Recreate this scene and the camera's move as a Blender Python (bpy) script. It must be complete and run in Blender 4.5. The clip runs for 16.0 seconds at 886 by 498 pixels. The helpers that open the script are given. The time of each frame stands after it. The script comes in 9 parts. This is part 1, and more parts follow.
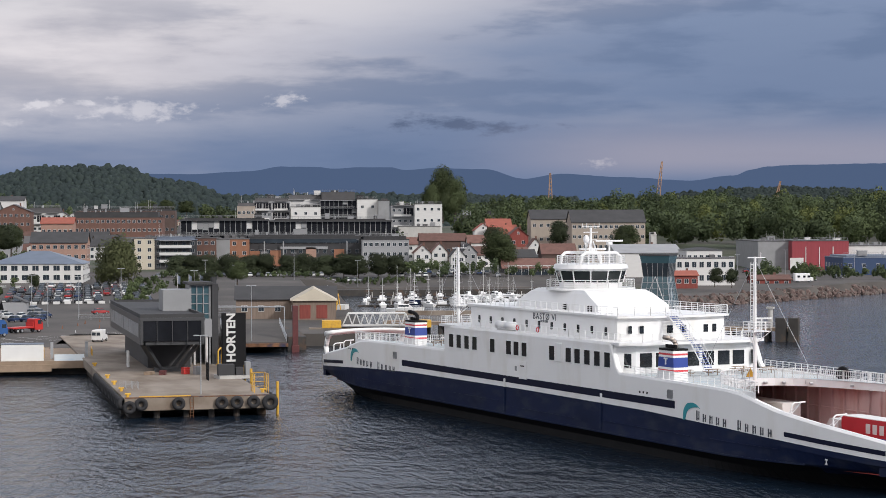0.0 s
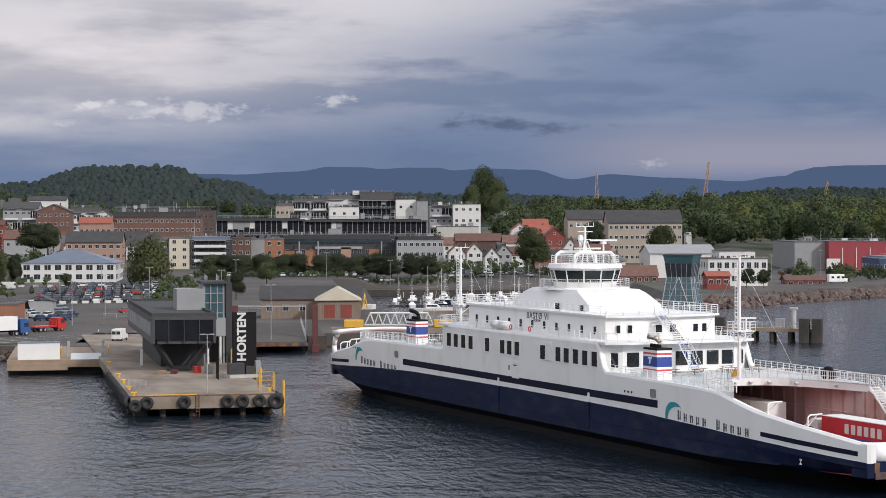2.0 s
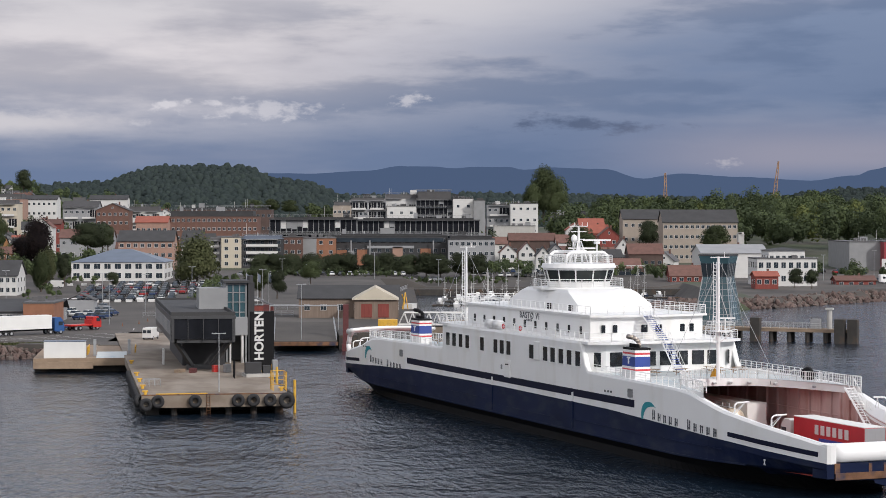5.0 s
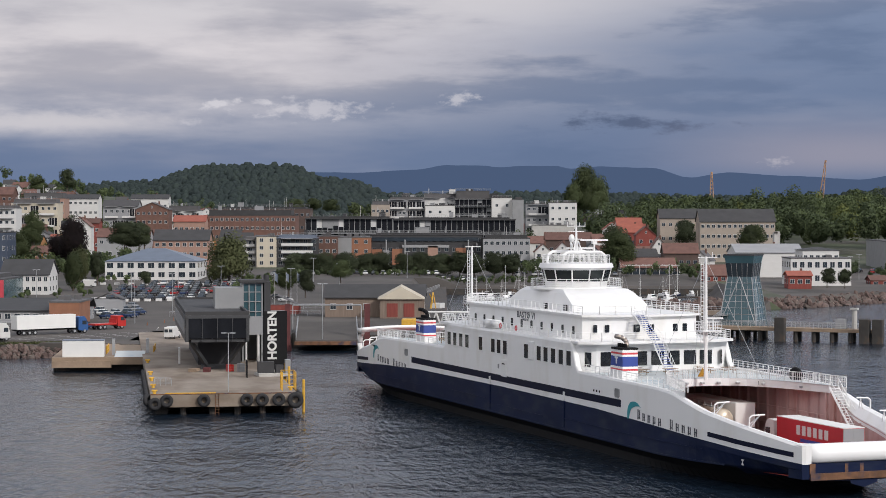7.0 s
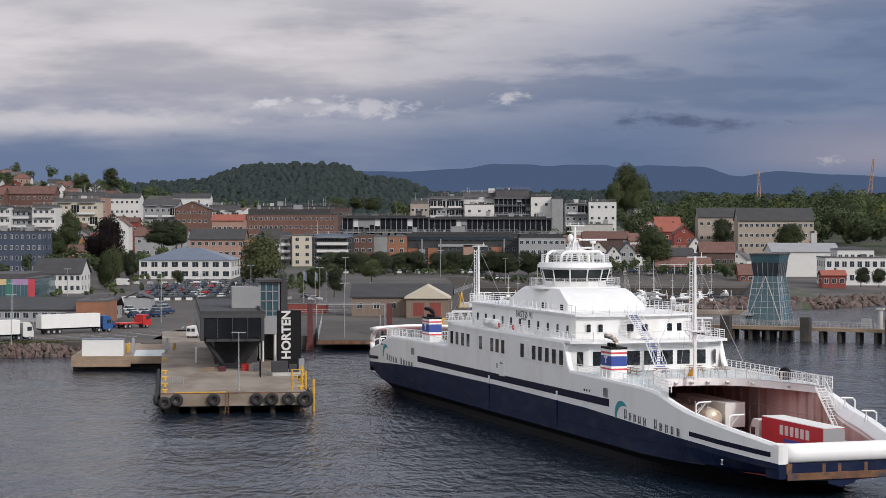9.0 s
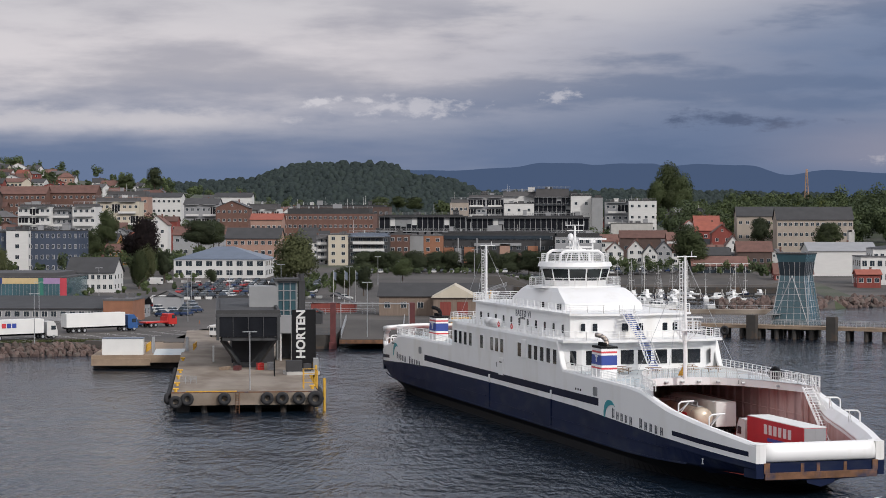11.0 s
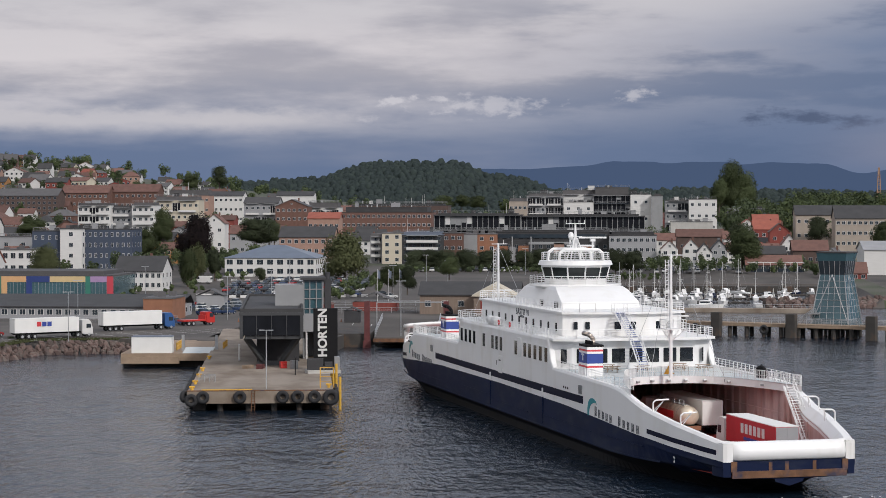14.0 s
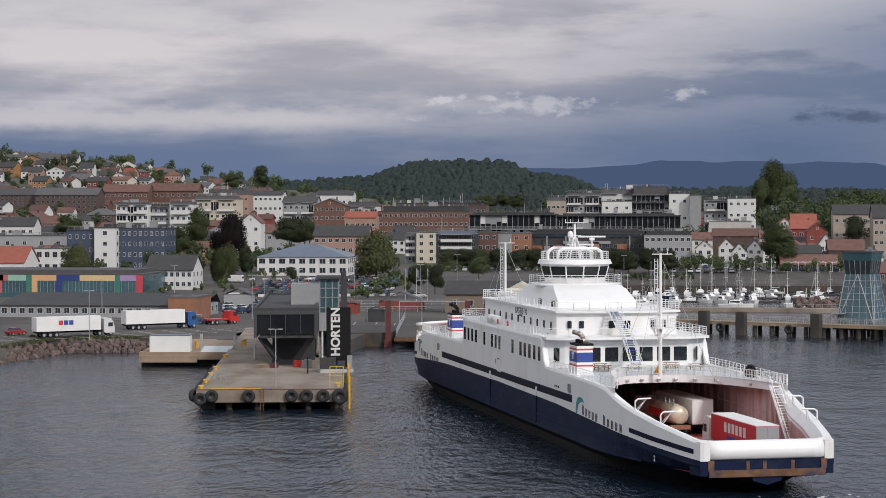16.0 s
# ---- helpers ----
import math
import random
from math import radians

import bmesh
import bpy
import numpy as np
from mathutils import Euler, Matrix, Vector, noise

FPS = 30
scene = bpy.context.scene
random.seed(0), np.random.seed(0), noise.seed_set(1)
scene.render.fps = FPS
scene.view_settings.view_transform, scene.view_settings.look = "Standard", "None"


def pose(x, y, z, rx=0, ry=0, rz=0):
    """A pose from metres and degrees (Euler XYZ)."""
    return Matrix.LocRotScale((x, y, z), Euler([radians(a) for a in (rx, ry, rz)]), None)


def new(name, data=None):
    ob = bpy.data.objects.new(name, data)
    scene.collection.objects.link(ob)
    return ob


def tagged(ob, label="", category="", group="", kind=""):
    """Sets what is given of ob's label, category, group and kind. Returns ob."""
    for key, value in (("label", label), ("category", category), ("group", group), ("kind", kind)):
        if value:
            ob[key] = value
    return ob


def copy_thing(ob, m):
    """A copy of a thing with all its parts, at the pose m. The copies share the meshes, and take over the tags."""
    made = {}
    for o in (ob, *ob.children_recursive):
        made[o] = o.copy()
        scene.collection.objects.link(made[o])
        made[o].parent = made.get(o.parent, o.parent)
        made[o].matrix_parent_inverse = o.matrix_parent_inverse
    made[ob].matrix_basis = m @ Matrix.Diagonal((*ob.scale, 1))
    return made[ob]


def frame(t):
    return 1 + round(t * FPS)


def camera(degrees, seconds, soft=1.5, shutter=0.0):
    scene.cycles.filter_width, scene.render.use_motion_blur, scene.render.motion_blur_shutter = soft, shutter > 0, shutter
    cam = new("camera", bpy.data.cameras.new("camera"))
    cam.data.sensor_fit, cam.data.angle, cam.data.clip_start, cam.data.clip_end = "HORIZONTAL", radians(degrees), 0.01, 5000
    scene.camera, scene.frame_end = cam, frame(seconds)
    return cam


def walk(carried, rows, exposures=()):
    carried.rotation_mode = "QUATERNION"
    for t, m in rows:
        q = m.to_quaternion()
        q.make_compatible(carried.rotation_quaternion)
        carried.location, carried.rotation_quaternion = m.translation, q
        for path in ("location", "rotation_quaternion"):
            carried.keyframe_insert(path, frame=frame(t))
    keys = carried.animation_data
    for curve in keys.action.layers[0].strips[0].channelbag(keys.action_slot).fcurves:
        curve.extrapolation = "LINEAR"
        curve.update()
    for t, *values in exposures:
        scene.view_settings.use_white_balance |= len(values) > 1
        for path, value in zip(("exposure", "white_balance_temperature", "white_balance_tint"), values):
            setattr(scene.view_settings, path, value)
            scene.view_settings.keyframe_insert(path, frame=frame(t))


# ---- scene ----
# ---- camera and its flight ----
FLIGHT = [
    (0, pose(-20.554, 0.201, 27.927, 89.006, 0.0, -4.820) @ pose(0, 0, 0, 0, 0, -0.127)),
    (1, pose(-17.466, 0.158, 27.816, 89.018, 0.0, -4.122) @ pose(0, 0, 0, 0, 0, -0.090)),
    (2, pose(-14.446, 0.102, 27.765, 89.022, 0.0, -3.432) @ pose(0, 0, 0, 0, 0, -0.059)),
    (3, pose(-11.482, 0.045, 27.760, 89.019, 0.0, -2.747) @ pose(0, 0, 0, 0, 0, -0.035)),
    (4, pose(-8.565, -0.001, 27.788, 89.012, 0.0, -2.065) @ pose(0, 0, 0, 0, 0, -0.018)),
    (5, pose(-5.686, -0.026, 27.837, 89.001, 0.0, -1.382) @ pose(0, 0, 0, 0, 0, -0.006)),
    (6, pose(-2.839, -0.022, 27.898, 88.987, 0.0, -0.698) @ pose(0, 0, 0, 0, 0, -0.000)),
    (7, pose(-0.016, 0.020, 27.962, 88.972, 0.0, -0.011) @ pose(0, 0, 0, 0, 0, 0.001)),
    (8, pose(2.787, 0.107, 28.022, 88.956, 0.0, 0.680) @ pose(0, 0, 0, 0, 0, -0.002)),
    (9, pose(5.574, 0.243, 28.074, 88.940, 0.0, 1.373) @ pose(0, 0, 0, 0, 0, -0.008)),
    (10, pose(8.349, 0.435, 28.113, 88.925, 0.0, 2.070) @ pose(0, 0, 0, 0, 0, -0.016)),
    (11, pose(11.113, 0.684, 28.138, 88.910, 0.0, 2.768) @ pose(0, 0, 0, 0, 0, -0.025)),
    (12, pose(13.867, 0.992, 28.149, 88.897, 0.0, 3.465) @ pose(0, 0, 0, 0, 0, -0.032)),
    (13, pose(16.611, 1.362, 28.146, 88.884, 0.0, 4.160) @ pose(0, 0, 0, 0, 0, -0.038)),
    (14, pose(19.343, 1.792, 28.133, 88.873, 0.0, 4.849) @ pose(0, 0, 0, 0, 0, -0.039)),
    (15, pose(22.062, 2.281, 28.114, 88.863, 0.0, 5.528) @ pose(0, 0, 0, 0, 0, -0.034)),
    (16, pose(24.763, 2.827, 28.094, 88.854, 0.0, 6.194) @ pose(0, 0, 0, 0, 0, -0.021)),
]
cam = camera(24.178, 16.0, 0.7)
walk(cam, FLIGHT, [(0, 0.16, 6300, 12), (7, 0.02, 6330, 12), (16, -0.1, 6300, 12)])

# ---- sky and sun ----
SUN_FROM = Vector((0.62, -0.66, 0.52)).normalized()
sun = new("sun", bpy.data.lights.new("sun", "SUN"))
sun.data.energy, sun.data.angle, sun.data.color = 2.2, radians(4), (1.0, 0.95, 0.88)
sun.rotation_euler = (-SUN_FROM).to_track_quat("-Z", "Y").to_euler()

world = bpy.data.worlds.new("world")
scene.world = world
world.use_nodes = True
wt = world.node_tree
wt.nodes.clear()


def wn(kind, **kw):
    n = wt.nodes.new(kind)
    for k, v in kw.items():
        if k == "op":
            n.operation = v
        elif k == "blend":
            n.data_type, n.blend_type = "RGBA", v
    return n


def wmath(op, a, b=None, clamp=False):
    n = wn("ShaderNodeMath", op=op)
    n.use_clamp = clamp
    for i, v in enumerate((a, b)):
        if v is None:
            continue
        if isinstance(v, (int, float)):
            n.inputs[i].default_value = v
        else:
            wt.links.new(v, n.inputs[i])
    return n.outputs[0]


def wmix(fac, a, b):
    n = wn("ShaderNodeMix", blend="MIX")
    for i, v in ((0, fac), (6, a), (7, b)):
        if isinstance(v, (int, float)):
            n.inputs[i].default_value = v
        elif isinstance(v, tuple):
            n.inputs[i].default_value = (*v, 1)
        else:
            wt.links.new(v, n.inputs[i])
    return n.outputs[2]


def wband(v, lo, hi):
    n = wn("ShaderNodeMapRange")
    n.interpolation_type = "SMOOTHSTEP"
    wt.links.new(v, n.inputs[0])
    n.inputs[1].default_value, n.inputs[2].default_value = lo, hi
    return n.outputs[0]


coord = wn("ShaderNodeTexCoord")
sep = wn("ShaderNodeSeparateXYZ")
wt.links.new(coord.outputs["Generated"], sep.inputs[0])
# azimuth from +y to the right, and elevation, both in degrees
az = wmath("MULTIPLY", wmath("ARCTAN2", sep.outputs[0], sep.outputs[1]), 57.2958)
el = wmath("MULTIPLY", wmath("ARCSINE", sep.outputs[2]), 57.2958)


def cloud_noise(sx, sy, scale, detail, ox=0.0, rough=0.55):
    c = wn("ShaderNodeCombineXYZ")
    wt.links.new(wmath("ADD", wmath("MULTIPLY", az, sx), ox), c.inputs[0])
    wt.links.new(wmath("MULTIPLY", el, sy), c.inputs[1])
    n = wn("ShaderNodeTexNoise")
    wt.links.new(c.outputs[0], n.inputs["Vector"])
    n.inputs["Scale"].default_value, n.inputs["Detail"].default_value = scale, detail
    n.inputs["Roughness"].default_value = rough
    return n.outputs[0]


def spot(a, e, ra, re, hard, warp):
    """A lone cloud: 1 inside an ellipse of the sky, with a frayed edge."""
    x = wmath("DIVIDE", wmath("SUBTRACT", az, a), ra)
    y = wmath("DIVIDE", wmath("SUBTRACT", el, e), re)
    r = wmath("ADD", wmath("SQRT", wmath("ADD", wmath("MULTIPLY", x, x), wmath("MULTIPLY", y, y))), wmath("MULTIPLY", wmath("SUBTRACT", warp, 0.45), 3.2))
    n = wn("ShaderNodeMapRange")
    n.interpolation_type = "SMOOTHSTEP"
    wt.links.new(r, n.inputs[0])
    n.inputs[1].default_value, n.inputs[2].default_value = 1.0, 1.0 - hard
    return n.outputs[0]


sky = wn("ShaderNodeTexSky")
sky.sky_type, sky.sun_disc = "NISHITA", False
sky.sun_elevation = math.asin(SUN_FROM.z)
sky.sun_rotation = math.atan2(SUN_FROM.x, SUN_FROM.y)
blue = wn("ShaderNodeMix", blend="MULTIPLY")
blue.inputs[0].default_value = 1
wt.links.new(sky.outputs[0], blue.inputs[6])
blue.inputs[7].default_value = (0.1, 0.1, 0.1, 1)

long_n = cloud_noise(0.05, 0.28, 1.0, 5, 3.7)
mid_n = cloud_noise(0.16, 0.75, 1.0, 6, 11.0)
fine_n = cloud_noise(0.9, 2.4, 1.0, 7, 5.0, 0.62)
puff_n = cloud_noise(1.9, 3.6, 1.0, 6, 2.0, 0.6)
# slate cloud low down, paler and warmer towards the top and towards the left
up = wband(wmath("ADD", el, wmath("MULTIPLY", wmath("SUBTRACT", long_n, 0.5), 5.0)), 1.0, 6.5)
left = wband(wmath("ADD", az, wmath("ADD", wmath("MULTIPLY", wmath("SUBTRACT", mid_n, 0.5), 14.0), wmath("MULTIPLY", el, -1.3))), 5.0, -10.5)
slate = wmix(up, (0.145, 0.195, 0.305), (0.20, 0.255, 0.37))
pale = wmix(wband(mid_n, 0.35, 0.66), (0.43, 0.42, 0.455), (0.70, 0.66, 0.66))
deck = wmix(wmath("MULTIPLY", left, wband(wmath("ADD", el, wmath("MULTIPLY", wmath("SUBTRACT", mid_n, 0.5), 2.0)), 1.6, 3.8), True), slate, pale)
deck = wmix(wmath("MULTIPLY", wband(long_n, 0.50, 0.74), 0.5), deck, (0.42, 0.41, 0.455))
deck = wmix(wmath("MULTIPLY", wband(mid_n, 0.52, 0.38), wmath("MULTIPLY", wband(az, -6.0, 4.0), 0.6)), deck, (0.12, 0.17, 0.275))
# bright crown of cloud high up, lone small clouds, one dark lens
deck = wmix(wmath("MULTIPLY", wband(wmath("ADD", el, wmath("MULTIPLY", wmath("SUBTRACT", mid_n, 0.5), 3.0)), 4.6, 6.4), wband(az, 12.0, -2.0)), deck, (0.62, 0.60, 0.61))
rim = wmath("MULTIPLY", wband(wmath("ADD", el, wmath("MULTIPLY", wmath("SUBTRACT", fine_n, 0.5), 0.35)), 2.0, 2.4), wband(wmath("ADD", el, wmath("MULTIPLY", wmath("SUBTRACT", fine_n, 0.5), 0.7)), 2.95, 2.5))
deck = wmix(wmath("MULTIPLY", rim, wmath("MULTIPLY", wband(wmath("ADD", az, wmath("MULTIPLY", fine_n, 4.0)), -3.6, -8.5), 0.85)), deck, (0.61, 0.585, 0.595))
for a, e, ra, re, s in ((-6.15, 2.98, 0.75, 0.17, 0.8), (-3.6, 2.85, 2.0, 0.30, 0.55), (-5.0, 3.02, 0.5, 0.09, 0.5), (0.45, 3.12, 0.6, 0.2, 0.6), (9.2, 1.32, 0.5, 0.16, 0.5), (-7.0, 2.45, 0.4, 0.14, 0.35)):
    deck = wmix(wmath("MULTIPLY", spot(a, e, ra * 1.15, re * 1.3, 0.8, puff_n), s), deck, (0.66, 0.64, 0.66))
deck = wmix(wmath("MULTIPLY", spot(5.2, 2.42, 2.6, 0.34, 0.8, fine_n), 0.95), deck, (0.095, 0.125, 0.20))
# low warm haze to the right
deck = wmix(wmath("MULTIPLY", wmath("MULTIPLY", wband(az, 4.0, 11.0), wmath("MULTIPLY", wband(el, 0.7, 1.5), wband(el, 2.9, 1.6))), 0.55), deck, (0.40, 0.36, 0.40))
# above the view and behind the camera: broken bright cloud under the blue
high = wmix(wband(cloud_noise(0.012, 0.03, 1.0, 6, 8.0), 0.30, 0.58), blue.outputs[2], wmix(wband(sep.outputs[1], -0.35, 0.45), (1.35, 1.30, 1.26), (0.66, 0.71, 0.80)))
allsky = wmix(wband(el, 7.0, 16.0), deck, high)
bg = wn("ShaderNodeBackground")
wt.links.new(allsky, bg.inputs[0])
bg.inputs[1].default_value = 1.0
wo = wn("ShaderNodeOutputWorld")
wt.links.new(bg.outputs[0], wo.inputs[0])
# ---- materials ----
def mat(name, color, rough=0.6, metal=0.0, var=0.12, scale=1.0, bump=0.0, bscale=20.0, spec=0.5, bdist=0.1, random_tint=0.0, stain=None, stain_amt=0.0, stain_scale=0.4, stretch=(1, 1, 1)):
    m = bpy.data.materials.new(name)
    m.use_nodes = True
    nt = m.node_tree
    b = nt.nodes["Principled BSDF"]
    b.inputs["Roughness"].default_value, b.inputs["Metallic"].default_value = rough, metal
    b.inputs["Specular IOR Level"].default_value = spec
    tc = nt.nodes.new("ShaderNodeTexCoord")
    mp = nt.nodes.new("ShaderNodeMapping")
    mp.inputs["Scale"].default_value = stretch
    nt.links.new(tc.outputs["Object"], mp.inputs[0])

    def noise_of(sc, detail=4.0):
        n = nt.nodes.new("ShaderNodeTexNoise")
        n.inputs["Scale"].default_value, n.inputs["Detail"].default_value = sc, detail
        nt.links.new(mp.outputs[0], n.inputs["Vector"])
        return n.outputs[0]

    def mix(fac, a, bb, blend="MIX"):
        n = nt.nodes.new("ShaderNodeMix")
        n.data_type, n.blend_type = "RGBA", blend
        for i, v in ((0, fac), (6, a), (7, bb)):
            if isinstance(v, (int, float)):
                n.inputs[i].default_value = v
            elif isinstance(v, tuple):
                n.inputs[i].default_value = (*v, 1)
            else:
                nt.links.new(v, n.inputs[i])
        return n.outputs[2]

    def ramp(v, lo, hi):
        n = nt.nodes.new("ShaderNodeMapRange")
        nt.links.new(v, n.inputs[0])
        n.inputs[1].default_value, n.inputs[2].default_value = lo, hi
        return n.outputs[0]

    dark = tuple(c * (1 - var) for c in color)
    light = tuple(min(1, c * (1 + var)) for c in color)
    col = mix(ramp(noise_of(scale), 0.3, 0.7), dark, light)
    col = mix(ramp(noise_of(scale * 9), 0.25, 0.75), col, mix(0.5, col, tuple(c * (1 - 0.6 * var) for c in color)))
    if stain:
        col = mix(ramp(noise_of(stain_scale, 7), 0.62 - 0.25 * stain_amt, 0.75 - 0.1 * stain_amt), col, stain)
    if random_tint:
        oi = nt.nodes.new("ShaderNodeObjectInfo")
        n = nt.nodes.new("ShaderNodeMapRange")
        nt.links.new(oi.outputs["Random"], n.inputs[0])
        n.inputs[3].default_value, n.inputs[4].default_value = 1 - random_tint, 1 + random_tint
        col = mix(1.0, col, n.outputs[0], "MULTIPLY")
    nt.links.new(col, b.inputs["Base Color"])
    if bump:
        bn = nt.nodes.new("ShaderNodeBump")
        bn.inputs["Strength"].default_value = bump
        bn.inputs["Distance"].default_value = bdist
        nt.links.new(noise_of(bscale, 6), bn.inputs["Height"])
        nt.links.new(bn.outputs[0], b.inputs["Normal"])
    return m


def glass_mat(name, color=(0.012, 0.016, 0.02), rough=0.08):
    return mat(name, color, rough, 0, 0.3, 0.3, spec=0.6)


def leaf_mat(name, a, b, c):
    m = bpy.data.materials.new(name)
    m.use_nodes = True
    nt = m.node_tree
    p = nt.nodes["Principled BSDF"]
    p.inputs["Roughness"].default_value = 0.75
    p.inputs["Specular IOR Level"].default_value = 0.15
    g = nt.nodes.new("ShaderNodeNewGeometry")
    r = nt.nodes.new("ShaderNodeValToRGB")
    r.color_ramp.elements[0].color, r.color_ramp.elements[1].color = (*a, 1), (*c, 1)
    e = r.color_ramp.elements.new(0.5)
    e.color = (*b, 1)
    nt.links.new(g.outputs["Random Per Island"], r.inputs[0])
    oi = nt.nodes.new("ShaderNodeObjectInfo")
    mr = nt.nodes.new("ShaderNodeMapRange")
    nt.links.new(oi.outputs["Random"], mr.inputs[0])
    mr.inputs[3].default_value, mr.inputs[4].default_value = 0.75, 1.3
    mx = nt.nodes.new("ShaderNodeMix")
    mx.data_type, mx.blend_type = "RGBA", "MULTIPLY"
    mx.inputs[0].default_value = 1
    nt.links.new(r.outputs[0], mx.inputs[6])
    nt.links.new(mr.outputs[0], mx.inputs[7])
    nt.links.new(mx.outputs[2], p.inputs["Base Color"])
    tr = nt.nodes.new("ShaderNodeBsdfTranslucent")
    nt.links.new(mx.outputs[2], tr.inputs[0])
    both = nt.nodes.new("ShaderNodeMixShader")
    both.inputs[0].default_value = 0.3
    nt.links.new(p.outputs[0], both.inputs[1])
    nt.links.new(tr.outputs[0], both.inputs[2])
    nt.links.new(both.outputs[0], nt.nodes["Material Output"].inputs[0])
    return m


def water_mat():
    m = mat("sea_water", (0.008, 0.016, 0.028), 0.1, 0, 0.2, 0.02, spec=0.5)
    nt = m.node_tree
    b = nt.nodes["Principled BSDF"]
    b.inputs["IOR"].default_value = 1.33
    geo = nt.nodes.new("ShaderNodeNewGeometry")
    last = None
    for sx, sy, sc, dist in ((2.1, 0.7, 1.0, 0.26), (0.8, 0.28, 1.0, 0.55), (0.05, 0.035, 1.0, 1.6)):
        mp = nt.nodes.new("ShaderNodeMapping")
        mp.inputs["Scale"].default_value = (sx, sy, 1)
        mp.inputs["Rotation"].default_value = (0, 0, 0.12)
        nt.links.new(geo.outputs["Position"], mp.inputs[0])
        n = nt.nodes.new("ShaderNodeTexNoise")
        n.inputs["Scale"].default_value, n.inputs["Detail"].default_value = sc, 4
        nt.links.new(mp.outputs[0], n.inputs["Vector"])
        bn = nt.nodes.new("ShaderNodeBump")
        bn.inputs["Strength"].default_value, bn.inputs["Distance"].default_value = 1.0, dist
        nt.links.new(n.outputs[0], bn.inputs["Height"])
        if last:
            nt.links.new(last, bn.inputs["Normal"])
        last = bn.outputs[0]
    nt.links.new(last, b.inputs["Normal"])
    return m


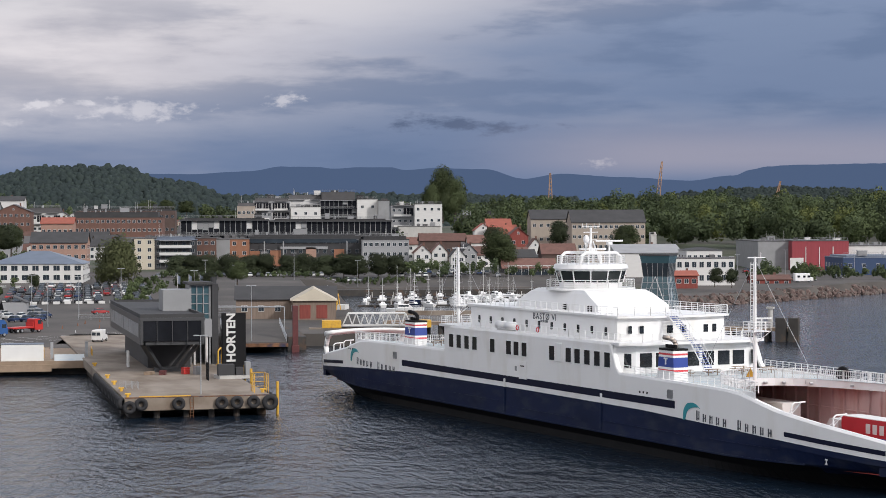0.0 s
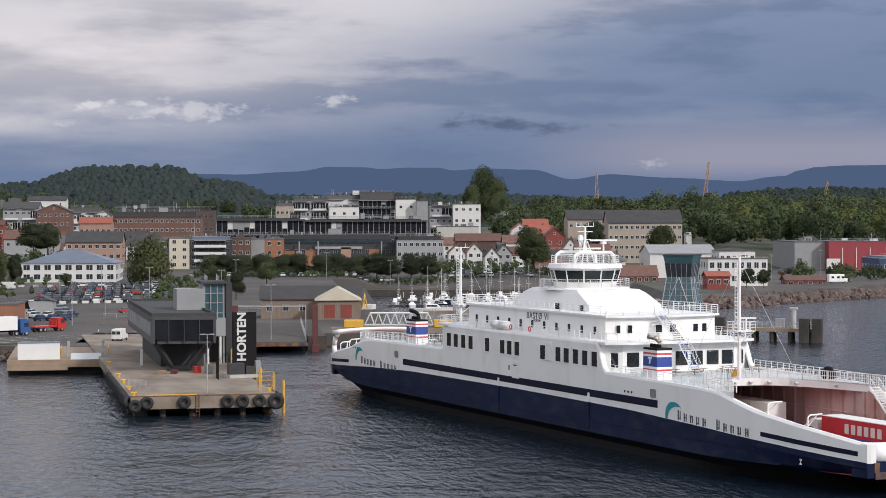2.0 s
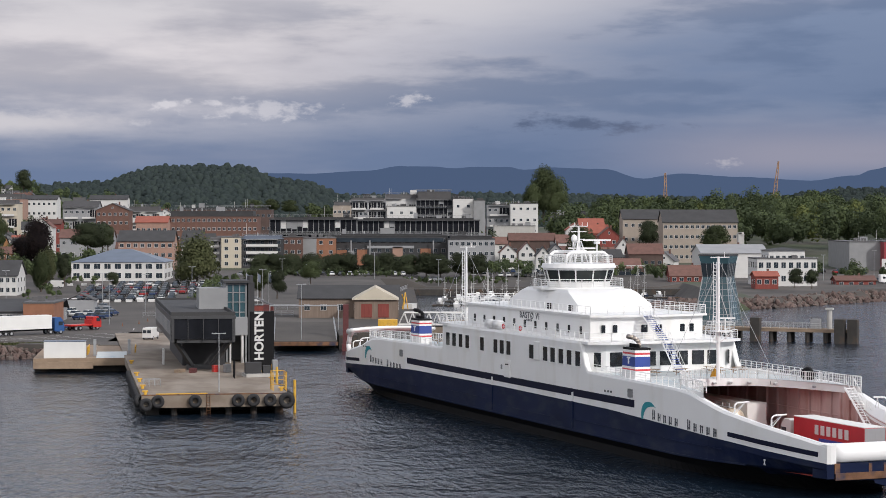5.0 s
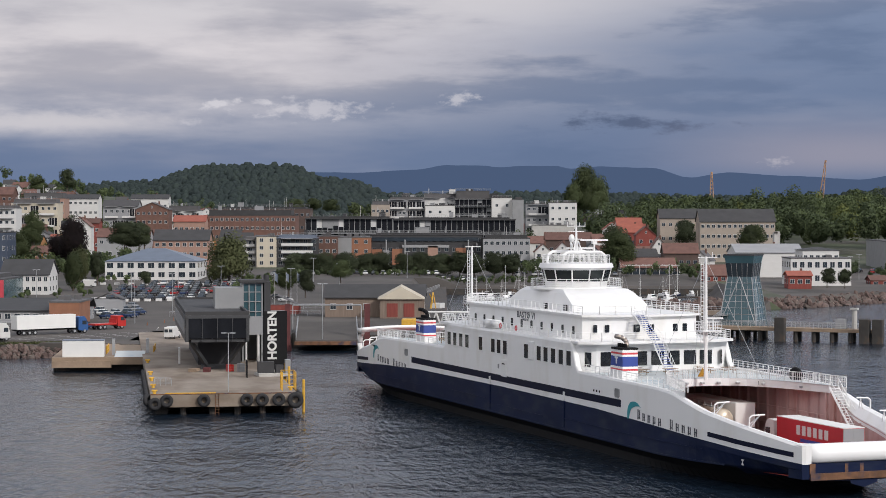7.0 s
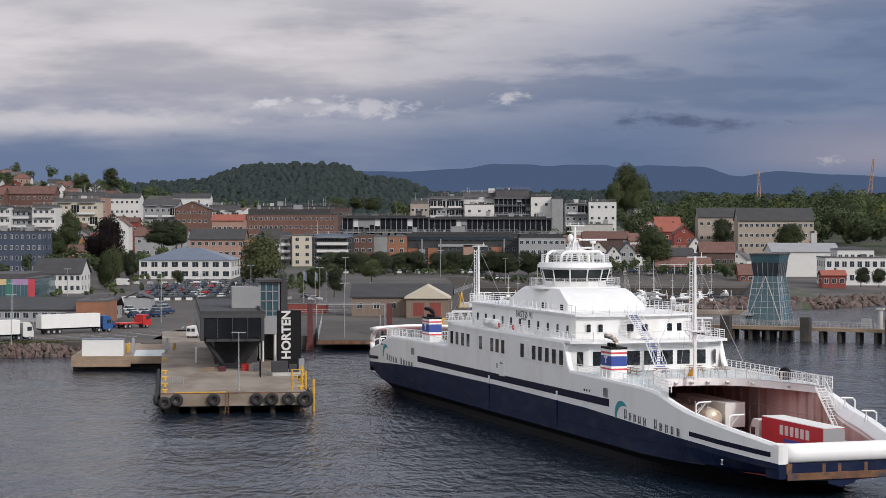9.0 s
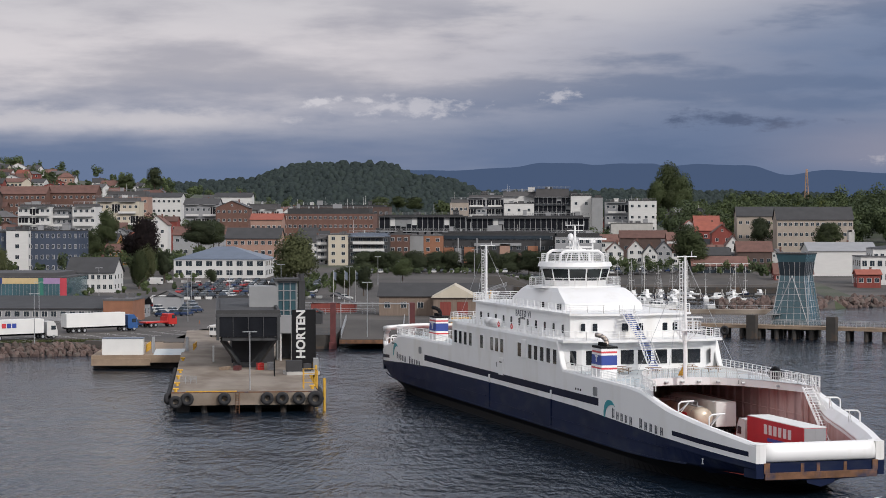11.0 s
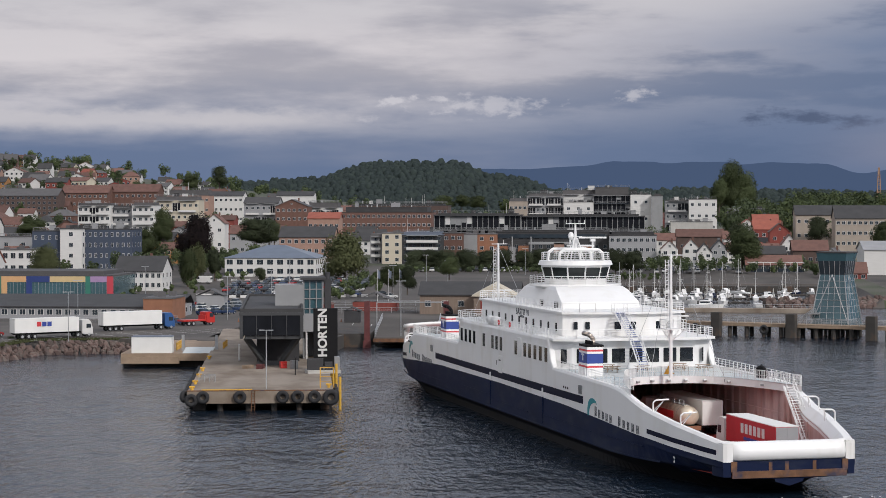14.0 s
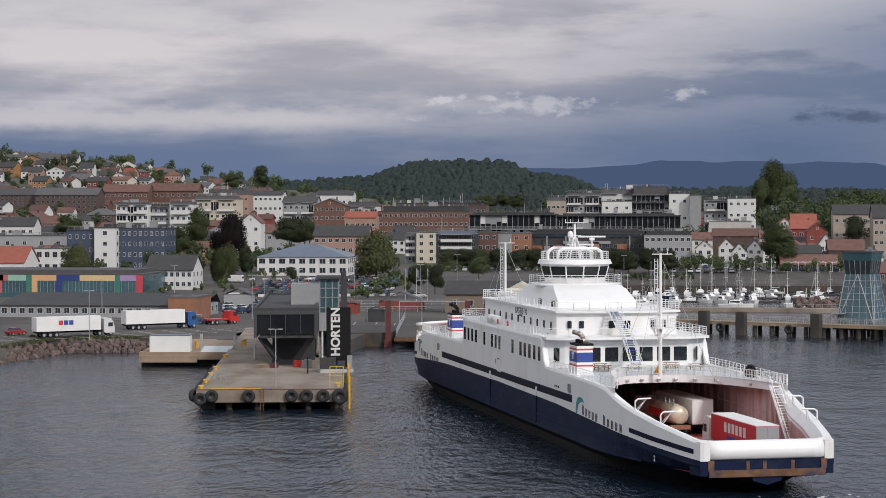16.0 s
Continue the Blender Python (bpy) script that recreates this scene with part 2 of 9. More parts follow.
M = dict(
    water=water_mat(),
    white=mat("white_ship_paint", (0.775, 0.775, 0.77), 0.4, 0, 0.03, 0.15, stain=(0.70, 0.69, 0.66), stain_amt=0.4, stain_scale=0.35, stretch=(1, 1, 0.3)),
    navy=mat("navy_hull_paint", (0.007, 0.013, 0.042), 0.5, 0, 0.25, 0.12, spec=0.13, stain=(0.022, 0.028, 0.05), stain_amt=0.5, stain_scale=0.3, stretch=(1, 1, 2.5)),
    stripe=mat("dark_navy_stripe", (0.008, 0.010, 0.028), 0.5, 0, 0.1, spec=0.12),
    teal=mat("teal_emblem", (0.02, 0.26, 0.30), 0.4, 0, 0.05),
    black=mat("black_paint", (0.009, 0.009, 0.010), 0.6, 0, 0.2, spec=0.15),
    letter=mat("dark_grey_lettering", (0.06, 0.065, 0.08), 0.5, 0, 0.1),
    funnel_blue=mat("blue_funnel_band", (0.02, 0.05, 0.26), 0.4, 0, 0.08),
    funnel_red=mat("red_funnel_band", (0.55, 0.05, 0.06), 0.4, 0, 0.08),
    rust=mat("rusty_steel", (0.17, 0.085, 0.045), 0.85, 0.1, 0.5, 0.8, 0.4, 6, stain=(0.03, 0.035, 0.07), stain_amt=0.5, stain_scale=0.7),
    pinkwall=mat("red_oxide_inner_wall", (0.55, 0.40, 0.38), 0.7, 0, 0.18, 0.3, stain=(0.42, 0.24, 0.21), stain_amt=0.6, stretch=(1, 1, 0.4)),
    reddeck=mat("red_deck_paint", (0.42, 0.06, 0.045), 0.7, 0, 0.25, 0.25, stain=(0.16, 0.05, 0.045), stain_amt=0.7),
    deckgrey=mat("pale_deck_paint", (0.55, 0.58, 0.58), 0.6, 0, 0.08, 0.4, stain=(0.4, 0.48, 0.52), stain_amt=0.5),
    glass=glass_mat("dark_ship_glass"),
    bridgeglass=glass_mat("grey_bridge_glass", (0.05, 0.06, 0.06), 0.04),
    facadeglass=mat("dark_facade_glass", (0.014, 0.015, 0.018), 0.15, 0, 0.4, 0.3, spec=0.22),
    glass2=glass_mat("window_glass", (0.03, 0.04, 0.05), 0.1),
    greenglass=mat("green_tinted_glass", (0.05, 0.105, 0.125), 0.12, 0, 0.3, 0.12, spec=0.7),
    chrome=mat("brushed_exhaust_steel", (0.5, 0.42, 0.36), 0.3, 0.9, 0.2, 2),
    rubber=mat("black_tyre_rubber", (0.022, 0.022, 0.024), 0.85, 0, 0.3, 3, 0.3, 12),
    concrete=mat("weathered_concrete", (0.255, 0.215, 0.175), 0.9, 0, 0.2, 0.16, 0.2, 4, stain=(0.15, 0.115, 0.085), stain_amt=0.8, stain_scale=0.2, stretch=(1, 0.5, 1)),
    concrete_dark=mat("wet_dark_concrete", (0.045, 0.041, 0.037), 0.85, 0, 0.3, 0.4, 0.3, 3, stain=(0.09, 0.055, 0.035), stain_amt=0.4, stain_scale=0.5),
    concrete_pale=mat("pale_concrete", (0.42, 0.41, 0.39), 0.85, 0, 0.12, 0.5),
    asphalt=mat("asphalt", (0.088, 0.078, 0.070), 0.9, 0, 0.22, 0.05, 0.1, 8, stain=(0.050, 0.045, 0.041), stain_amt=0.8, stain_scale=0.06),
    grass=mat("rough_grass", (0.05, 0.062, 0.032), 0.95, 0, 0.4, 0.05, 0.4, 3, stain=(0.085, 0.08, 0.065), stain_amt=0.8, stain_scale=0.03),
    rock=mat("reddish_grey_rock", (0.115, 0.078, 0.068), 0.9, 0, 0.35, 0.7, 0.5, 3, random_tint=0.3, stain=(0.09, 0.085, 0.075), stain_amt=0.5),
    yellow=mat("yellow_paint", (0.62, 0.36, 0.04), 0.55, 0, 0.15, 1.0, stain=(0.3, 0.16, 0.05), stain_amt=0.35, stain_scale=1.0),
    red=mat("red_car_paint", (0.45, 0.03, 0.025), 0.3, 0, 0.08),
    maroon=mat("maroon_painted_steel", (0.10, 0.025, 0.025), 0.6, 0, 0.25),
    redwood=mat("falu_red_boards", (0.20, 0.045, 0.035), 0.8, 0, 0.2, 0.6, stretch=(6, 6, 0.5)),
    brownwood=mat("grey_brown_boards", (0.19, 0.145, 0.115), 0.85, 0, 0.2, 0.5, stretch=(6, 6, 0.5)),
    deckwood=mat("weathered_timber", (0.27, 0.20, 0.14), 0.85, 0, 0.25, 0.4, stretch=(1, 5, 1)),
    darkmetal=mat("anthracite_cladding", (0.055, 0.057, 0.06), 0.5, 0.2, 0.18, 0.4),
    midgrey=mat("mid_grey_cladding", (0.24, 0.245, 0.25), 0.6, 0, 0.1, 0.4),
    roofdark=mat("dark_roof_felt", (0.045, 0.045, 0.047), 0.85, 0, 0.2, 0.3, 0.2, 3),
    # town tile and wall tones are darkened to paint in cloud shade
    rooftile=mat("red_brown_roof_tile", (0.125, 0.065, 0.052), 0.85, 0, 0.2, 0.5, 0.4, 4, random_tint=0.3),
    roofred=mat("bright_red_roof_tile", (0.25, 0.075, 0.05), 0.8, 0, 0.15, 0.5, random_tint=0.2),
    roofmetal=mat("blue_grey_metal_roof", (0.17, 0.20, 0.25), 0.45, 0.4, 0.12, 0.3),
    roofgrey=mat("grey_slate_roof", (0.082, 0.08, 0.082), 0.8, 0, 0.15, 0.4, random_tint=0.3),
    wall_white=mat("white_wall_boards", (0.57, 0.565, 0.55), 0.75, 0, 0.05, 0.3, stretch=(1, 1, 5)),
    wall_cream=mat("cream_render", (0.50, 0.45, 0.36), 0.85, 0, 0.08, 0.3),
    wall_grey=mat("light_grey_render", (0.28, 0.285, 0.295), 0.85, 0, 0.08, 0.3),
    wall_beige=mat("beige_brick_wall", (0.32, 0.275, 0.23), 0.85, 0, 0.1, 0.4),
    wall_brick=mat("red_brown_brick", (0.13, 0.068, 0.052), 0.85, 0, 0.2, 0.5, random_tint=0.15),
    wall_orange=mat("orange_brick", (0.26, 0.12, 0.07), 0.85, 0, 0.15, 0.5),
    wall_pink=mat("pale_salmon_brick", (0.32, 0.20, 0.155), 0.85, 0, 0.12, 0.5),
    wall_brown=mat("dark_brown_brick", (0.085, 0.056, 0.048), 0.85, 0, 0.2, 0.5),
    wall_dark=mat("charcoal_boards", (0.035, 0.035, 0.038), 0.7, 0, 0.2, 0.5),
    wall_blue=mat("slate_blue_cladding", (0.042, 0.058, 0.092), 0.6, 0, 0.1, 0.4),
    wall_navy=mat("deep_blue_cladding", (0.022, 0.048, 0.115), 0.6, 0, 0.1, 0.4),
    wall_redhall=mat("red_steel_cladding", (0.25, 0.034, 0.044), 0.55, 0, 0.12, 0.3, stretch=(4, 4, 0.3)),
    wall_ochre=mat("ochre_boards", (0.30, 0.15, 0.055), 0.8, 0, 0.12, 0.4),
    trailer=mat("white_trailer_tarpaulin", (0.70, 0.70, 0.68), 0.6, 0, 0.05, 0.5, 0.1, 2),
    silver=mat("galvanised_steel", (0.42, 0.43, 0.44), 0.45, 0.6, 0.15, 1),
    tankcream=mat("cream_tank_steel", (0.66, 0.58, 0.46), 0.35, 0.3, 0.1, 0.5, stain=(0.35, 0.25, 0.18), stain_amt=0.5, stain_scale=0.8),
    redtarp=mat("red_tarpaulin", (0.42, 0.02, 0.03), 0.5, 0, 0.1, 0.5, 0.1, 2),
    truckblue=mat("blue_truck_paint", (0.03, 0.09, 0.25), 0.3, 0, 0.1),
    # blue-grey distance haze is mixed into the hill's base colour
    hill=mat("hazed_wooded_hillside", (0.033, 0.042, 0.038), 0.95, 0, 0.5, 0.05, 1.0, 0.11, spec=0.05, bdist=6.0),
    cranepaint=mat("faded_orange_crane_paint", (0.36, 0.22, 0.14), 0.7, 0, 0.2, 0.2),
    bark=mat("tree_bark", (0.09, 0.07, 0.055), 0.9, 0, 0.3, 2),
    leaf=leaf_mat("green_leaves", (0.056, 0.072, 0.032), (0.066, 0.084, 0.038), (0.080, 0.097, 0.045)),
    leafdark=leaf_mat("dark_green_leaves", (0.042, 0.053, 0.029), (0.050, 0.062, 0.034), (0.060, 0.072, 0.040)),
    leafwillow=leaf_mat("olive_willow_leaves", (0.070, 0.080, 0.036), (0.082, 0.092, 0.042), (0.098, 0.105, 0.052)),
    leafcopper=leaf_mat("copper_beech_leaves", (0.012, 0.010, 0.012), (0.022, 0.015, 0.016), (0.035, 0.025, 0.022)),
)
CAR_COLOURS = [mat("car_paint", c, 0.25, 0.2, 0.05) for c in ((0.02, 0.02, 0.022), (0.05, 0.055, 0.06), (0.62, 0.62, 0.61), (0.25, 0.26, 0.27), (0.03, 0.05, 0.11), (0.012, 0.014, 0.02), (0.30, 0.03, 0.03), (0.12, 0.125, 0.13))]


# emission only: haze over the far land is painted as a flat glow
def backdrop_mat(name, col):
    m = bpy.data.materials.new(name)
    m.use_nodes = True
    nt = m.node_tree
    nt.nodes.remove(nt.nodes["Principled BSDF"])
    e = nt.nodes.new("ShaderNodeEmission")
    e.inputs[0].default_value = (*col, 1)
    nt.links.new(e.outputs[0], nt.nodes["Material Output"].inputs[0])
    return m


# ---- mesh helpers ----
def part(name, bm, material, parent=None, label="", smooth=False):
    me = bpy.data.meshes.new(name)
    bm.normal_update()
    bm.to_mesh(me)
    bm.free()
    for mm in material if isinstance(material, (list, tuple)) else [material]:
        me.materials.append(mm)
    if smooth:
        for p in me.polygons:
            p.use_smooth = True
    ob = new(name, me)
    ob.parent = parent
    if label:
        ob["label"] = label
    return ob


def again(name, ob, m, parent):
    """Another piece on the same mesh."""
    o = new(name, ob.data)
    o.parent = parent
    o.matrix_basis = m
    return o


def group_at(name, m):
    e = new(name)
    e.matrix_basis = m
    return e


def box(bm, x0, x1, y0, y1, z0, z1, mi=0, bevel=0.0):
    r = bmesh.ops.create_cube(bm, size=1, matrix=Matrix.LocRotScale(((x0 + x1) / 2, (y0 + y1) / 2, (z0 + z1) / 2), None, (abs(x1 - x0), abs(y1 - y0), abs(z1 - z0))))
    faces = {f for v in r["verts"] for f in v.link_faces}
    for f in faces:
        f.material_index = mi
    if bevel:
        bmesh.ops.bevel(bm, geom=list({e for f in faces for e in f.edges}), offset=bevel, segments=2, affect="EDGES", profile=0.5)
    return bm


def obox(bm, m, sx, sy, sz, mi=0):
    r = bmesh.ops.create_cube(bm, size=1, matrix=m @ Matrix.Diagonal((sx, sy, sz, 1)))
    for v in r["verts"]:
        for f in v.link_faces:
            f.material_index = mi
    return bm


def prism(bm, pts, z0, z1, mi=0, top=None):
    """An upright block over a plan outline; top: the outline at its upper edge where it differs."""
    a = [bm.verts.new((x, y, z0)) for x, y in pts]
    b = [bm.verts.new((x, y, z1)) for x, y in (top or pts)]
    n = len(pts)
    fs = [bm.faces.new(a[::-1]), bm.faces.new(b)]
    for i in range(n):
        fs.append(bm.faces.new((a[i], a[(i + 1) % n], b[(i + 1) % n], b[i])))
    for f in fs:
        f.material_index = mi
    bmesh.ops.recalc_face_normals(bm, faces=fs)
    return bm


def tube(bm, a, b, r, n=6, r2=None, mi=0):
    a, b = Vector(a), Vector(b)
    d = b - a
    if d.length < 1e-6:
        return bm
    m = Matrix.Translation((a + b) / 2) @ d.to_track_quat("Z", "Y").to_matrix().to_4x4()
    res = bmesh.ops.create_cone(bm, cap_ends=True, segments=n, radius1=r, radius2=r if r2 is None else r2, depth=d.length, matrix=m)
    if mi:
        for v in res["verts"]:
            for f in v.link_faces:
                f.material_index = mi
    return bm


def poly_tube(bm, pts, r, n=6, mi=0):
    for a, b in zip(pts, pts[1:]):
        tube(bm, a, b, r, n, None, mi)
    return bm


def torus(bm, m, R, r, n=16, k=8):
    rings = []
    for i in range(n):
        a = 2 * math.pi * i / n
        rings.append([bm.verts.new(m @ Vector(((R + r * math.cos(2 * math.pi * j / k)) * math.cos(a), (R + r * math.cos(2 * math.pi * j / k)) * math.sin(a), r * math.sin(2 * math.pi * j / k)))) for j in range(k)])
    for i in range(n):
        for j in range(k):
            bm.faces.new((rings[i][j], rings[(i + 1) % n][j], rings[(i + 1) % n][(j + 1) % k], rings[i][(j + 1) % k]))
    return bm


def loft(bm, rings, mi=0, closed=False, caps=False):
    vs = [[bm.verts.new(p) for p in r] for r in rings]
    for a, b in zip(vs, vs[1:]):
        n = len(a)
        for j in range(n if closed else n - 1):
            q = (a[j], a[(j + 1) % n], b[(j + 1) % n], b[j])
            if len({tuple(v.co) for v in q}) == 4:
                bm.faces.new(q).material_index = mi
    if caps:
        bm.faces.new(vs[0][::-1]).material_index = mi
        bm.faces.new(vs[-1]).material_index = mi
    return bm


def lerp_curve(pairs, s):
    """Smooth curve through (s, value) pairs."""
    if s <= pairs[0][0]:
        return pairs[0][1]
    for (a, va), (b, vb) in zip(pairs, pairs[1:]):
        if s <= b:
            u = (s - a) / (b - a)
            return va + (vb - va) * u * u * (3 - 2 * u) if abs(vb - va) > 2 else va + (vb - va) * u
    return pairs[-1][1]


def text_mesh(body, size, material, name, parent, m, extrude=0.01, squeeze=1.0, bold=0.035, space=1.0):
    cu = bpy.data.curves.new(name, "FONT")
    cu.body, cu.size, cu.extrude, cu.offset, cu.space_character = body, size, extrude, bold * size, space
    tmp = bpy.data.objects.new("tmp", cu)
    scene.collection.objects.link(tmp)
    me = bpy.data.meshes.new_from_object(tmp.evaluated_get(bpy.context.evaluated_depsgraph_get()))
    bpy.data.objects.remove(tmp)
    me.materials.append(material)
    ob = new(name, me)
    ob.parent = parent
    ob.matrix_basis = m @ Matrix.Diagonal((squeeze, 1, 1, 1))
    return ob


def letter_bars(bm, n, width, height, m, depth=0.03, gap_at=(), thick=0.45):
    """Plain bars that stand for a line of lettering: n bars over a width, in the local xz plane."""
    step = width / n
    for i in range(n):
        if i in gap_at:
            continue
        w = step * thick * (1.0 if i % 3 else 0.8)
        obox(bm, m @ Matrix.Translation((step * (i + 0.5), 0, height / 2)), w, depth, height)
    return bm


def fence(bm, pts, h=1.1, post=1.5, r=0.035, rails=4, rr=None):
    """Posts and rails along a line on a deck."""
    rr = rr or r * 0.7
    for a, b in zip(pts, pts[1:]):
        a, b = Vector(a), Vector(b)
        n = max(1, round((b - a).length / post))
        for i in range(n + 1):
            p = a.lerp(b, i / n)
            box(bm, p.x - r, p.x + r, p.y - r, p.y + r, p.z, p.z + h)
        for k in range(rails):
            z = Vector((0, 0, h * (k + 1) / rails))
            tube(bm, a + z, b + z, rr if k < rails - 1 else r, 4)
    return bm
# ---- the sea and the land ----
def smooth(a, b, x):
    u = min(1, max(0, (x - a) / (b - a)))
    return u * u * (3 - 2 * u)


def shore_side(x, y):
    """True on land."""
    if y < 404:
        return x < -100 + 0.12 * (y - 345)
    if y < 430:
        return x < -38
    if y < 505:
        return x < -16
    if x < -3:
        return True
    if y < 706:
        return x > 88 and y > 604 + (x - 103) * 1.12
    return True


def ground_z(x, y):
    low = 2.6 + 0.017 * min(164, max(0, y - 520))
    quay = 2.3 + 0.075 * min(42, max(0, y - 706))
    u = smooth(-24, -2, x) * smooth(700, 500, y - 200 * smooth(80, 110, x))
    z = quay if x > -2 and x < 88 else low + (quay - low) * u if x < 88 else low - 1.6
    z += 0.0115 * min(800, max(0, y - 750 + 66 * (x < -2)))
    z += 50 * smooth(-80, -520, x) * smooth(650, 1500, y)
    z += 8 * smooth(60, 200, x) * smooth(800, 1200, y)
    return z - 0.012 * max(0, y - 1700)


def build_land():
    bm = bmesh.new()
    s = 6000
    vs = [bm.verts.new(p) for p in ((-s, -900, 0), (s, -900, 0), (s, 4900, 0), (-s, 4900, 0))]
    bm.faces.new(vs)
    tagged(part("water", bm, M["water"]), "dark grey-blue rippled harbour water", "water", kind="structure")
    xs = [-2600, -1800, -1200, -900, -700, -550] + [-450 + 8 * i for i in range(90)] + [290, 330, 400, 500, 650, 900, 1300, 2000, 2600]
    ys = [330 + 6 * i for i in range(90)] + [880, 920, 960, 1000, 1060, 1120, 1200, 1300, 1400, 1500, 1700, 2000, 2400, 3000, 3800, 4700]
    bm = bmesh.new()
    grid = [[bm.verts.new((x, y, ground_z(x, y) if shore_side(x, y) else -3.0)) for x in xs] for y in ys]
    for j in range(len(ys) - 1):
        for i in range(len(xs) - 1):
            f = bm.faces.new((grid[j][i], grid[j][i + 1], grid[j + 1][i + 1], grid[j + 1][i]))
            cx, cy = (xs[i] + xs[i + 1]) / 2, (ys[j] + ys[j + 1]) / 2
            f.material_index = 0 if (cx < 95 and 385 < cy < 775) or (100 < cx < 300 and cy < 840) else 1
    tagged(part("ground", bm, [M["asphalt"], M["grass"]]), "asphalt quay and grassy town ground rising inland", "ground", kind="structure")


build_land()


def ridge(name, label, y, x0, x1, profile, base, material, n=160, depth=500, rough=6.0, seed=0.0):
    """A long hill: a crest line over a plan strip, falling away before and behind."""
    bm = bmesh.new()
    rings = []
    for i in range(n + 1):
        x = x0 + (x1 - x0) * i / n
        h = lerp_curve(profile, x) + rough * noise.noise((x * 0.012, seed, 0)) + rough * 0.5 * noise.noise((x * 0.05, seed, 3))
        rings.append([(x, y - depth, base), (x, y - depth * 0.55, base + (h - base) * 0.45 + rough * noise.noise((x * 0.02, seed, 7))), (x, y - depth * 0.2, base + (h - base) * 0.85), (x, y, h), (x, y + depth * 0.5, base)])
    loft(bm, rings)
    return tagged(part(name, bm, material, smooth=True), label, "hill", kind="structure")


HILL = [(-1340, 48), (-1000, 64), (-595, 90), (-543, 110), (-492, 123), (-423, 124), (-325, 123), (-293, 117), (-278, 110), (-261, 98), (-215, 95), (-174, 89), (-145, 80), (-131, 71), (-112, 63), (7, 63), (147, 66), (640, 58)]
RISE = [(500, 34), (640, 58), (760, 70), (860, 74), (940, 71), (1100, 58), (1300, 48)]
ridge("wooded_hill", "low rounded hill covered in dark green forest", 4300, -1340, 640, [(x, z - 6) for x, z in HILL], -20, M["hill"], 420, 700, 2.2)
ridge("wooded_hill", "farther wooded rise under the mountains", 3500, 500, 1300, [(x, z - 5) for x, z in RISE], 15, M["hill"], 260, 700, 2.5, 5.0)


def canopy(name, label, seed, n, y, depth, x0, x1, profile, base, size):
    """The forest on a hill: a great many small uneven crowns in one mass."""
    rnd = random.Random(seed)
    verts, faces = [], []
    for _ in range(n):
        x, u = rnd.uniform(x0, x1), rnd.random()
        h = lerp_curve(profile, x) - 4
        rise = 1 - 0.75 * u if u < 0.2 else 0.85 - (u - 0.2) * 1.143 if u < 0.55 else 0.45 * (1 - u) / 0.45
        z = base + (h - base) * rise - 3
        yy = y - depth * u
        r = size * rnd.uniform(0.6, 1.35)
        t = r * rnd.uniform(1.0, 1.9)
        i = len(verts)
        for q, f in ((1.0, 0.0), (0.95, 0.5), (0.5, 0.88)):
            for k in range(6):
                a = 1.047 * k + q + rnd.uniform(-0.25, 0.25)
                g = r * q * rnd.uniform(0.75, 1.2)
                verts.append((x + g * math.cos(a), yy + g * math.sin(a), z + t * f * rnd.uniform(0.85, 1.15)))
        verts.append((x + rnd.uniform(-1, 1), yy, z + t))
        for q in range(2):
            for k in range(6):
                a, b = i + 6 * q + k, i + 6 * q + (k + 1) % 6
                faces.append((a, b, b + 6, a + 6))
        faces += [(i + 12 + k, i + 12 + (k + 1) % 6, i + 18) for k in range(6)]
    me = bpy.data.meshes.new(name)
    me.from_pydata(verts, [], faces)
    me.polygons.foreach_set("use_smooth", [True] * len(faces))
    # leaf greens are shifted towards blue to paint in the haze of distance
    me.materials.append(leaf_mat("hazed_forest_leaves", (0.034, 0.047, 0.047), (0.040, 0.055, 0.053), (0.047, 0.064, 0.058)))
    return tagged(new(name, me), label, "woods", kind="stuff")


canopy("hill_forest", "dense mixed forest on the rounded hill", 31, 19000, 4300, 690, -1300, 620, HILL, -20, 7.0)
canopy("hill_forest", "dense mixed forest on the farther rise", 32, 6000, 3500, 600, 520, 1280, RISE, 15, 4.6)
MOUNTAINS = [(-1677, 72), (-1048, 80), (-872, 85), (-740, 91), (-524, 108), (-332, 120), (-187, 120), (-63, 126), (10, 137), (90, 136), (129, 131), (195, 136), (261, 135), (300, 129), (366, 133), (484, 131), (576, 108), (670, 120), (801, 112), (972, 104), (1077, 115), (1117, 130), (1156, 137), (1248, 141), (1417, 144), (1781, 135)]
# this ridge glows in one even blue, distance haze put into its colour
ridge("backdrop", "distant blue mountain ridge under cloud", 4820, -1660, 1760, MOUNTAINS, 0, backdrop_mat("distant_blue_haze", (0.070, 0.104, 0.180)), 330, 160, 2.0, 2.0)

# ---- the ferry ----
# ship's own frame: x along the keel towards the land, y towards the berth side, z up from the waterline
def hull_half(s):
    return lerp_curve([(0, 10.35), (46, 10.35), (54, 9.95), (62, 9.0), (68, 7.8), (71.5, 6.9)], abs(s))


def hull_top(s):
    a = abs(s) + (2.0 * (1 - smooth(24, 34, s)) if s > 15 else 0)
    return lerp_curve([(0, 12.6), (22.3, 12.6), (24.6, 9.25), (46.5, 9.0), (49.5, 8.75), (53, 8.0), (56, 7.35), (59, 6.95), (64, 6.3), (68, 5.8), (71.5, 5.3)], a)


def blue_top(s):
    return lerp_curve([(0, 5.45), (30, 5.3), (46, 4.85), (60, 4.15), (71.5, 3.5)], abs(s))


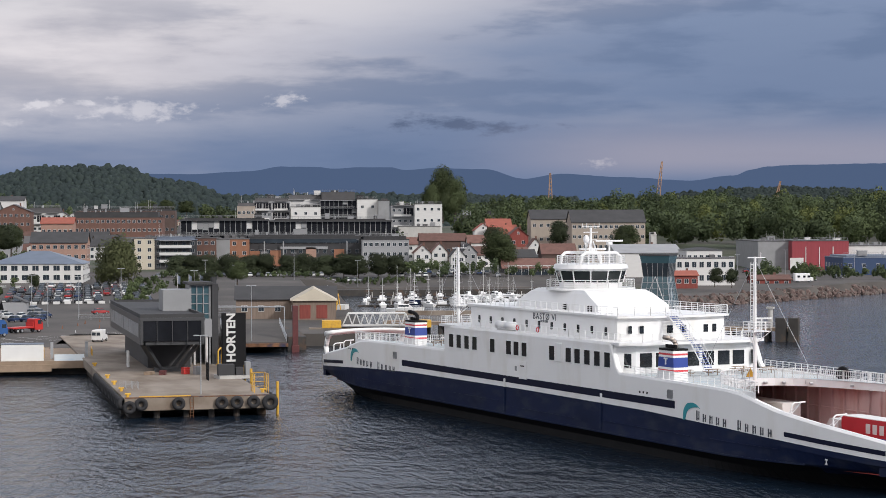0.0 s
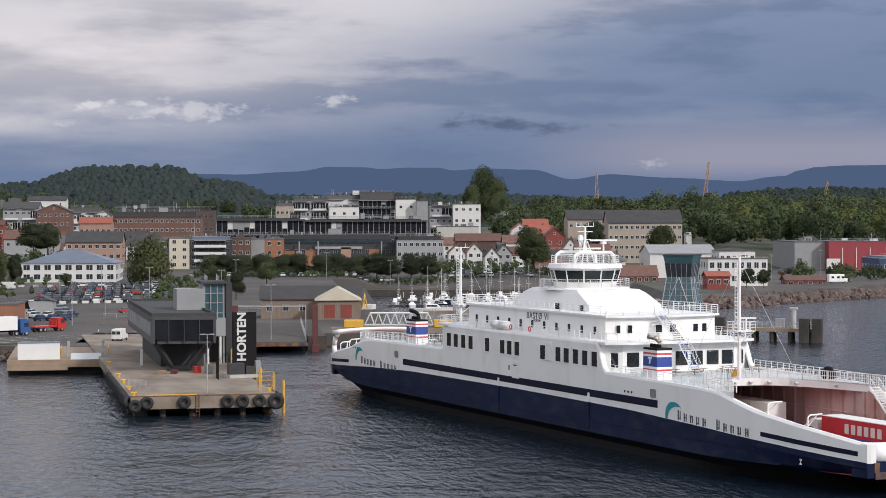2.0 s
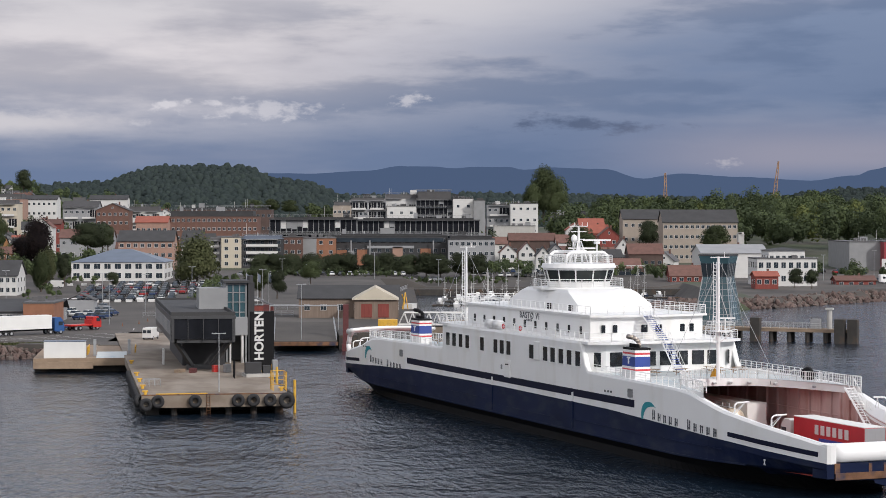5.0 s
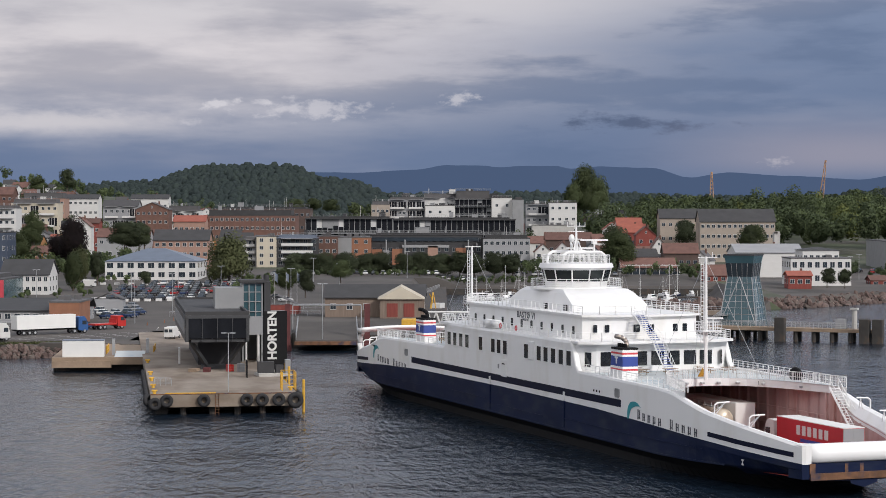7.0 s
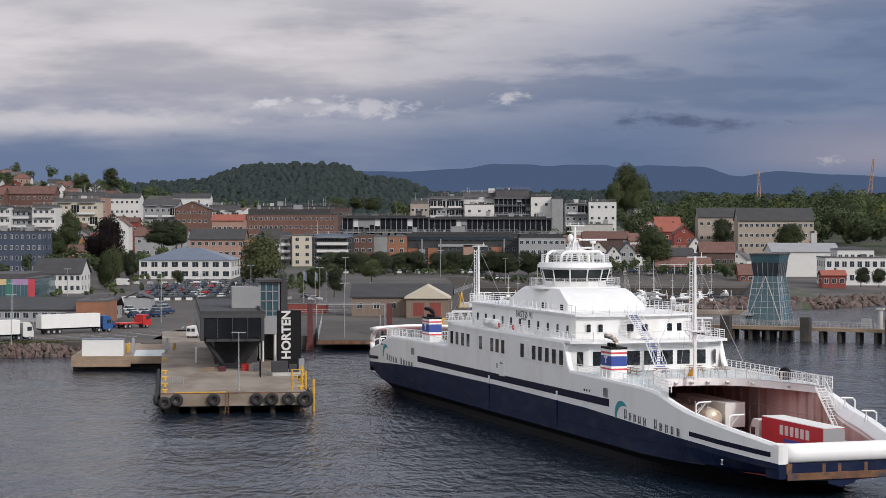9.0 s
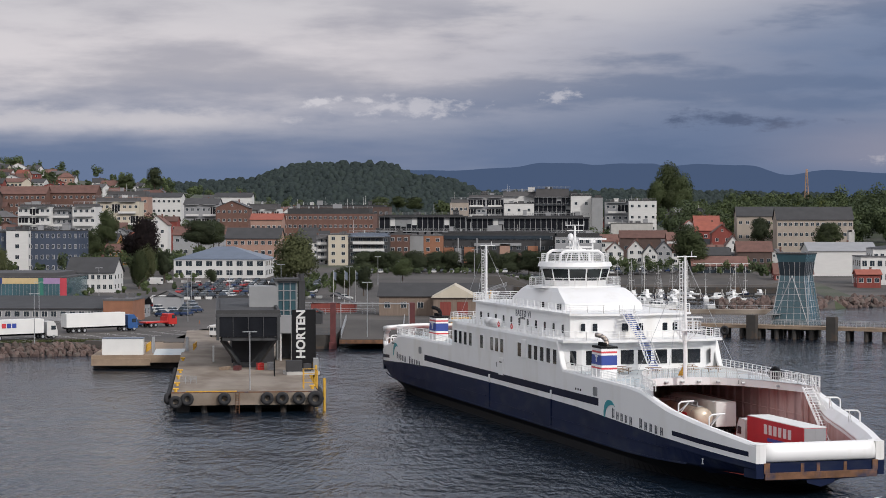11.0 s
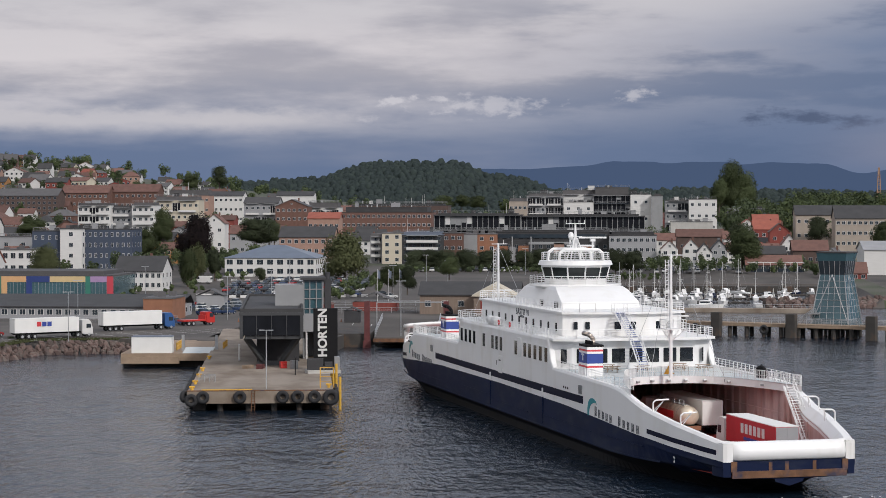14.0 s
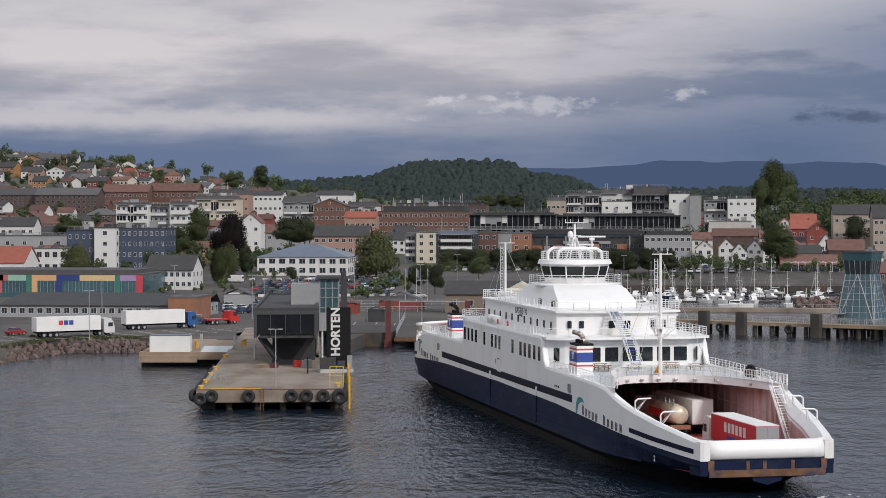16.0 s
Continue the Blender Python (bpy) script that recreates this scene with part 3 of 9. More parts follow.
STATIONS = sorted({round(x, 2) for x in [-71.5 + 143 * i / 110 for i in range(111)] + [-24.6, -24, -23.4, -22.8, -22.3, 20.3, 20.8, 21.4, 22, 22.6]})


def side_strip(bm, s0, s1, zlo, zhi, out=0.03, mi=0, n=40, side=1):
    """A thin painted band that follows the hull."""
    rings = []
    for i in range(n + 1):
        s = s0 + (s1 - s0) * i / n
        w = side * (hull_half(s) + out)
        lo, hi = (zlo(s) if callable(zlo) else zlo), (zhi(s) if callable(zhi) else zhi)
        rings.append([(s, w - side * 0.05, lo), (s, w, lo), (s, w, hi), (s, w - side * 0.05, hi)])
    return loft(bm, rings, mi, closed=True, caps=True)


def build_ferry():
    ship = group_at("car_ferry", pose(0, 0, 0))
    tagged(ship, "white double-ended car ferry with navy blue hull, under way", "ferry")
    # lower hull
    bm = bmesh.new()
    rings = []
    for s in STATIONS:
        a = abs(s)
        hw = hull_half(s)
        keel = -2.5 + 3.5 * smooth(58, 71.5, a)
        bilge = hw * (0.97 - 0.62 * smooth(38, 70, a))
        zb = -2.0 + 3.7 * smooth(60, 71.5, a)
        zc = 1.75 + 0.5 * smooth(45, 71.5, a)
        wc = hw * (1.0 - 0.10 * smooth(50, 71.5, a))
        bt = blue_top(s)
        half = [(0.0, keel), (bilge * 0.6, keel * 0.4 + zb * 0.6), (bilge - 0.9, zb), (wc - 1.3, 0.9 + 0.9 * smooth(50, 71.5, a)), (wc - 0.15, zc), (wc + 0.05, zc + 0.2), (hw, bt - 0.6), (hw, bt)]
        rings.append([(s, -w, z) for w, z in half[::-1]] + [(s, w, z) for w, z in half[1:]])
    loft(bm, rings, caps=True)
    bmesh.ops.recalc_face_normals(bm, faces=bm.faces)
    # faces under the flare are black: the overhang's shade is put into their colour
    for f in bm.faces:
        f.material_index = 1 if f.calc_center_median().z < 1.7 else 0
    part("lower_hull", bm, [M["navy"], M["black"]], ship, "navy blue painted steel hull, shade painted black below")
    # upper hull: outer skin, top edge and inner skin
    bm = bmesh.new()
    for sd in (1, -1):
        rings = []
        for s in STATIONS:
            hw, t, bt = hull_half(s), hull_top(s), blue_top(s)
            k = smooth(44, 58, abs(s))
            rings.append([(s, sd * hw, bt), (s, sd * hw, t - 0.25), (s, sd * (hw - 0.1 - 0.15 * k), t), (s, sd * (hw - 0.6 - 0.3 * k), t - 0.12 * k), (s, sd * (hw - 0.7 - 1.0 * k), t - 0.25 - 0.75 * k), (s, sd * (hw - 0.7 - 1.05 * k), t - 0.4 - 1.1 * k)])
        loft(bm, rings)
    bmesh.ops.recalc_face_normals(bm, faces=bm.faces)
    part("upper_hull", bm, M["white"], ship, "white painted upper hull side")
    # inner walls of the car deck with ribs
    for sd in (1, -1):
        bm = bmesh.new()
        rings = []
        for s in STATIONS:
            hw, t = hull_half(s), min(hull_top(s), 9.0)
            low = hw * (1 - 0.09 * smooth(50, 71.5, abs(s))) - 0.72
            rings.append([(s, sd * low, 2.0), (s, sd * (hw - 0.72 - 1.0 * smooth(44, 58, abs(s))), max(3.4, t - 3.2)), (s, sd * (hw - 0.72 - 1.0 * smooth(44, 58, abs(s))), t - 0.2 - 0.9 * smooth(44, 58, abs(s)))])
        loft(bm, rings)
        for i in range(50):
            s = -58 + 116 * i / 49
            w = hull_half(s) - 0.72 - 1.0 * smooth(44, 58, abs(s))
            box(bm, s - 0.09, s + 0.09, sd * w, sd * (w - 0.28), 2.0, min(hull_top(s), 9.0) - 0.5 - 0.9 * smooth(44, 58, abs(s)))
        for z in (3.4, 5.4):
            loft(bm, [[(s, sd * (hull_half(s) - 0.7), z), (s, sd * (hull_half(s) - 0.9), z), (s, sd * (hull_half(s) - 0.9), z + 0.12), (s, sd * (hull_half(s) - 0.7), z + 0.12)] for s in STATIONS if abs(s) < 50], closed=True)
        part("car_deck_wall", bm, M["pinkwall"], ship, "pinkish red-oxide inner wall with ribs")
    bm = bmesh.new()
    deck_half = lambda s: hull_half(s) * (1 - 0.09 * smooth(50, 71.5, abs(s))) - 0.7
    outline = [(s, deck_half(s)) for s in STATIONS] + [(s, -deck_half(s)) for s in STATIONS[::-1]]
    prism(bm, outline, 1.9, 2.1)
    part("car_deck", bm, M["reddeck"], ship, "worn red car deck")
    for i, y in enumerate((-6.6, -3.3, 0.1, 3.4, 6.7)):
        for e in (-1, 1):
            bm = bmesh.new()
            box(bm, e * 40, e * 64, y - 0.07, y + 0.07, 2.104, 2.112)
            part("lane_line", bm, M["wall_white"], ship, "faded white lane line")
    # navy bands on the white side
    for sd in (1, -1):
        for a, b, lo, hi, nm in ((-36.9, 33.4, 6.05, 6.9, "long_stripe"), (-70.4, -56.8, None, None, "end_stripe"), (56.8, 70.4, None, None, "end_stripe")):
            bm = bmesh.new()
            if lo:
                side_strip(bm, a, b, lo, hi, side=sd)
            else:
                side_strip(bm, a, b, lambda s: blue_top(s) + 0.50, lambda s: blue_top(s) + 0.98, side=sd)
            part(nm, bm, M["stripe"], ship, "dark navy painted stripe")
        bm = bmesh.new()
        side_strip(bm, -60, 60, lambda s: 1.85 + 0.5 * smooth(45, 71.5, abs(s)), lambda s: 2.02 + 0.5 * smooth(45, 71.5, abs(s)), 0.1, 0, 80, sd)
        part("rubbing_strake", bm, M["navy"], ship)
        bm = bmesh.new()
        for a, b, z in ((30, 52, 3.0), (6, 20, 3.4), (-14, 2, 2.9), (-40, -20, 3.2), (-56, -44, 3.3)):
            bm = bmesh.new()
            side_strip(bm, a, b, z, z + 0.13, 0.09, 0, 12, sd)
            part("fender_bar", bm, M["navy"], ship)
        for s in (-20.6, 4.3):
            bm = bmesh.new()
            box(bm, s - 0.22, s + 0.22, sd * 10.3, sd * 10.5, 5.4, 6.5, 0, 0.08)
            part("fender_pipe", bm, M["white"], ship, "white vertical side fender")
            bm = bmesh.new()
            box(bm, s - 0.22, s + 0.22, sd * 10.3, sd * 10.5, 2.2, 5.4, 0, 0.08)
            part("fender_pipe", bm, M["navy"], ship, "navy vertical side fender")

    side_details(ship)
    upper_decks(ship)
    ferry_ends(ship)
    # the landward end is a little longer than the seaward one
    for p in ship.children_recursive:
        if p.type == "MESH" and p.matrix_basis == Matrix.Identity(4):
            for v in p.data.vertices:
                v.co.x += 3.0 * smooth(24.8, 33.0, v.co.x)
    return ship


def side_details(ship):
    dark = bmesh.new()
    win = part("side_window", box(dark, -0.7, 0.7, -0.05, 0.05, -0.88, 0.88, 0, 0.05), M["glass"], ship, "dark side window")
    win.matrix_basis = pose(20.1, 10.34, 10.55)
    rim = bmesh.new()
    for a0, a1, c0, c1 in ((-0.84, -0.7, -1.0, 1.0), (0.7, 0.84, -1.0, 1.0), (-0.7, 0.7, -1.0, -0.88), (-0.7, 0.7, 0.88, 1.0)):
        box(rim, a0, a1, -0.08, 0.08, c0, c1)
    rim = part("window_rim", rim, M["white"], ship, "raised white window rim")
    rim.matrix_basis = win.matrix_basis
    spots = [17.8, 15.4, 13.0, 7.8, 3.2, 1.1, -1.1, -8.4, -12.6, -14.8, -17.2, -19.6, -22.0]
    for s in spots:
        again("side_window", win, pose(s, 10.34, 10.55), ship)
        again("window_rim", rim, pose(s, 10.34, 10.55), ship)
    for s in [20.1] + spots:
        again("window_rim", rim, pose(-s, -10.34, 10.55), ship)
        again("side_window", win, pose(-s, -10.34, 10.55), ship)
    # a slatted cover beside the windows and a boarding door below
    bm = bmesh.new()
    box(bm, -10.9, -9.3, 10.3, 10.5, 9.6, 11.9, 0, 0.06)
    part("hatch_cover", bm, M["white"], ship)
    bm = bmesh.new()
    box(bm, -1.75, 0.35, 10.3, 10.42, 6.75, 9.0, 0, 0.05)
    box(bm, -1.45, 0.05, 10.4, 10.46, 6.9, 8.85, 0, 0.03)
    door = part("boarding_door", bm, M["white"], ship, "closed white boarding door in raised frame")
    bm = bmesh.new()
    box(bm, -1.2, -0.2, 10.455, 10.475, 8.35, 8.5)
    part("door_sign", bm, M["black"], door)
    bm = bmesh.new()
    box(bm, 1.0, 1.5, 10.33, 10.38, 7.7, 8.3)
    part("side_grille", bm, M["midgrey"], ship, "small grey vent grille")
    for s, z in ((-36.0, 7.6), (35.7, 7.4)):
        bm = bmesh.new()
        box(bm, s - 0.55, s + 0.55, 10.3, 10.40, z - 0.5, z + 0.5, 0, 0.2)
        for k in range(4):
            box(bm, s - 0.42 + 0.24 * k, s - 0.30 + 0.24 * k, 10.38, 10.44, z - 0.38, z + 0.38, 1)
        part("mooring_port", bm, [M["wall_grey"], M["midgrey"]], ship, "grey slotted mooring port")
    for s0 in (-31, 52):
        for k in range(3):
            bm = bmesh.new()
            w = hull_half(s0 + k * 0.9)
            tube(bm, (s0 + 0.8 * k, w - 0.05, 7.35), (s0 + 0.8 * k, w + 0.06, 7.35), 0.14, 8)
            part("scupper", bm, M["black"], ship)
    # emblem: a teal swoosh, and plain bars for the lettering
    for s0, s1, zt in ((-38.9, -54.9, 5.75), (52.6, 36.0, 6.25)):
        bm = bmesh.new()
        rings = []
        for k in range(25):
            u = k / 24
            a = math.radians(150 * u - 8)
            th = 0.34 * math.sin(math.pi * min(1, 0.08 + u)) ** 0.6 + 0.02
            row = []
            for q in (th, -th):
                cx, cz = 1.3 - (1.3 + q) * math.cos(a) + 2.2 * max(0, u - 0.6), (1.45 + q) * math.sin(a) + 0.9 * max(0, u - 0.6)
                s = s0 - cx
                row.append((s, hull_half(s), zt + cz - 0.55))
            rings.append([(row[0][0], row[0][1] + 0.01, row[0][2]), (row[0][0], row[0][1] + 0.05, row[0][2]), (row[1][0], row[1][1] + 0.05, row[1][2]), (row[1][0], row[1][1] + 0.01, row[1][2])])
        loft(bm, rings, 0, True, True)
        part("emblem", bm, M["teal"], ship, "teal wave emblem")
        bm = bmesh.new()
        step = (s1 - s0 + 1.7) / 11
        for i in range(11):
            if i == 5:
                continue
            s = s0 - 1.9 + step * (i + 0.5)
            w = hull_half(s)
            z = zt - (0.62 if s0 < 0 else 1.1) - (0.06 if s0 < 0 else 0.03) * i
            hgt = 1.1 if i in (0, 6) else 0.88
            bm = bmesh.new()
            obox(bm, pose(s, w + 0.02, z + hgt / 2), 0.2, 0.05, hgt)
            obox(bm, pose(s - 0.42, w + 0.02, z + hgt / 2), 0.13, 0.05, hgt * 0.9)
            obox(bm, pose(s - 0.2, w + 0.02, z + hgt * (0.2 + 0.3 * (i % 3))), 0.5, 0.05, 0.12)
            part("letter_bar", bm, M["letter"], ship, "dark plain bar of lettering")
    bm = bmesh.new()
    w = hull_half(-63) + 0.03
    box(bm, -63.2, -62.8, w, w + 0.03, 2.5, 2.65)
    box(bm, -63.06, -62.94, w, w + 0.03, 2.5, 3.1)
    box(bm, -63.2, -62.8, w, w + 0.03, 2.95, 3.1)
    part("draught_mark", bm, M["white"], ship, "small white hull mark")


def rounded_plan(s0, s1, w, cut, chamfer=0.8):
    """Plan outline of a deckhouse whose ends are cut back at the sides."""
    return [(s0, -w + cut), (s0 + chamfer, -w), (s1 - chamfer, -w), (s1, -w + cut), (s1, w - cut), (s1 - chamfer, w), (s0 + chamfer, w), (s0, w - cut)]


def bowed_plan(s0, s1, w, bulge, n=12):
    """Plan outline of a deckhouse whose two ends bow outwards."""
    right = [(s1 + bulge * (1 - q * q), w * q) for q in (-1 + 2 * k / n for k in range(n + 1))]
    left = [(s0 - bulge * (1 - q * q), w * q) for q in (1 - 2 * k / n for k in range(n + 1))]
    return right + left


def rail(ship, pts, h=1.05, post=1.4):
    bm = bmesh.new()
    fence(bm, pts, h, post, 0.035, 4, 0.022)
    return part("guard_rail", bm, M["white"], ship, "white tubular guard rail")


def upper_decks(ship):
    # open passenger deck: a slab on each end with a curved mouth over the car deck
    for e in (-1, 1):
        bm = bmesh.new()
        mouth = []
        for i in range(25):
            w = -9.7 + 19.4 * i / 24
            s = 36.3 + 15.5 * (abs(w) / 9.7) ** 3.2
            mouth.append((e * s, w))
        outline = [(e * 22.5, 9.7), (e * 22.5, -9.7)] + mouth
        prism(bm, outline, 8.1, 8.95)
        part("open_deck", bm, [M["white"]], ship, "white open deck with curved mouth over car deck")
        bm = bmesh.new()
        prism(bm, [(e * 22.8, 9.5), (e * 22.8, -9.5)] + [(x - e * 0.4, y * 0.97) for x, y in mouth], 8.95, 8.975)
        part("deck_covering", bm, M["deckgrey"], ship, "pale grey deck covering")
        # picket rail along the mouth
        bm = bmesh.new()
        pts = [(x - e * 0.15, y, 8.97) for x, y in mouth]
        fence(bm, pts, 1.1, 1.2, 0.04, 2, 0.03)
        for a, b in zip(pts, pts[1:]):
            n = max(2, round(((a[0] - b[0]) ** 2 + (a[1] - b[1]) ** 2) ** 0.5 / 0.28))
            for k in range(n):
                u = k / n
                x, y = a[0] + (b[0] - a[0]) * u, a[1] + (b[1] - a[1]) * u
                box(bm, x - 0.022, x + 0.022, y - 0.022, y + 0.022, 9.0, 10.05)
        part("mouth_rail", bm, M["white"], ship, "white picket rail round the deck mouth")
        for sd in (1, -1):
            rail(ship, [(e * 25, sd * 9.9, 9.0), (e * 30, sd * 9.9, 9.0), (e * 40, sd * 9.9, 8.95), (e * 47, sd * 9.9, 8.9), (e * 52, sd * 9.5, 8.9)], 1.1, 1.3)
        for k in range(9):
            w = -8 + 2 * k
            s = 36.3 + 15.5 * (abs(w) / 9.7) ** 3.2
            bm = bmesh.new()
            box(bm, e * (s + 0.05), e * (s + 0.35), w - 0.22, w + 0.22, 8.35, 8.6, 0, 0.05)
            part("deck_floodlight", bm, M["silver"], ship, "small grey floodlight under the deck edge")
        bm = bmesh.new()
        letter_bars(bm, 8, 3.0, 0.4, pose(e * 39.3, -5.6, 8.35, 0, 0, -55 if e < 0 else 125), 0.04, (5,))
        part("name_lettering", bm, M["letter"], ship, "dark lettering as plain bars")
    # long deckhouse behind the tall side plating
    bm = bmesh.new()
    prism(bm, rounded_plan(-24.2, 24.2, 9.95, 2.2, 1.0), 8.98, 12.35)
    house = part("lower_deckhouse", bm, M["white"], ship, "white lower deckhouse")
    bm = bmesh.new()
    prism(bm, rounded_plan(-25.6, 25.6, 10.2, 2.4, 1.2), 12.35, 12.65)
    part("upper_deck", bm, M["white"], ship, "white deck edge with overhang")
    bm = bmesh.new()
    win = part("lounge_window", box(bm, -0.06, 0.06, -0.82, 0.82, -0.85, 0.85, 0, 0.05), M["glass"], ship, "large dark lounge window")
    first = True
    for e in (-1, 1):
        for w in (-6.6, -4.5, -2.3, -0.2, 2.0, 4.2, 6.4):
            m = pose(e * 24.22, w, 10.5)
            if first:
                win.matrix_basis, first = m, False
            else:
                again("lounge_window", win, m, ship)
        for sd in (1, -1):
            again("lounge_window", win, pose(e * 23.75, sd * 8.9, 10.5, 0, 0, e * sd * 65.5), ship)
    # second deckhouse
    bm = bmesh.new()
    prism(bm, bowed_plan(-19.6, 19.6, 7.6, 1.3), 12.6, 15.35)
    part("middle_deckhouse", bm, M["white"], ship, "white middle deckhouse")
    bm = bmesh.new()
    prism(bm, bowed_plan(-20.2, 20.2, 7.9, 1.4), 15.3, 15.55)
    part("top_deck", bm, M["white"], ship, "white top deck")
    bm = bmesh.new()
    sq = part("cabin_window", box(bm, -0.05, 0.05, -0.42, 0.42, -0.5, 0.5, 0, 0.06), M["glass"], ship, "small dark cabin window")
    first = True
    for e in (-1, 1):
        for w in (-5.6, -4.2, -0.9, 1.0, 4.6, 6.0):
            m = pose(e * (19.62 + 1.3 * (1 - (w / 7.6) ** 2)), w * -e, 13.85, 0, 0, math.degrees(math.atan(-2.6 * w * -e * e / 57.8)))
            if first:
                sq.matrix_basis, first = m, False
            else:
                again("cabin_window", sq, m, ship)
    bm = bmesh.new()
    slit = part("side_slit_window", box(bm, -0.25, 0.25, -0.05, 0.05, -0.5, 0.5, 0, 0.12), M["glass"], ship, "narrow dark rounded window")
    slit.matrix_basis = pose(17, 7.62, 13.6)
    for k in range(1, 11):
        again("side_slit_window", slit, pose(17 - 3.4 * k, 7.62, 13.6), ship)
    for k in range(11):
        again("side_slit_window", slit, pose(17 - 3.4 * k, -7.62, 13.6), ship)
    # the ship's name and home port under the top rail
    for sd in (1, -1):
        text_mesh("BASTØ VI", 1.15, M["letter"], "name_lettering", ship, pose(1.7 * sd, sd * 7.605, 14.3, 90, 0, 180 if sd > 0 else 0), 0.03, 1.1, 0.008, 1.2)
        text_mesh("HORTEN", 0.42, M["letter"], "port_lettering", ship, pose(-0.3 * sd, sd * 7.605, 13.95, 90, 0, 180 if sd > 0 else 0), 0.03, 1.1, 0.0, 1.1)
    # wheelhouse base with sloping ends
    bm = bmesh.new()
    a, b, c, d = bowed_plan(-11.0, 11.0, 5.2, 1.0), bowed_plan(-10.7, 10.7, 5.1, 1.0), bowed_plan(-7.6, 7.6, 4.8, 0.8), bowed_plan(-6.2, 6.2, 4.5, 0.6)
    prism(bm, a, 15.5, 16.35, 0, b)
    prism(bm, b, 16.35, 17.65, 0, c)
    prism(bm, c, 17.65, 18.1, 0, d)
    part("wheelhouse_base", bm, M["white"], ship, "white wheelhouse base with sloping ends")
    ring = lambda r, n=24: [(r * math.cos(2 * math.pi * k / n), r * math.sin(2 * math.pi * k / n)) for k in range(n)]
    bm = bmesh.new()
    prism(bm, [(x * 0.82, y * 1.1) for x, y in ring(5.6, 24)], 18.0, 18.25)
    part("bridge_walkway", bm, M["white"], ship, "white walkway round the bridge")
    rail(ship, [(x * 0.81, y * 1.08, 18.25) for x, y in ring(5.6, 24)][:24] + [(5.6 * 0.81, 0, 18.25)], 1.05, 1.5)
    bm = bmesh.new()
    n = 12
    prism(bm, ring(4.05, n), 18.2, 18.95, 0, ring(4.1, n))
    prism(bm, ring(4.55, n), 20.45, 20.75, 0, ring(4.75, n))
    prism(bm, ring(4.9, 32), 20.75, 21.3, 0, ring(4.7, 32))
    part("bridge", bm, M["white"], ship, "white round bridge with overhanging roof")
    bm = bmesh.new()
    prism(bm, ring(4.02, n), 18.9, 20.5, 0, ring(4.45, n))
    part("bridge_interior", bm, M["black"], ship, "dark bridge interior")
    for k in range(n):
        a0, a1 = 2 * math.pi * (k + 0.07) / n, 2 * math.pi * (k + 0.93) / n
        bm = bmesh.new()
        r0, r1 = 4.12, 4.55
        q = [bm.verts.new((r * math.cos(a), r * math.sin(a), z)) for r, a, z in ((r0, a0, 18.98), (r0, a1, 18.98), (r1, a1, 20.45), (r1, a0, 20.45))]
        f = bm.faces.new(q)
        bmesh.ops.solidify(bm, geom=[f], thickness=0.06)
        part("bridge_window", bm, M["bridgeglass"], ship, "slanted dark bridge window")
        bm = bmesh.new()
        a = 2 * math.pi * k / n
        tube(bm, (r0 * math.cos(a), r0 * math.sin(a), 18.9), (r1 * math.cos(a), r1 * math.sin(a), 20.5), 0.1, 4)
        part("window_post", bm, M["white"], ship)
    rail(ship, [(x, y, 21.3) for x, y in ring(4.4, 20)] + [(4.4, 0, 21.3)], 1.05, 1.5)
    # roof: mast with radar, arch, dome
    bm = bmesh.new()
    for k in range(4):
        a = math.radians(45 + 90 * k)
        tube(bm, (1.3 * math.cos(a), 1.3 * math.sin(a), 21.3), (0.3 * math.cos(a), 0.3 * math.sin(a), 24.2), 0.09)
    tube(bm, (0, 0, 22.6), (0, 0, 26.0), 0.26, 8, 0.12)
    for z, l in ((24.4, 0.9), (25.4, 1.1), (26.1, 1.3)):
        tube(bm, (0, -l, z), (0, l, z), 0.05)
    for y in (-1.25, -0.5, 0.6, 1.25):
        tube(bm, (0, y, 26.1), (0, y, 26.6), 0.04)
    part("signal_mast", bm, M["white"], ship, "white lattice signal mast")
    for x in (-2.6, 2.6):
        bm = bmesh.new()
        poly_tube(bm, [(x, -3.0, 21.3), (x, -2.9, 22.3), (x, -2.3, 22.75), (x, 2.3, 22.75), (x, 2.9, 22.3), (x, 3.0, 21.3)], 0.2, 8)
        part("roof_arch", bm, M["white"], ship, "white tubular roof arch")
    bm = bmesh.new()
    bmesh.ops.create_uvsphere(bm, u_segments=12, v_segments=8, radius=0.4, matrix=pose(0.3, 0.5, 24.5) @ Matrix.Diagonal((1, 1, 1.35, 1)))
    tube(bm, (0.3, 0.6, 23.4), (0.3, 0.6, 24.2), 0.14)
    part("satellite_dome", bm, M["white"], ship, "white satellite dome", True)
    for x, y, z in ((-1.5, -1.9, 23.9), (1.6, -1.2, 22.8)):
        bm = bmesh.new()
        tube(bm, (x, y, 21.3), (x, y, z), 0.13)
        box(bm, x - 0.3, x + 0.3, y - 0.3, y + 0.3, z - 0.1, z + 0.25)
        obox(bm, pose(x, y, z + 0.4, 0, 0, 75), 3.6, 0.22, 0.22)
        part("radar_scanner", bm, M["white"], ship, "white bar radar scanner")
    # rails on the decks
    for sd in (1, -1):
        rail(ship, [(-20.0, sd * 7.75, 15.55), (-8, sd * 7.78, 15.55), (8, sd * 7.78, 15.55), (20.0, sd * 7.75, 15.55)])
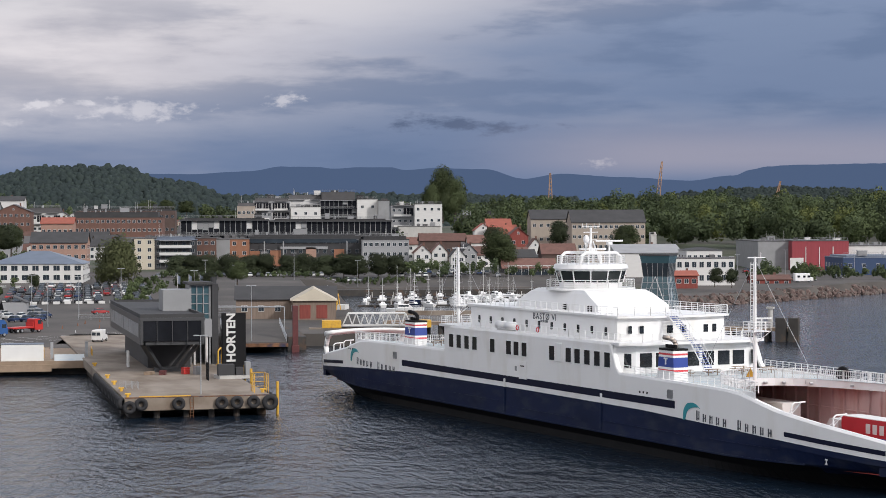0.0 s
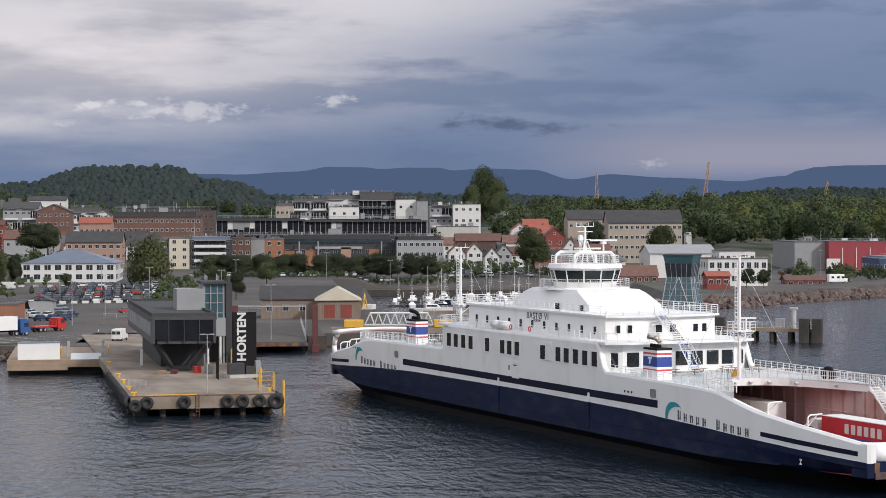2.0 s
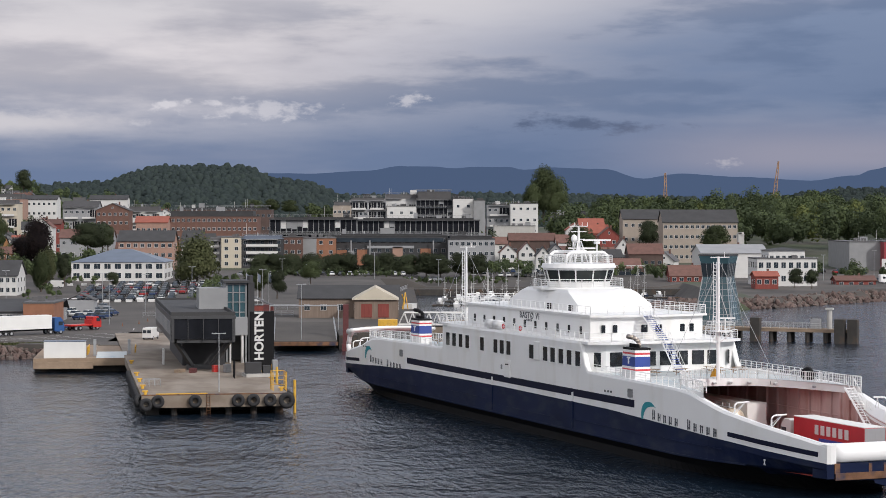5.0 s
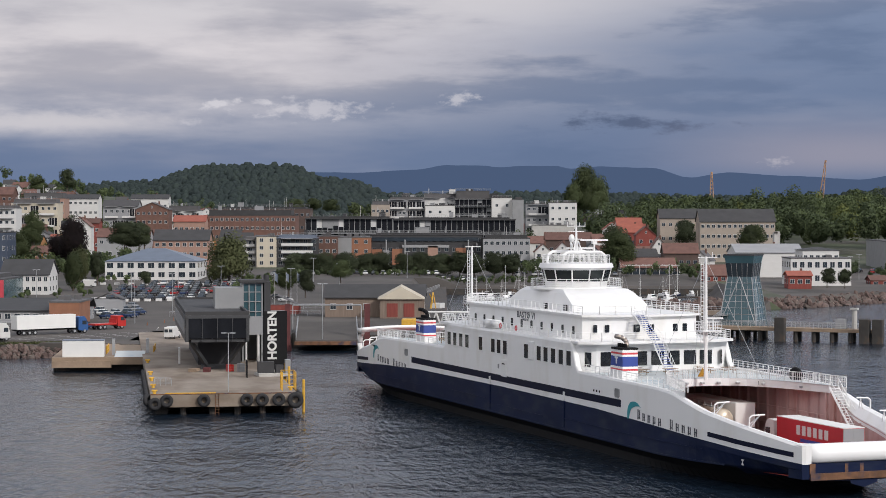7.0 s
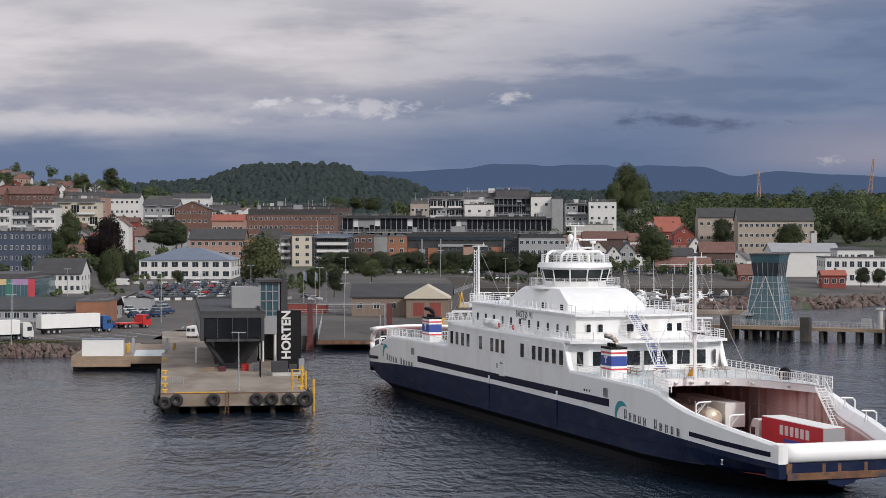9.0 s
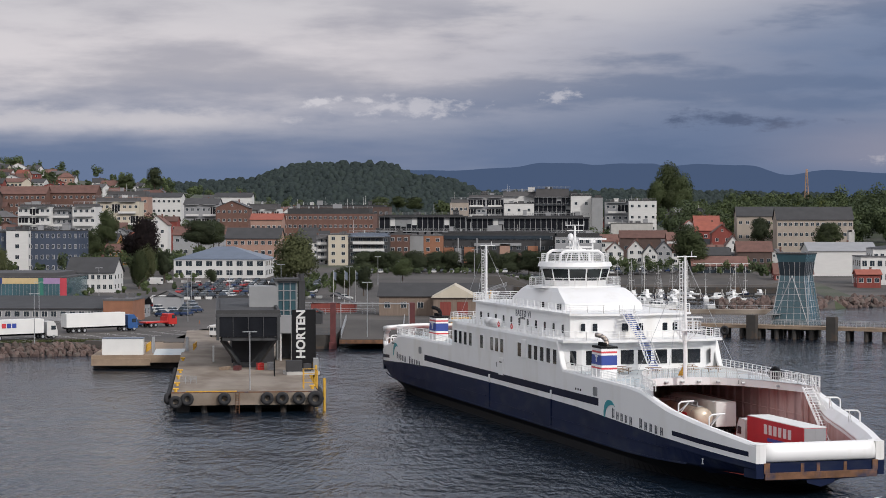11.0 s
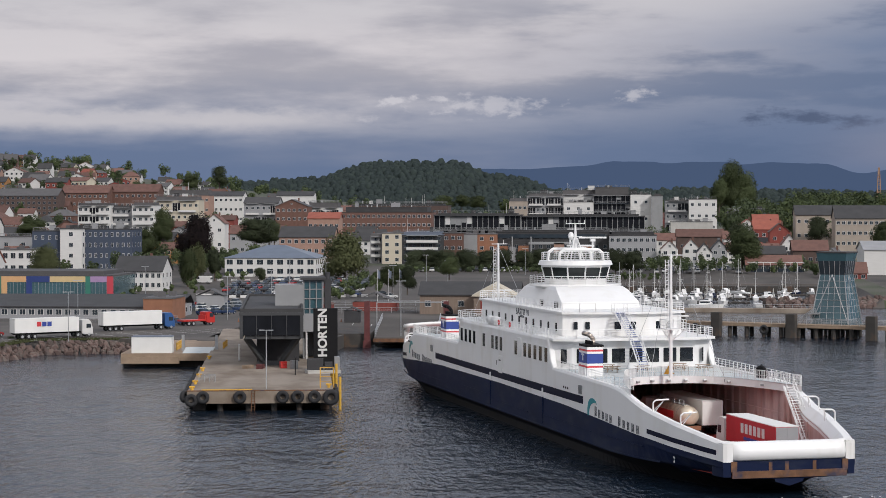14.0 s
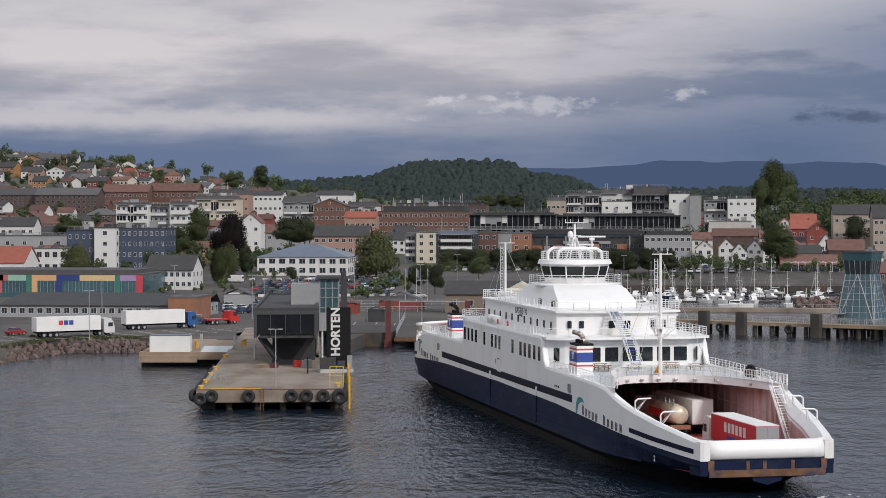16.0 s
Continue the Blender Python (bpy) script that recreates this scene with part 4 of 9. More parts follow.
        rail(ship, [(-25.4, sd * 7.6, 12.65), (-24.2, sd * 9.9, 12.65), (-12, sd * 10.0, 12.65), (12, sd * 10.0, 12.65), (24.2, sd * 9.9, 12.65), (25.4, sd * 7.6, 12.65)])
    for e in (-1, 1):
        rail(ship, [(e * 25.4, -7.6, 12.65), (e * 25.4, 7.6, 12.65)])
        rail(ship, [(e * (20.1 + 1.4 * (1 - q * q)), 7.75 * q, 15.55) for q in (-1, -0.75, -0.5, -0.25, 0, 0.25, 0.5, 0.75, 1)])
    # liferaft canisters on the side deck
    for sd in (1, -1):
        for k in range(2):
            bm = bmesh.new()
            x0 = sd * (7.6 - 2.5 * k)
            tube(bm, (x0, sd * 9.6, 13.3), (x0 - 2.1, sd * 9.6, 13.3), 0.55, 12)
            box(bm, x0 - 0.7, x0 - 0.5, sd * 9.2, sd * 10.0, 12.65, 13.2)
            box(bm, x0 - 1.7, x0 - 1.5, sd * 9.2, sd * 10.0, 12.65, 13.2)
            part("liferaft_canister", bm, M["white"], ship, "white liferaft canister on cradle", True)
    for x, y, z in ((1.5, 9.95, 13.2), (-4.0, 9.95, 13.2)):
        bm = bmesh.new()
        torus(bm, pose(x, y + 0.05, z, 90), 0.3, 0.07, 12, 6)
        part("lifebuoy", bm, M["funnel_red"], ship, "red and white lifebuoy")
    bm = bmesh.new()
    for x in (-2.5, -9.0):
        box(bm, x - 0.35, x + 0.35, 5.2, 5.45, 15.55, 16.3)
    part("deck_opening", bm, M["black"], ship, "dark opening in the screen")
    # twin flights of blue-treaded stairs on each end
    for e in (-1, 1):
        for (s0, w0, z0), (s1, w1, z1) in (((28.2, 0.0, 8.98), (25.3, 0.4, 12.65)), ((25.0, 0.45, 12.65), (21.4, 1.0, 15.55))):
            bm = bmesh.new()
            st = bmesh.new()
            a, b = Vector((e * s0, w0 * -e, z0)), Vector((e * s1, w1 * -e, z1))
            side = Vector((b - a).cross(Vector((0, 0, 1)))).normalized() * 0.62
            for q in (side, -side):
                tube(bm, a + q, b + q, 0.1, 4)
                tube(bm, a + q + Vector((0, 0, 1)), b + q + Vector((0, 0, 1)), 0.04, 4)
                for k in range(7):
                    p = a.lerp(b, k / 6) + q
                    tube(bm, p, p + Vector((0, 0, 1)), 0.03, 4)
            stair = part("deck_stair", bm, M["white"], ship, "white stair between decks")
            for k in range(13):
                p = a.lerp(b, (k + 0.5) / 13)
                obox(st, Matrix.Translation(p) @ pose(0, 0, 0, 0, 0, math.degrees(math.atan2(side.y, side.x))), 1.2, 0.3, 0.06)
            part("tread", st, M["funnel_blue"], stair, "blue stair treads")
    # picnic tables on the open deck
    for e in (-1, 1):
        for s, w in ((28, 4.6), (30.4, 4.8), (30.6, 1.2), (28, -4.2), (30.6, -3.4), (30.5, -6.4)):
            bm = bmesh.new()
            x, y = e * s, w * -e
            box(bm, x - 0.35, x + 0.35, y - 0.9, y + 0.9, 9.68, 9.73)
            for d in (-0.65, 0.65):
                box(bm, x + d - 0.13, x + d + 0.13, y - 0.9, y + 0.9, 9.4, 9.44)
            for d in (-0.6, 0.6):
                box(bm, x - 0.04, x + 0.04, y + d - 0.04, y + d + 0.04, 8.97, 9.7)
                box(bm, x - 0.7, x + 0.7, y + d - 0.03, y + d + 0.03, 9.32, 9.4)
            part("picnic_table", bm, M["deckwood"], ship, "brown wooden picnic table")
    # funnels on the berth side and its opposite
    for e in (-1, 1):
        funnel(ship, e * 33.2, 8.3 if e < 0 else 8.3)
        mast(ship, 35.6 if e > 0 else -37.7, 0.2)
    bm = bmesh.new()
    torus(bm, pose(-41.5, -9.2, 9.55, 90, 0, 20), 0.6, 0.3, 12, 8)
    tube(bm, (-42.2, -9.2, 9.5), (-40.8, -9.2, 9.5), 0.55, 10)
    part("hose_reel", bm, M["black"], ship, "black hose reel")
    # yellow triangle sign and ringed signs on the mouth rail
    bm = bmesh.new()
    v = [bm.verts.new(p) for p in ((-36.5, 0.62, 9.2), (-36.5, -0.62, 9.2), (-36.5, 0, 10.25))]
    f = bm.faces.new(v)
    bmesh.ops.solidify(bm, geom=[f], thickness=0.06)
    part("warning_triangle", bm, M["yellow"], ship, "yellow warning triangle")


FUN = lambda z: 8.3 + (z - 8.3) * 0.8


def funnel(ship, s, w):
    base = bmesh.new()
    def ringz(z, grow):
        sl = 0.07 * (z - 8.95)
        hx, hy = 1.75 - 0.02 * grow, 0.95
        return [(s + x, w - 0.25 * sl + y, z) for x, y in ((-hx + sl, -hy), (hx - sl, -hy), (hx - sl, hy), (-hx + sl, hy))]
    levels = [(8.3, 10.35, M["white"], "white"), (10.35, 10.62, M["funnel_red"], "red"), (10.62, 10.95, M["white"], "white"), (10.95, 12.35, M["funnel_blue"], "blue"), (12.35, 12.65, M["white"], "white"), (12.65, 12.92, M["funnel_red"], "red"), (12.92, 13.3, M["white"], "white")]
    for z0, z1, m_, nm in levels:
        bm = bmesh.new()
        loft(bm, [ringz(FUN(z0), 0), ringz(FUN(z1), 0)], 0, True, True)
        bmesh.ops.recalc_face_normals(bm, faces=bm.faces)
        part("funnel_band", bm, m_, ship, nm + " painted band of the funnel")
    bm = bmesh.new()
    loft(bm, [[(x + (x - s) * 0.06, y + (y - w) * 0.06, FUN(13.3)) for x, y, z in ringz(13.3, 0)], [(x + (x - s) * 0.06, y + (y - w) * 0.06, FUN(13.6)) for x, y, z in ringz(13.5, 0)]], 0, True, True)
    for k in range(4):
        tube(bm, (s - 0.9 + 0.6 * k, w + 0.2, 12.4), (s - 0.9 + 0.6 * k, w + 0.2, 12.95), 0.2, 8)
    part("funnel_cap", bm, M["black"], ship, "sooty black funnel cap")
    bm = bmesh.new()
    poly_tube(bm, [(s - 0.3, w - 0.2, 12.4), (s - 0.3, w - 0.2, 13.1), (s - 0.1, w - 0.05, 13.4), (s + 0.3, w + 0.2, 13.65), (s + 1.0, w + 0.6, 13.75)], 0.27, 10)
    part("exhaust_pipe", bm, M["chrome"] if s < 0 else M["black"], ship, "bent exhaust pipe", True)
    bm = bmesh.new()
    z = 10.7
    box(bm, s - 0.1, s + 0.1, w + 0.9, w + 0.99, z, z + 0.75)
    box(bm, s - 0.38, s + 0.38, w + 0.9, w + 0.99, z + 0.6, z + 0.78)
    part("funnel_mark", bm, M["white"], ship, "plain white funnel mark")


def mast(ship, s, w):
    bm = bmesh.new()
    tube(bm, (s, w, 8.9), (s, w, 22.9), 0.24, 8, 0.15)
    part("mast_pole", bm, M["white"], ship, "tall white mast")
    bm = bmesh.new()
    tube(bm, (s - 0.35, w + 0.45, 13.0), (s - 0.35, w + 0.45, 22.3), 0.05, 4)
    tube(bm, (s - 0.35, w + 0.8, 13.0), (s - 0.35, w + 0.8, 22.3), 0.05, 4)
    for k in range(22):
        z = 13.2 + 0.42 * k
        tube(bm, (s - 0.35, w + 0.45, z), (s - 0.35, w + 0.8, z), 0.035, 4)
    tube(bm, (s, w - 1.4, 22.8), (s, w + 1.0, 22.8), 0.06, 4)
    tube(bm, (s, w - 0.8, 22.8), (s, w - 0.8, 23.4), 0.04, 4)
    part("mast_ladder", bm, M["white"], ship, "white mast ladder and yard")
    bm = bmesh.new()
    prism(bm, [(s - 1.0, w - 1.5), (s + 1.0, w - 1.5), (s + 1.0, w + 0.9), (s - 1.0, w + 0.9)], 14.4, 14.5)
    part("mast_platform", bm, M["white"], ship, "white mast platform")
    bm = bmesh.new()
    fence(bm, [(s - 1.0, w - 1.5, 14.5), (s + 1.0, w - 1.5, 14.5), (s + 1.0, w + 0.9, 14.5), (s - 1.0, w + 0.9, 14.5), (s - 1.0, w - 1.5, 14.5)], 1.0, 0.8, 0.035, 3)
    part("platform_rail", bm, M["white"], ship)
    for q in ((-0.9, -1.4), (0.9, -1.4), (0.9, 0.8), (-0.9, 0.8)):
        bm = bmesh.new()
        tube(bm, (s + q[0], w + q[1], 14.4), (s, w, 13.0), 0.05, 4)
        part("platform_brace", bm, M["white"], ship)
    bm = bmesh.new()
    obox(bm, pose(s, w - 0.9, 15.9, 0, 0, 70), 2.3, 0.2, 0.18)
    tube(bm, (s, w - 0.9, 14.5), (s, w - 0.9, 15.9), 0.1)
    part("mast_radar", bm, M["white"], ship, "white radar bar")
    bm = bmesh.new()
    for dx, dy in ((-5.5, 4.5), (-5.5, -4.5), (6, 3.5)):
        tube(bm, (s, w, 22.6), (s + dx, w + dy, 9.0), 0.025, 3)
    part("mast_stay", bm, M["silver"], ship, "thin wire stays")


def ferry_ends(ship):
    for e in (-1, 1):
        # rusty end plate and ramp edge
        bm = bmesh.new()
        box(bm, e * 71.5, e * 71.72, -6.0, 6.0, 1.85, 2.55, 0, 0.03)
        box(bm, e * 71.5, e * 71.70, 5.5, 6.1, 2.5, 3.5)
        box(bm, e * 71.5, e * 71.70, -6.1, -5.5, 2.5, 3.5)
        for w in (0.3, 2.0, -2.6):
            box(bm, e * 71.5, e * 71.62, w - 0.18, w + 0.18, 2.5, 3.4)
        part("rubbing_plate", bm, M["rust"], ship, "rust-stained steel rubbing plate")
        bm = bmesh.new()
        box(bm, e * 71.45, e * 71.58, -6.1, 6.1, 2.5, 3.55)
        part("end_plate", bm, M["navy"], ship, "navy end plate with rust")
        for sd in (1, -1):
            bm = bmesh.new()
            prism(bm, [(e * 69.5, sd * 7.3), (e * 71.5, sd * 6.88), (e * 71.62, sd * 6.5), (e * 71.62, sd * 5.9), (e * 69.5, sd * 5.9)], 3.45, 5.3)
            part("corner_post", bm, M["white"], ship)
            bm = bmesh.new()
            prism(bm, [(e * 69.5, sd * 7.25), (e * 71.5, sd * 6.84), (e * 71.6, sd * 6.1), (e * 69.5, sd * 6.1)], 2.0, 3.46)
            part("corner_foot", bm, M["navy"], ship)
        # visor: closed at one end, swung up at the other
        bm = bmesh.new()
        prof = [(0.0, 3.55), (0.38, 3.7), (0.5, 4.3), (0.35, 5.0), (0.0, 5.35), (-0.5, 5.4), (-0.9, 5.25), (-1.0, 4.9)]
        if e < 0:
            rings = []
            for i in range(25):
                w = -7.0 + 14.0 * i / 24
                back = 1.6 * smooth(5.4, 7.0, abs(w))
                rings.append([(-71.5 - x + back, w, z) for x, z in prof])
            loft(bm, rings, 0, False, False)
            bmesh.ops.recalc_face_normals(bm, faces=bm.faces)
            part("bow_visor", bm, M["white"], ship, "closed white end visor", True)
        else:
            for sd in (1, -1):
                poly_tube(bm, [(70.6, sd * 6.6, 5.4), (70.9, sd * 6.6, 6.6), (70.2, sd * 6.6, 8.0), (69.0, sd * 6.6, 8.7)], 0.42, 8)
            rings = []
            for i in range(25):
                w = -7.2 + 14.4 * i / 24
                z = 8.75 + 0.35 * (1 - (w / 7.2) ** 2)
                rings.append([(70.1, w, z - 0.5), (70.4, w, z), (69.9, w, z + 0.32), (67.6, w, z + 0.45), (67.4, w, z + 0.1), (69.4, w, z - 0.45)])
            loft(bm, rings, 0, True, True)
            bmesh.ops.recalc_face_normals(bm, faces=bm.faces)
            part("bow_visor", bm, M["white"], ship, "white end visor swung up open", True)
        # cranked white posts and stair down to the car deck
        for sd in (1, -1):
            for s in (57.5, 63.5):
                w = hull_half(s) - 0.35
                zt = hull_top(s)
                bm = bmesh.new()
                poly_tube(bm, [(e * s, sd * w, zt - 0.2), (e * s, sd * w, zt + 0.9), (e * s, sd * (w - 0.3), zt + 1.15), (e * s, sd * (w - 1.7), zt + 1.2)], 0.085, 8)
                for d in (0.9, 1.7):
                    tube(bm, (e * (s - d), sd * (w - 0.4), zt - 0.3), (e * s, sd * (w - 1.2), zt + 1.15), 0.045, 4)
                part("davit_post", bm, M["white"], ship, "white cranked davit post")
        sd = -1 if e < 0 else 1
        bm = bmesh.new()
        a, b = Vector((e * 51.5, sd * 8.3, 8.9)), Vector((e * 60.5, sd * 7.4, 2.2))
        for q in (-0.55, 0.55):
            tube(bm, a + Vector((0, q, 0)), b + Vector((0, q, 0)), 0.13, 4)
            tube(bm, a + Vector((0, q, 1)), b + Vector((0, q, 1)), 0.05, 4)
            for k in range(10):
                p = a.lerp(b, k / 9) + Vector((0, q, 0))
                tube(bm, p, p + Vector((0, 0, 1)), 0.035, 4)
        for k in range(26):
            p = a.lerp(b, (k + 0.5) / 26)
            box(bm, p.x - 0.16, p.x + 0.16, p.y - 0.55, p.y + 0.55, p.z, p.z + 0.05)
        part("end_stair", bm, M["white"], ship, "white stair down to the car deck")


ferry = build_ferry()


# ---- the ferry pier and its terminal ----
PIER = pose(-41.6, 283.2, 0, 0, 0, 9.0)


def tyre_mesh():
    bm = bmesh.new()
    torus(bm, pose(0, 0, 0, 90), 0.62, 0.3, 18, 8)
    ob = part("tyre_fender", bm, M["rubber"], None, "", True)
    return ob


def build_pier():
    pier = group_at("pier", PIER)
    tagged(pier, "weathered concrete ferry pier hung with black tyre fenders", "pier", kind="structure")
    bm = bmesh.new()
    box(bm, 1.5, 21.8, 0, 150, 1.35, 2.8, 0, 0.06)
    box(bm, 3.4, 21.2, -0.02, 0.4, 1.1, 1.4)
    part("deck_slab", bm, M["concrete"], pier, "stained weathered concrete slab")
    bm = bmesh.new()
    box(bm, 2.2, 4.0, 2.2, 150, -3, 1.4)
    box(bm, 20.0, 21.2, 2.2, 150, -3, 1.4)
    for k in range(14):
        for x in (6, 10, 13.5, 17):
            tube(bm, (x, 1.5 + 9 * k, -3), (x, 1.5 + 9 * k, 1.4), 0.45, 8)
    part("pile_row", bm, M["concrete_dark"], pier, "dark wet concrete piles")
    # added dark block that stands in for the shade beneath the slab
    bm = bmesh.new()
    box(bm, 1.6, 21.7, 7, 9.2, 0.0, 1.3)
    part("under_shadow_wall", bm, M["concrete_dark"], pier, "dark wall added for the shade under the deck")
    bm = bmesh.new()
    box(bm, 1.52, 21.78, 0.0, 0.35, 2.8, 2.95)
    part("edge_kerb", bm, M["rust"], pier, "rusty steel edge beam")
    bm = bmesh.new()
    box(bm, 3.5, 10.5, 0.02, 0.3, 2.955, 3.08)
    part("edge_line", bm, M["yellow"], pier, "worn yellow edge bar")
    ty = tyre_mesh()
    ty.parent = pier
    first = True
    spots = [(2.1, -0.35, 1.6, 0), (3.7, -0.35, 2.0, 0), (8.8, -0.35, 2.0, 0), (14.7, -0.35, 2.0, 0), (16.8, -0.35, 2.0, 0), (19.1, -0.35, 2.0, 0), (21.4, -0.4, 1.9, 0), (1.1, 0.4, 2.1, 60)]
    spots += [(1.1, 3 + 2.6 * k, 1.9, 90) for k in range(18)] + [(22.2, 1.5 + 3 * k, 2.0, 90) for k in range(4)]
    for x, y, z, r in spots:
        m = pose(x, y, z, 0, 0, r) @ Matrix.Diagonal((1.25, 1.25, 1.25, 1) if x > 21 and y < 0 else (1, 1, 1, 1))
        if first:
            ty.matrix_basis, first = m, False
        else:
            again("tyre_fender", ty, m, pier)
    # yellow fender piles along the berth
    bm = bmesh.new()
    tube(bm, (0, 0, -2.6), (0, 0, 4.6), 0.2, 10)
    pile = part("yellow_pile", bm, M["yellow"], pier, "yellow painted fender pile")
    first = True
    for y in [1.4] + [26 + 6.5 * k for k in range(13)]:
        m = pose(22.7, y, 0)
        if first:
            pile.matrix_basis, first = m, False
        else:
            again("yellow_pile", pile, m, pier)
    bm = bmesh.new()
    for k in range(2):
        tube(bm, (10.4 + 0.45 * k, -0.1, -0.6), (10.4 + 0.45 * k, -0.1, 2.9), 0.04, 4)
    for k in range(9):
        tube(bm, (10.4, -0.1, -0.4 + 0.36 * k), (10.85, -0.1, -0.4 + 0.36 * k), 0.03, 4)
    part("pier_ladder", bm, M["rust"], pier, "rusty steel ladder")
    # yellow bollards and rails at the edges
    for x, y in ((2.1, 2.0), (2.1, 12), (2.1, 24), (2.1, 36), (2.1, 62), (21.2, 5.0)):
        bm = bmesh.new()
        tube(bm, (x, y, 2.8), (x, y, 3.3), 0.22, 8)
        tube(bm, (x - 0.4, y, 3.25), (x + 0.4, y, 3.25), 0.14, 8)
        part("bollard", bm, M["yellow"], pier, "yellow mooring bollard")
    for x0, y0, x1, y1 in ((20.0, 8.0, 21.9, 8.0), (20.0, 8.0, 20.0, 4.6), (21.9, 8.0, 21.9, 4.6)):
        bm = bmesh.new()
        fence(bm, [(x0, y0, 2.8), (x1, y1, 2.8)], 2.6, 1.7, 0.06, 4)
        part("yellow_rail", bm, M["yellow"], pier, "rusty yellow steel frame")
    for k in range(3):
        bm = bmesh.new()
        y = 48 + 10 * k
        poly_tube(bm, [(22.0, y, 2.8), (22.0, y, 5.2), (22.4, y + 0.4, 5.6), (22.8, y + 2.2, 5.6), (23.0, y + 2.6, 5.2), (23.0, y + 2.6, 2.6)], 0.14, 8)
        part("yellow_hoop", bm, M["yellow"], pier, "yellow tubular hoop rail")
    for x, y in ((2.4, 16), (2.4, 18)):
        bm = bmesh.new()
        fence(bm, [(x, y, 2.8), (x + 2.4, y - 1.2, 2.8)], 1.0, 0.8, 0.03, 3)
        part("low_rail", bm, M["silver"], pier, "low galvanised rail")
    return pier


pier = build_pier()


def build_terminal():
    t = group_at("ferry_terminal", PIER)
    tagged(t, "anthracite terminal building with glazed front raised on slanted struts", "building")
    bm = bmesh.new()
    # upper storey: sides lean in towards the floor
    prism(bm, [(8.6, 42.9), (17.4, 42.9), (17.4, 98), (8.6, 98)], 7.3, 7.9)
    prism(bm, [(7.6, 42.4), (17.9, 42.4), (17.9, 99), (7.6, 99)], 11.1, 11.6)
    box(bm, 7.7, 8.2, 42.5, 98.6, 7.4, 11.2)
    box(bm, 17.3, 17.8, 42.5, 98.6, 7.4, 11.2)
    box(bm, 8, 17.6, 96, 98.5, 7.6, 11.2)
    for x, v in ((7.75, 0.3), (10.3, 0.1), (12.7, 0.1), (15.1, 0.1), (17.45, 0.3)):
        box(bm, x, x + v, 42.4, 42.7, 7.4, 11.2)
    part("upper_storey", bm, M["darkmetal"], t, "anthracite upper storey frame")
    for a, b in ((8.06, 10.3), (10.41, 12.7), (12.81, 15.1), (15.21, 17.45)):
        bm = bmesh.new()
        box(bm, a, b, 42.55, 42.62, 7.95, 11.1)
        part("front_pane", bm, M["facadeglass"], t, "large dark reflecting pane")
    for k in range(12):
        bm = bmesh.new()
        box(bm, 7.62, 7.69, 44.6 + 4.4 * k, 48.4 + 4.4 * k, 8.5, 10.6)
        part("side_louvre", bm, M["midgrey"], t, "grey louvred side panel")
    bm = bmesh.new()
    fence(bm, [(9.4, 42.9, 7.9), (17.0, 42.9, 7.9)], 1.1, 1.2, 0.05, 3)
    part("inner_rail", bm, M["white"], t, "pale rail behind the glass")
    bm = bmesh.new()
    box(bm, 8.2, 17.2, 43.2, 97.5, 11.6, 11.85)
    for a0, a1, b0, b1 in ((7.7, 8.1, 42.5, 98.8), (17.4, 17.8, 42.5, 98.8), (8.1, 17.4, 42.5, 42.9), (8.1, 17.4, 98.4, 98.8)):
        box(bm, a0, a1, b0, b1, 11.6, 12.2)
    part("roof", bm, M["roofdark"], t, "flat dark felt roof with raised edge")
    bm = bmesh.new()
    for x, dx in ((11.6, -3.0), (14.0, 3.0)):
        for y0, y1 in ((47.5, 44.0), (54.0, 50.5)):
            d = Vector((dx, y1 - y0, 4.6))
            obox(bm, Matrix.Translation(Vector((x, y0, 2.8)) + d / 2) @ d.to_track_quat("Z", "Y").to_matrix().to_4x4(), 0.55, 0.55, d.length)
    box(bm, 10.4, 15.2, 46.8, 48.2, 2.8, 3.5)
    part("slanted_strut", bm, M["darkmetal"], t, "slanted anthracite struts")
    bm = bmesh.new()
    box(bm, 10.2, 17.2, 56, 97, 2.8, 7.4)
    part("ground_storey", bm, M["wall_dark"], t, "dark recessed ground storey")
    bm = bmesh.new()
    box(bm, 13.2, 17.85, 60, 67, 11.6, 15.3)
    part("lift_block", bm, M["midgrey"], t, "light grey roof block")
    bm = bmesh.new()
    for x in (17.9, 19.0, 20.1, 21.2):
        box(bm, x - 0.09, x + 0.09, 61.9, 62.1, 7.6, 16.1)
    for z in (9.8, 11.2, 12.9, 14.5, 15.9):
        box(bm, 17.9, 21.2, 61.88, 62.06, z - 0.07, z + 0.07)
    box(bm, 17.8, 18.1, 62, 68, 2.8, 16.1)
    box(bm, 21.0, 21.3, 62, 68, 2.8, 16.1)
    box(bm, 17.8, 21.3, 67.7, 68, 2.8, 16.1)
    part("stair_tower", bm, M["midgrey"], t, "grey framed stair tower")
    bm = bmesh.new()
    box(bm, 18.1, 21.0, 62.1, 62.16, 7.6, 16.0)
    part("tower_glazing", bm, M["greenglass"], t, "greenish tower glazing")
    bm = bmesh.new()
    box(bm, 17.4, 21.7, 61.2, 68.6, 16.1, 16.5)
    part("tower_roof", bm, M["roofdark"], t, "dark flat tower roof")
    bm = bmesh.new()
    box(bm, 17.9, 21.3, 60.3, 62.0, 7.4, 10.4)
    part("grey_bay", bm, M["wall_grey"], t, "light grey bay")
    bm = bmesh.new()
    tube(bm, (20.4, 60.6, 2.8), (20.4, 60.6, 7.4), 0.25, 8)
    tube(bm, (18.4, 60.6, 2.8), (18.4, 60.6, 7.4), 0.18, 8)
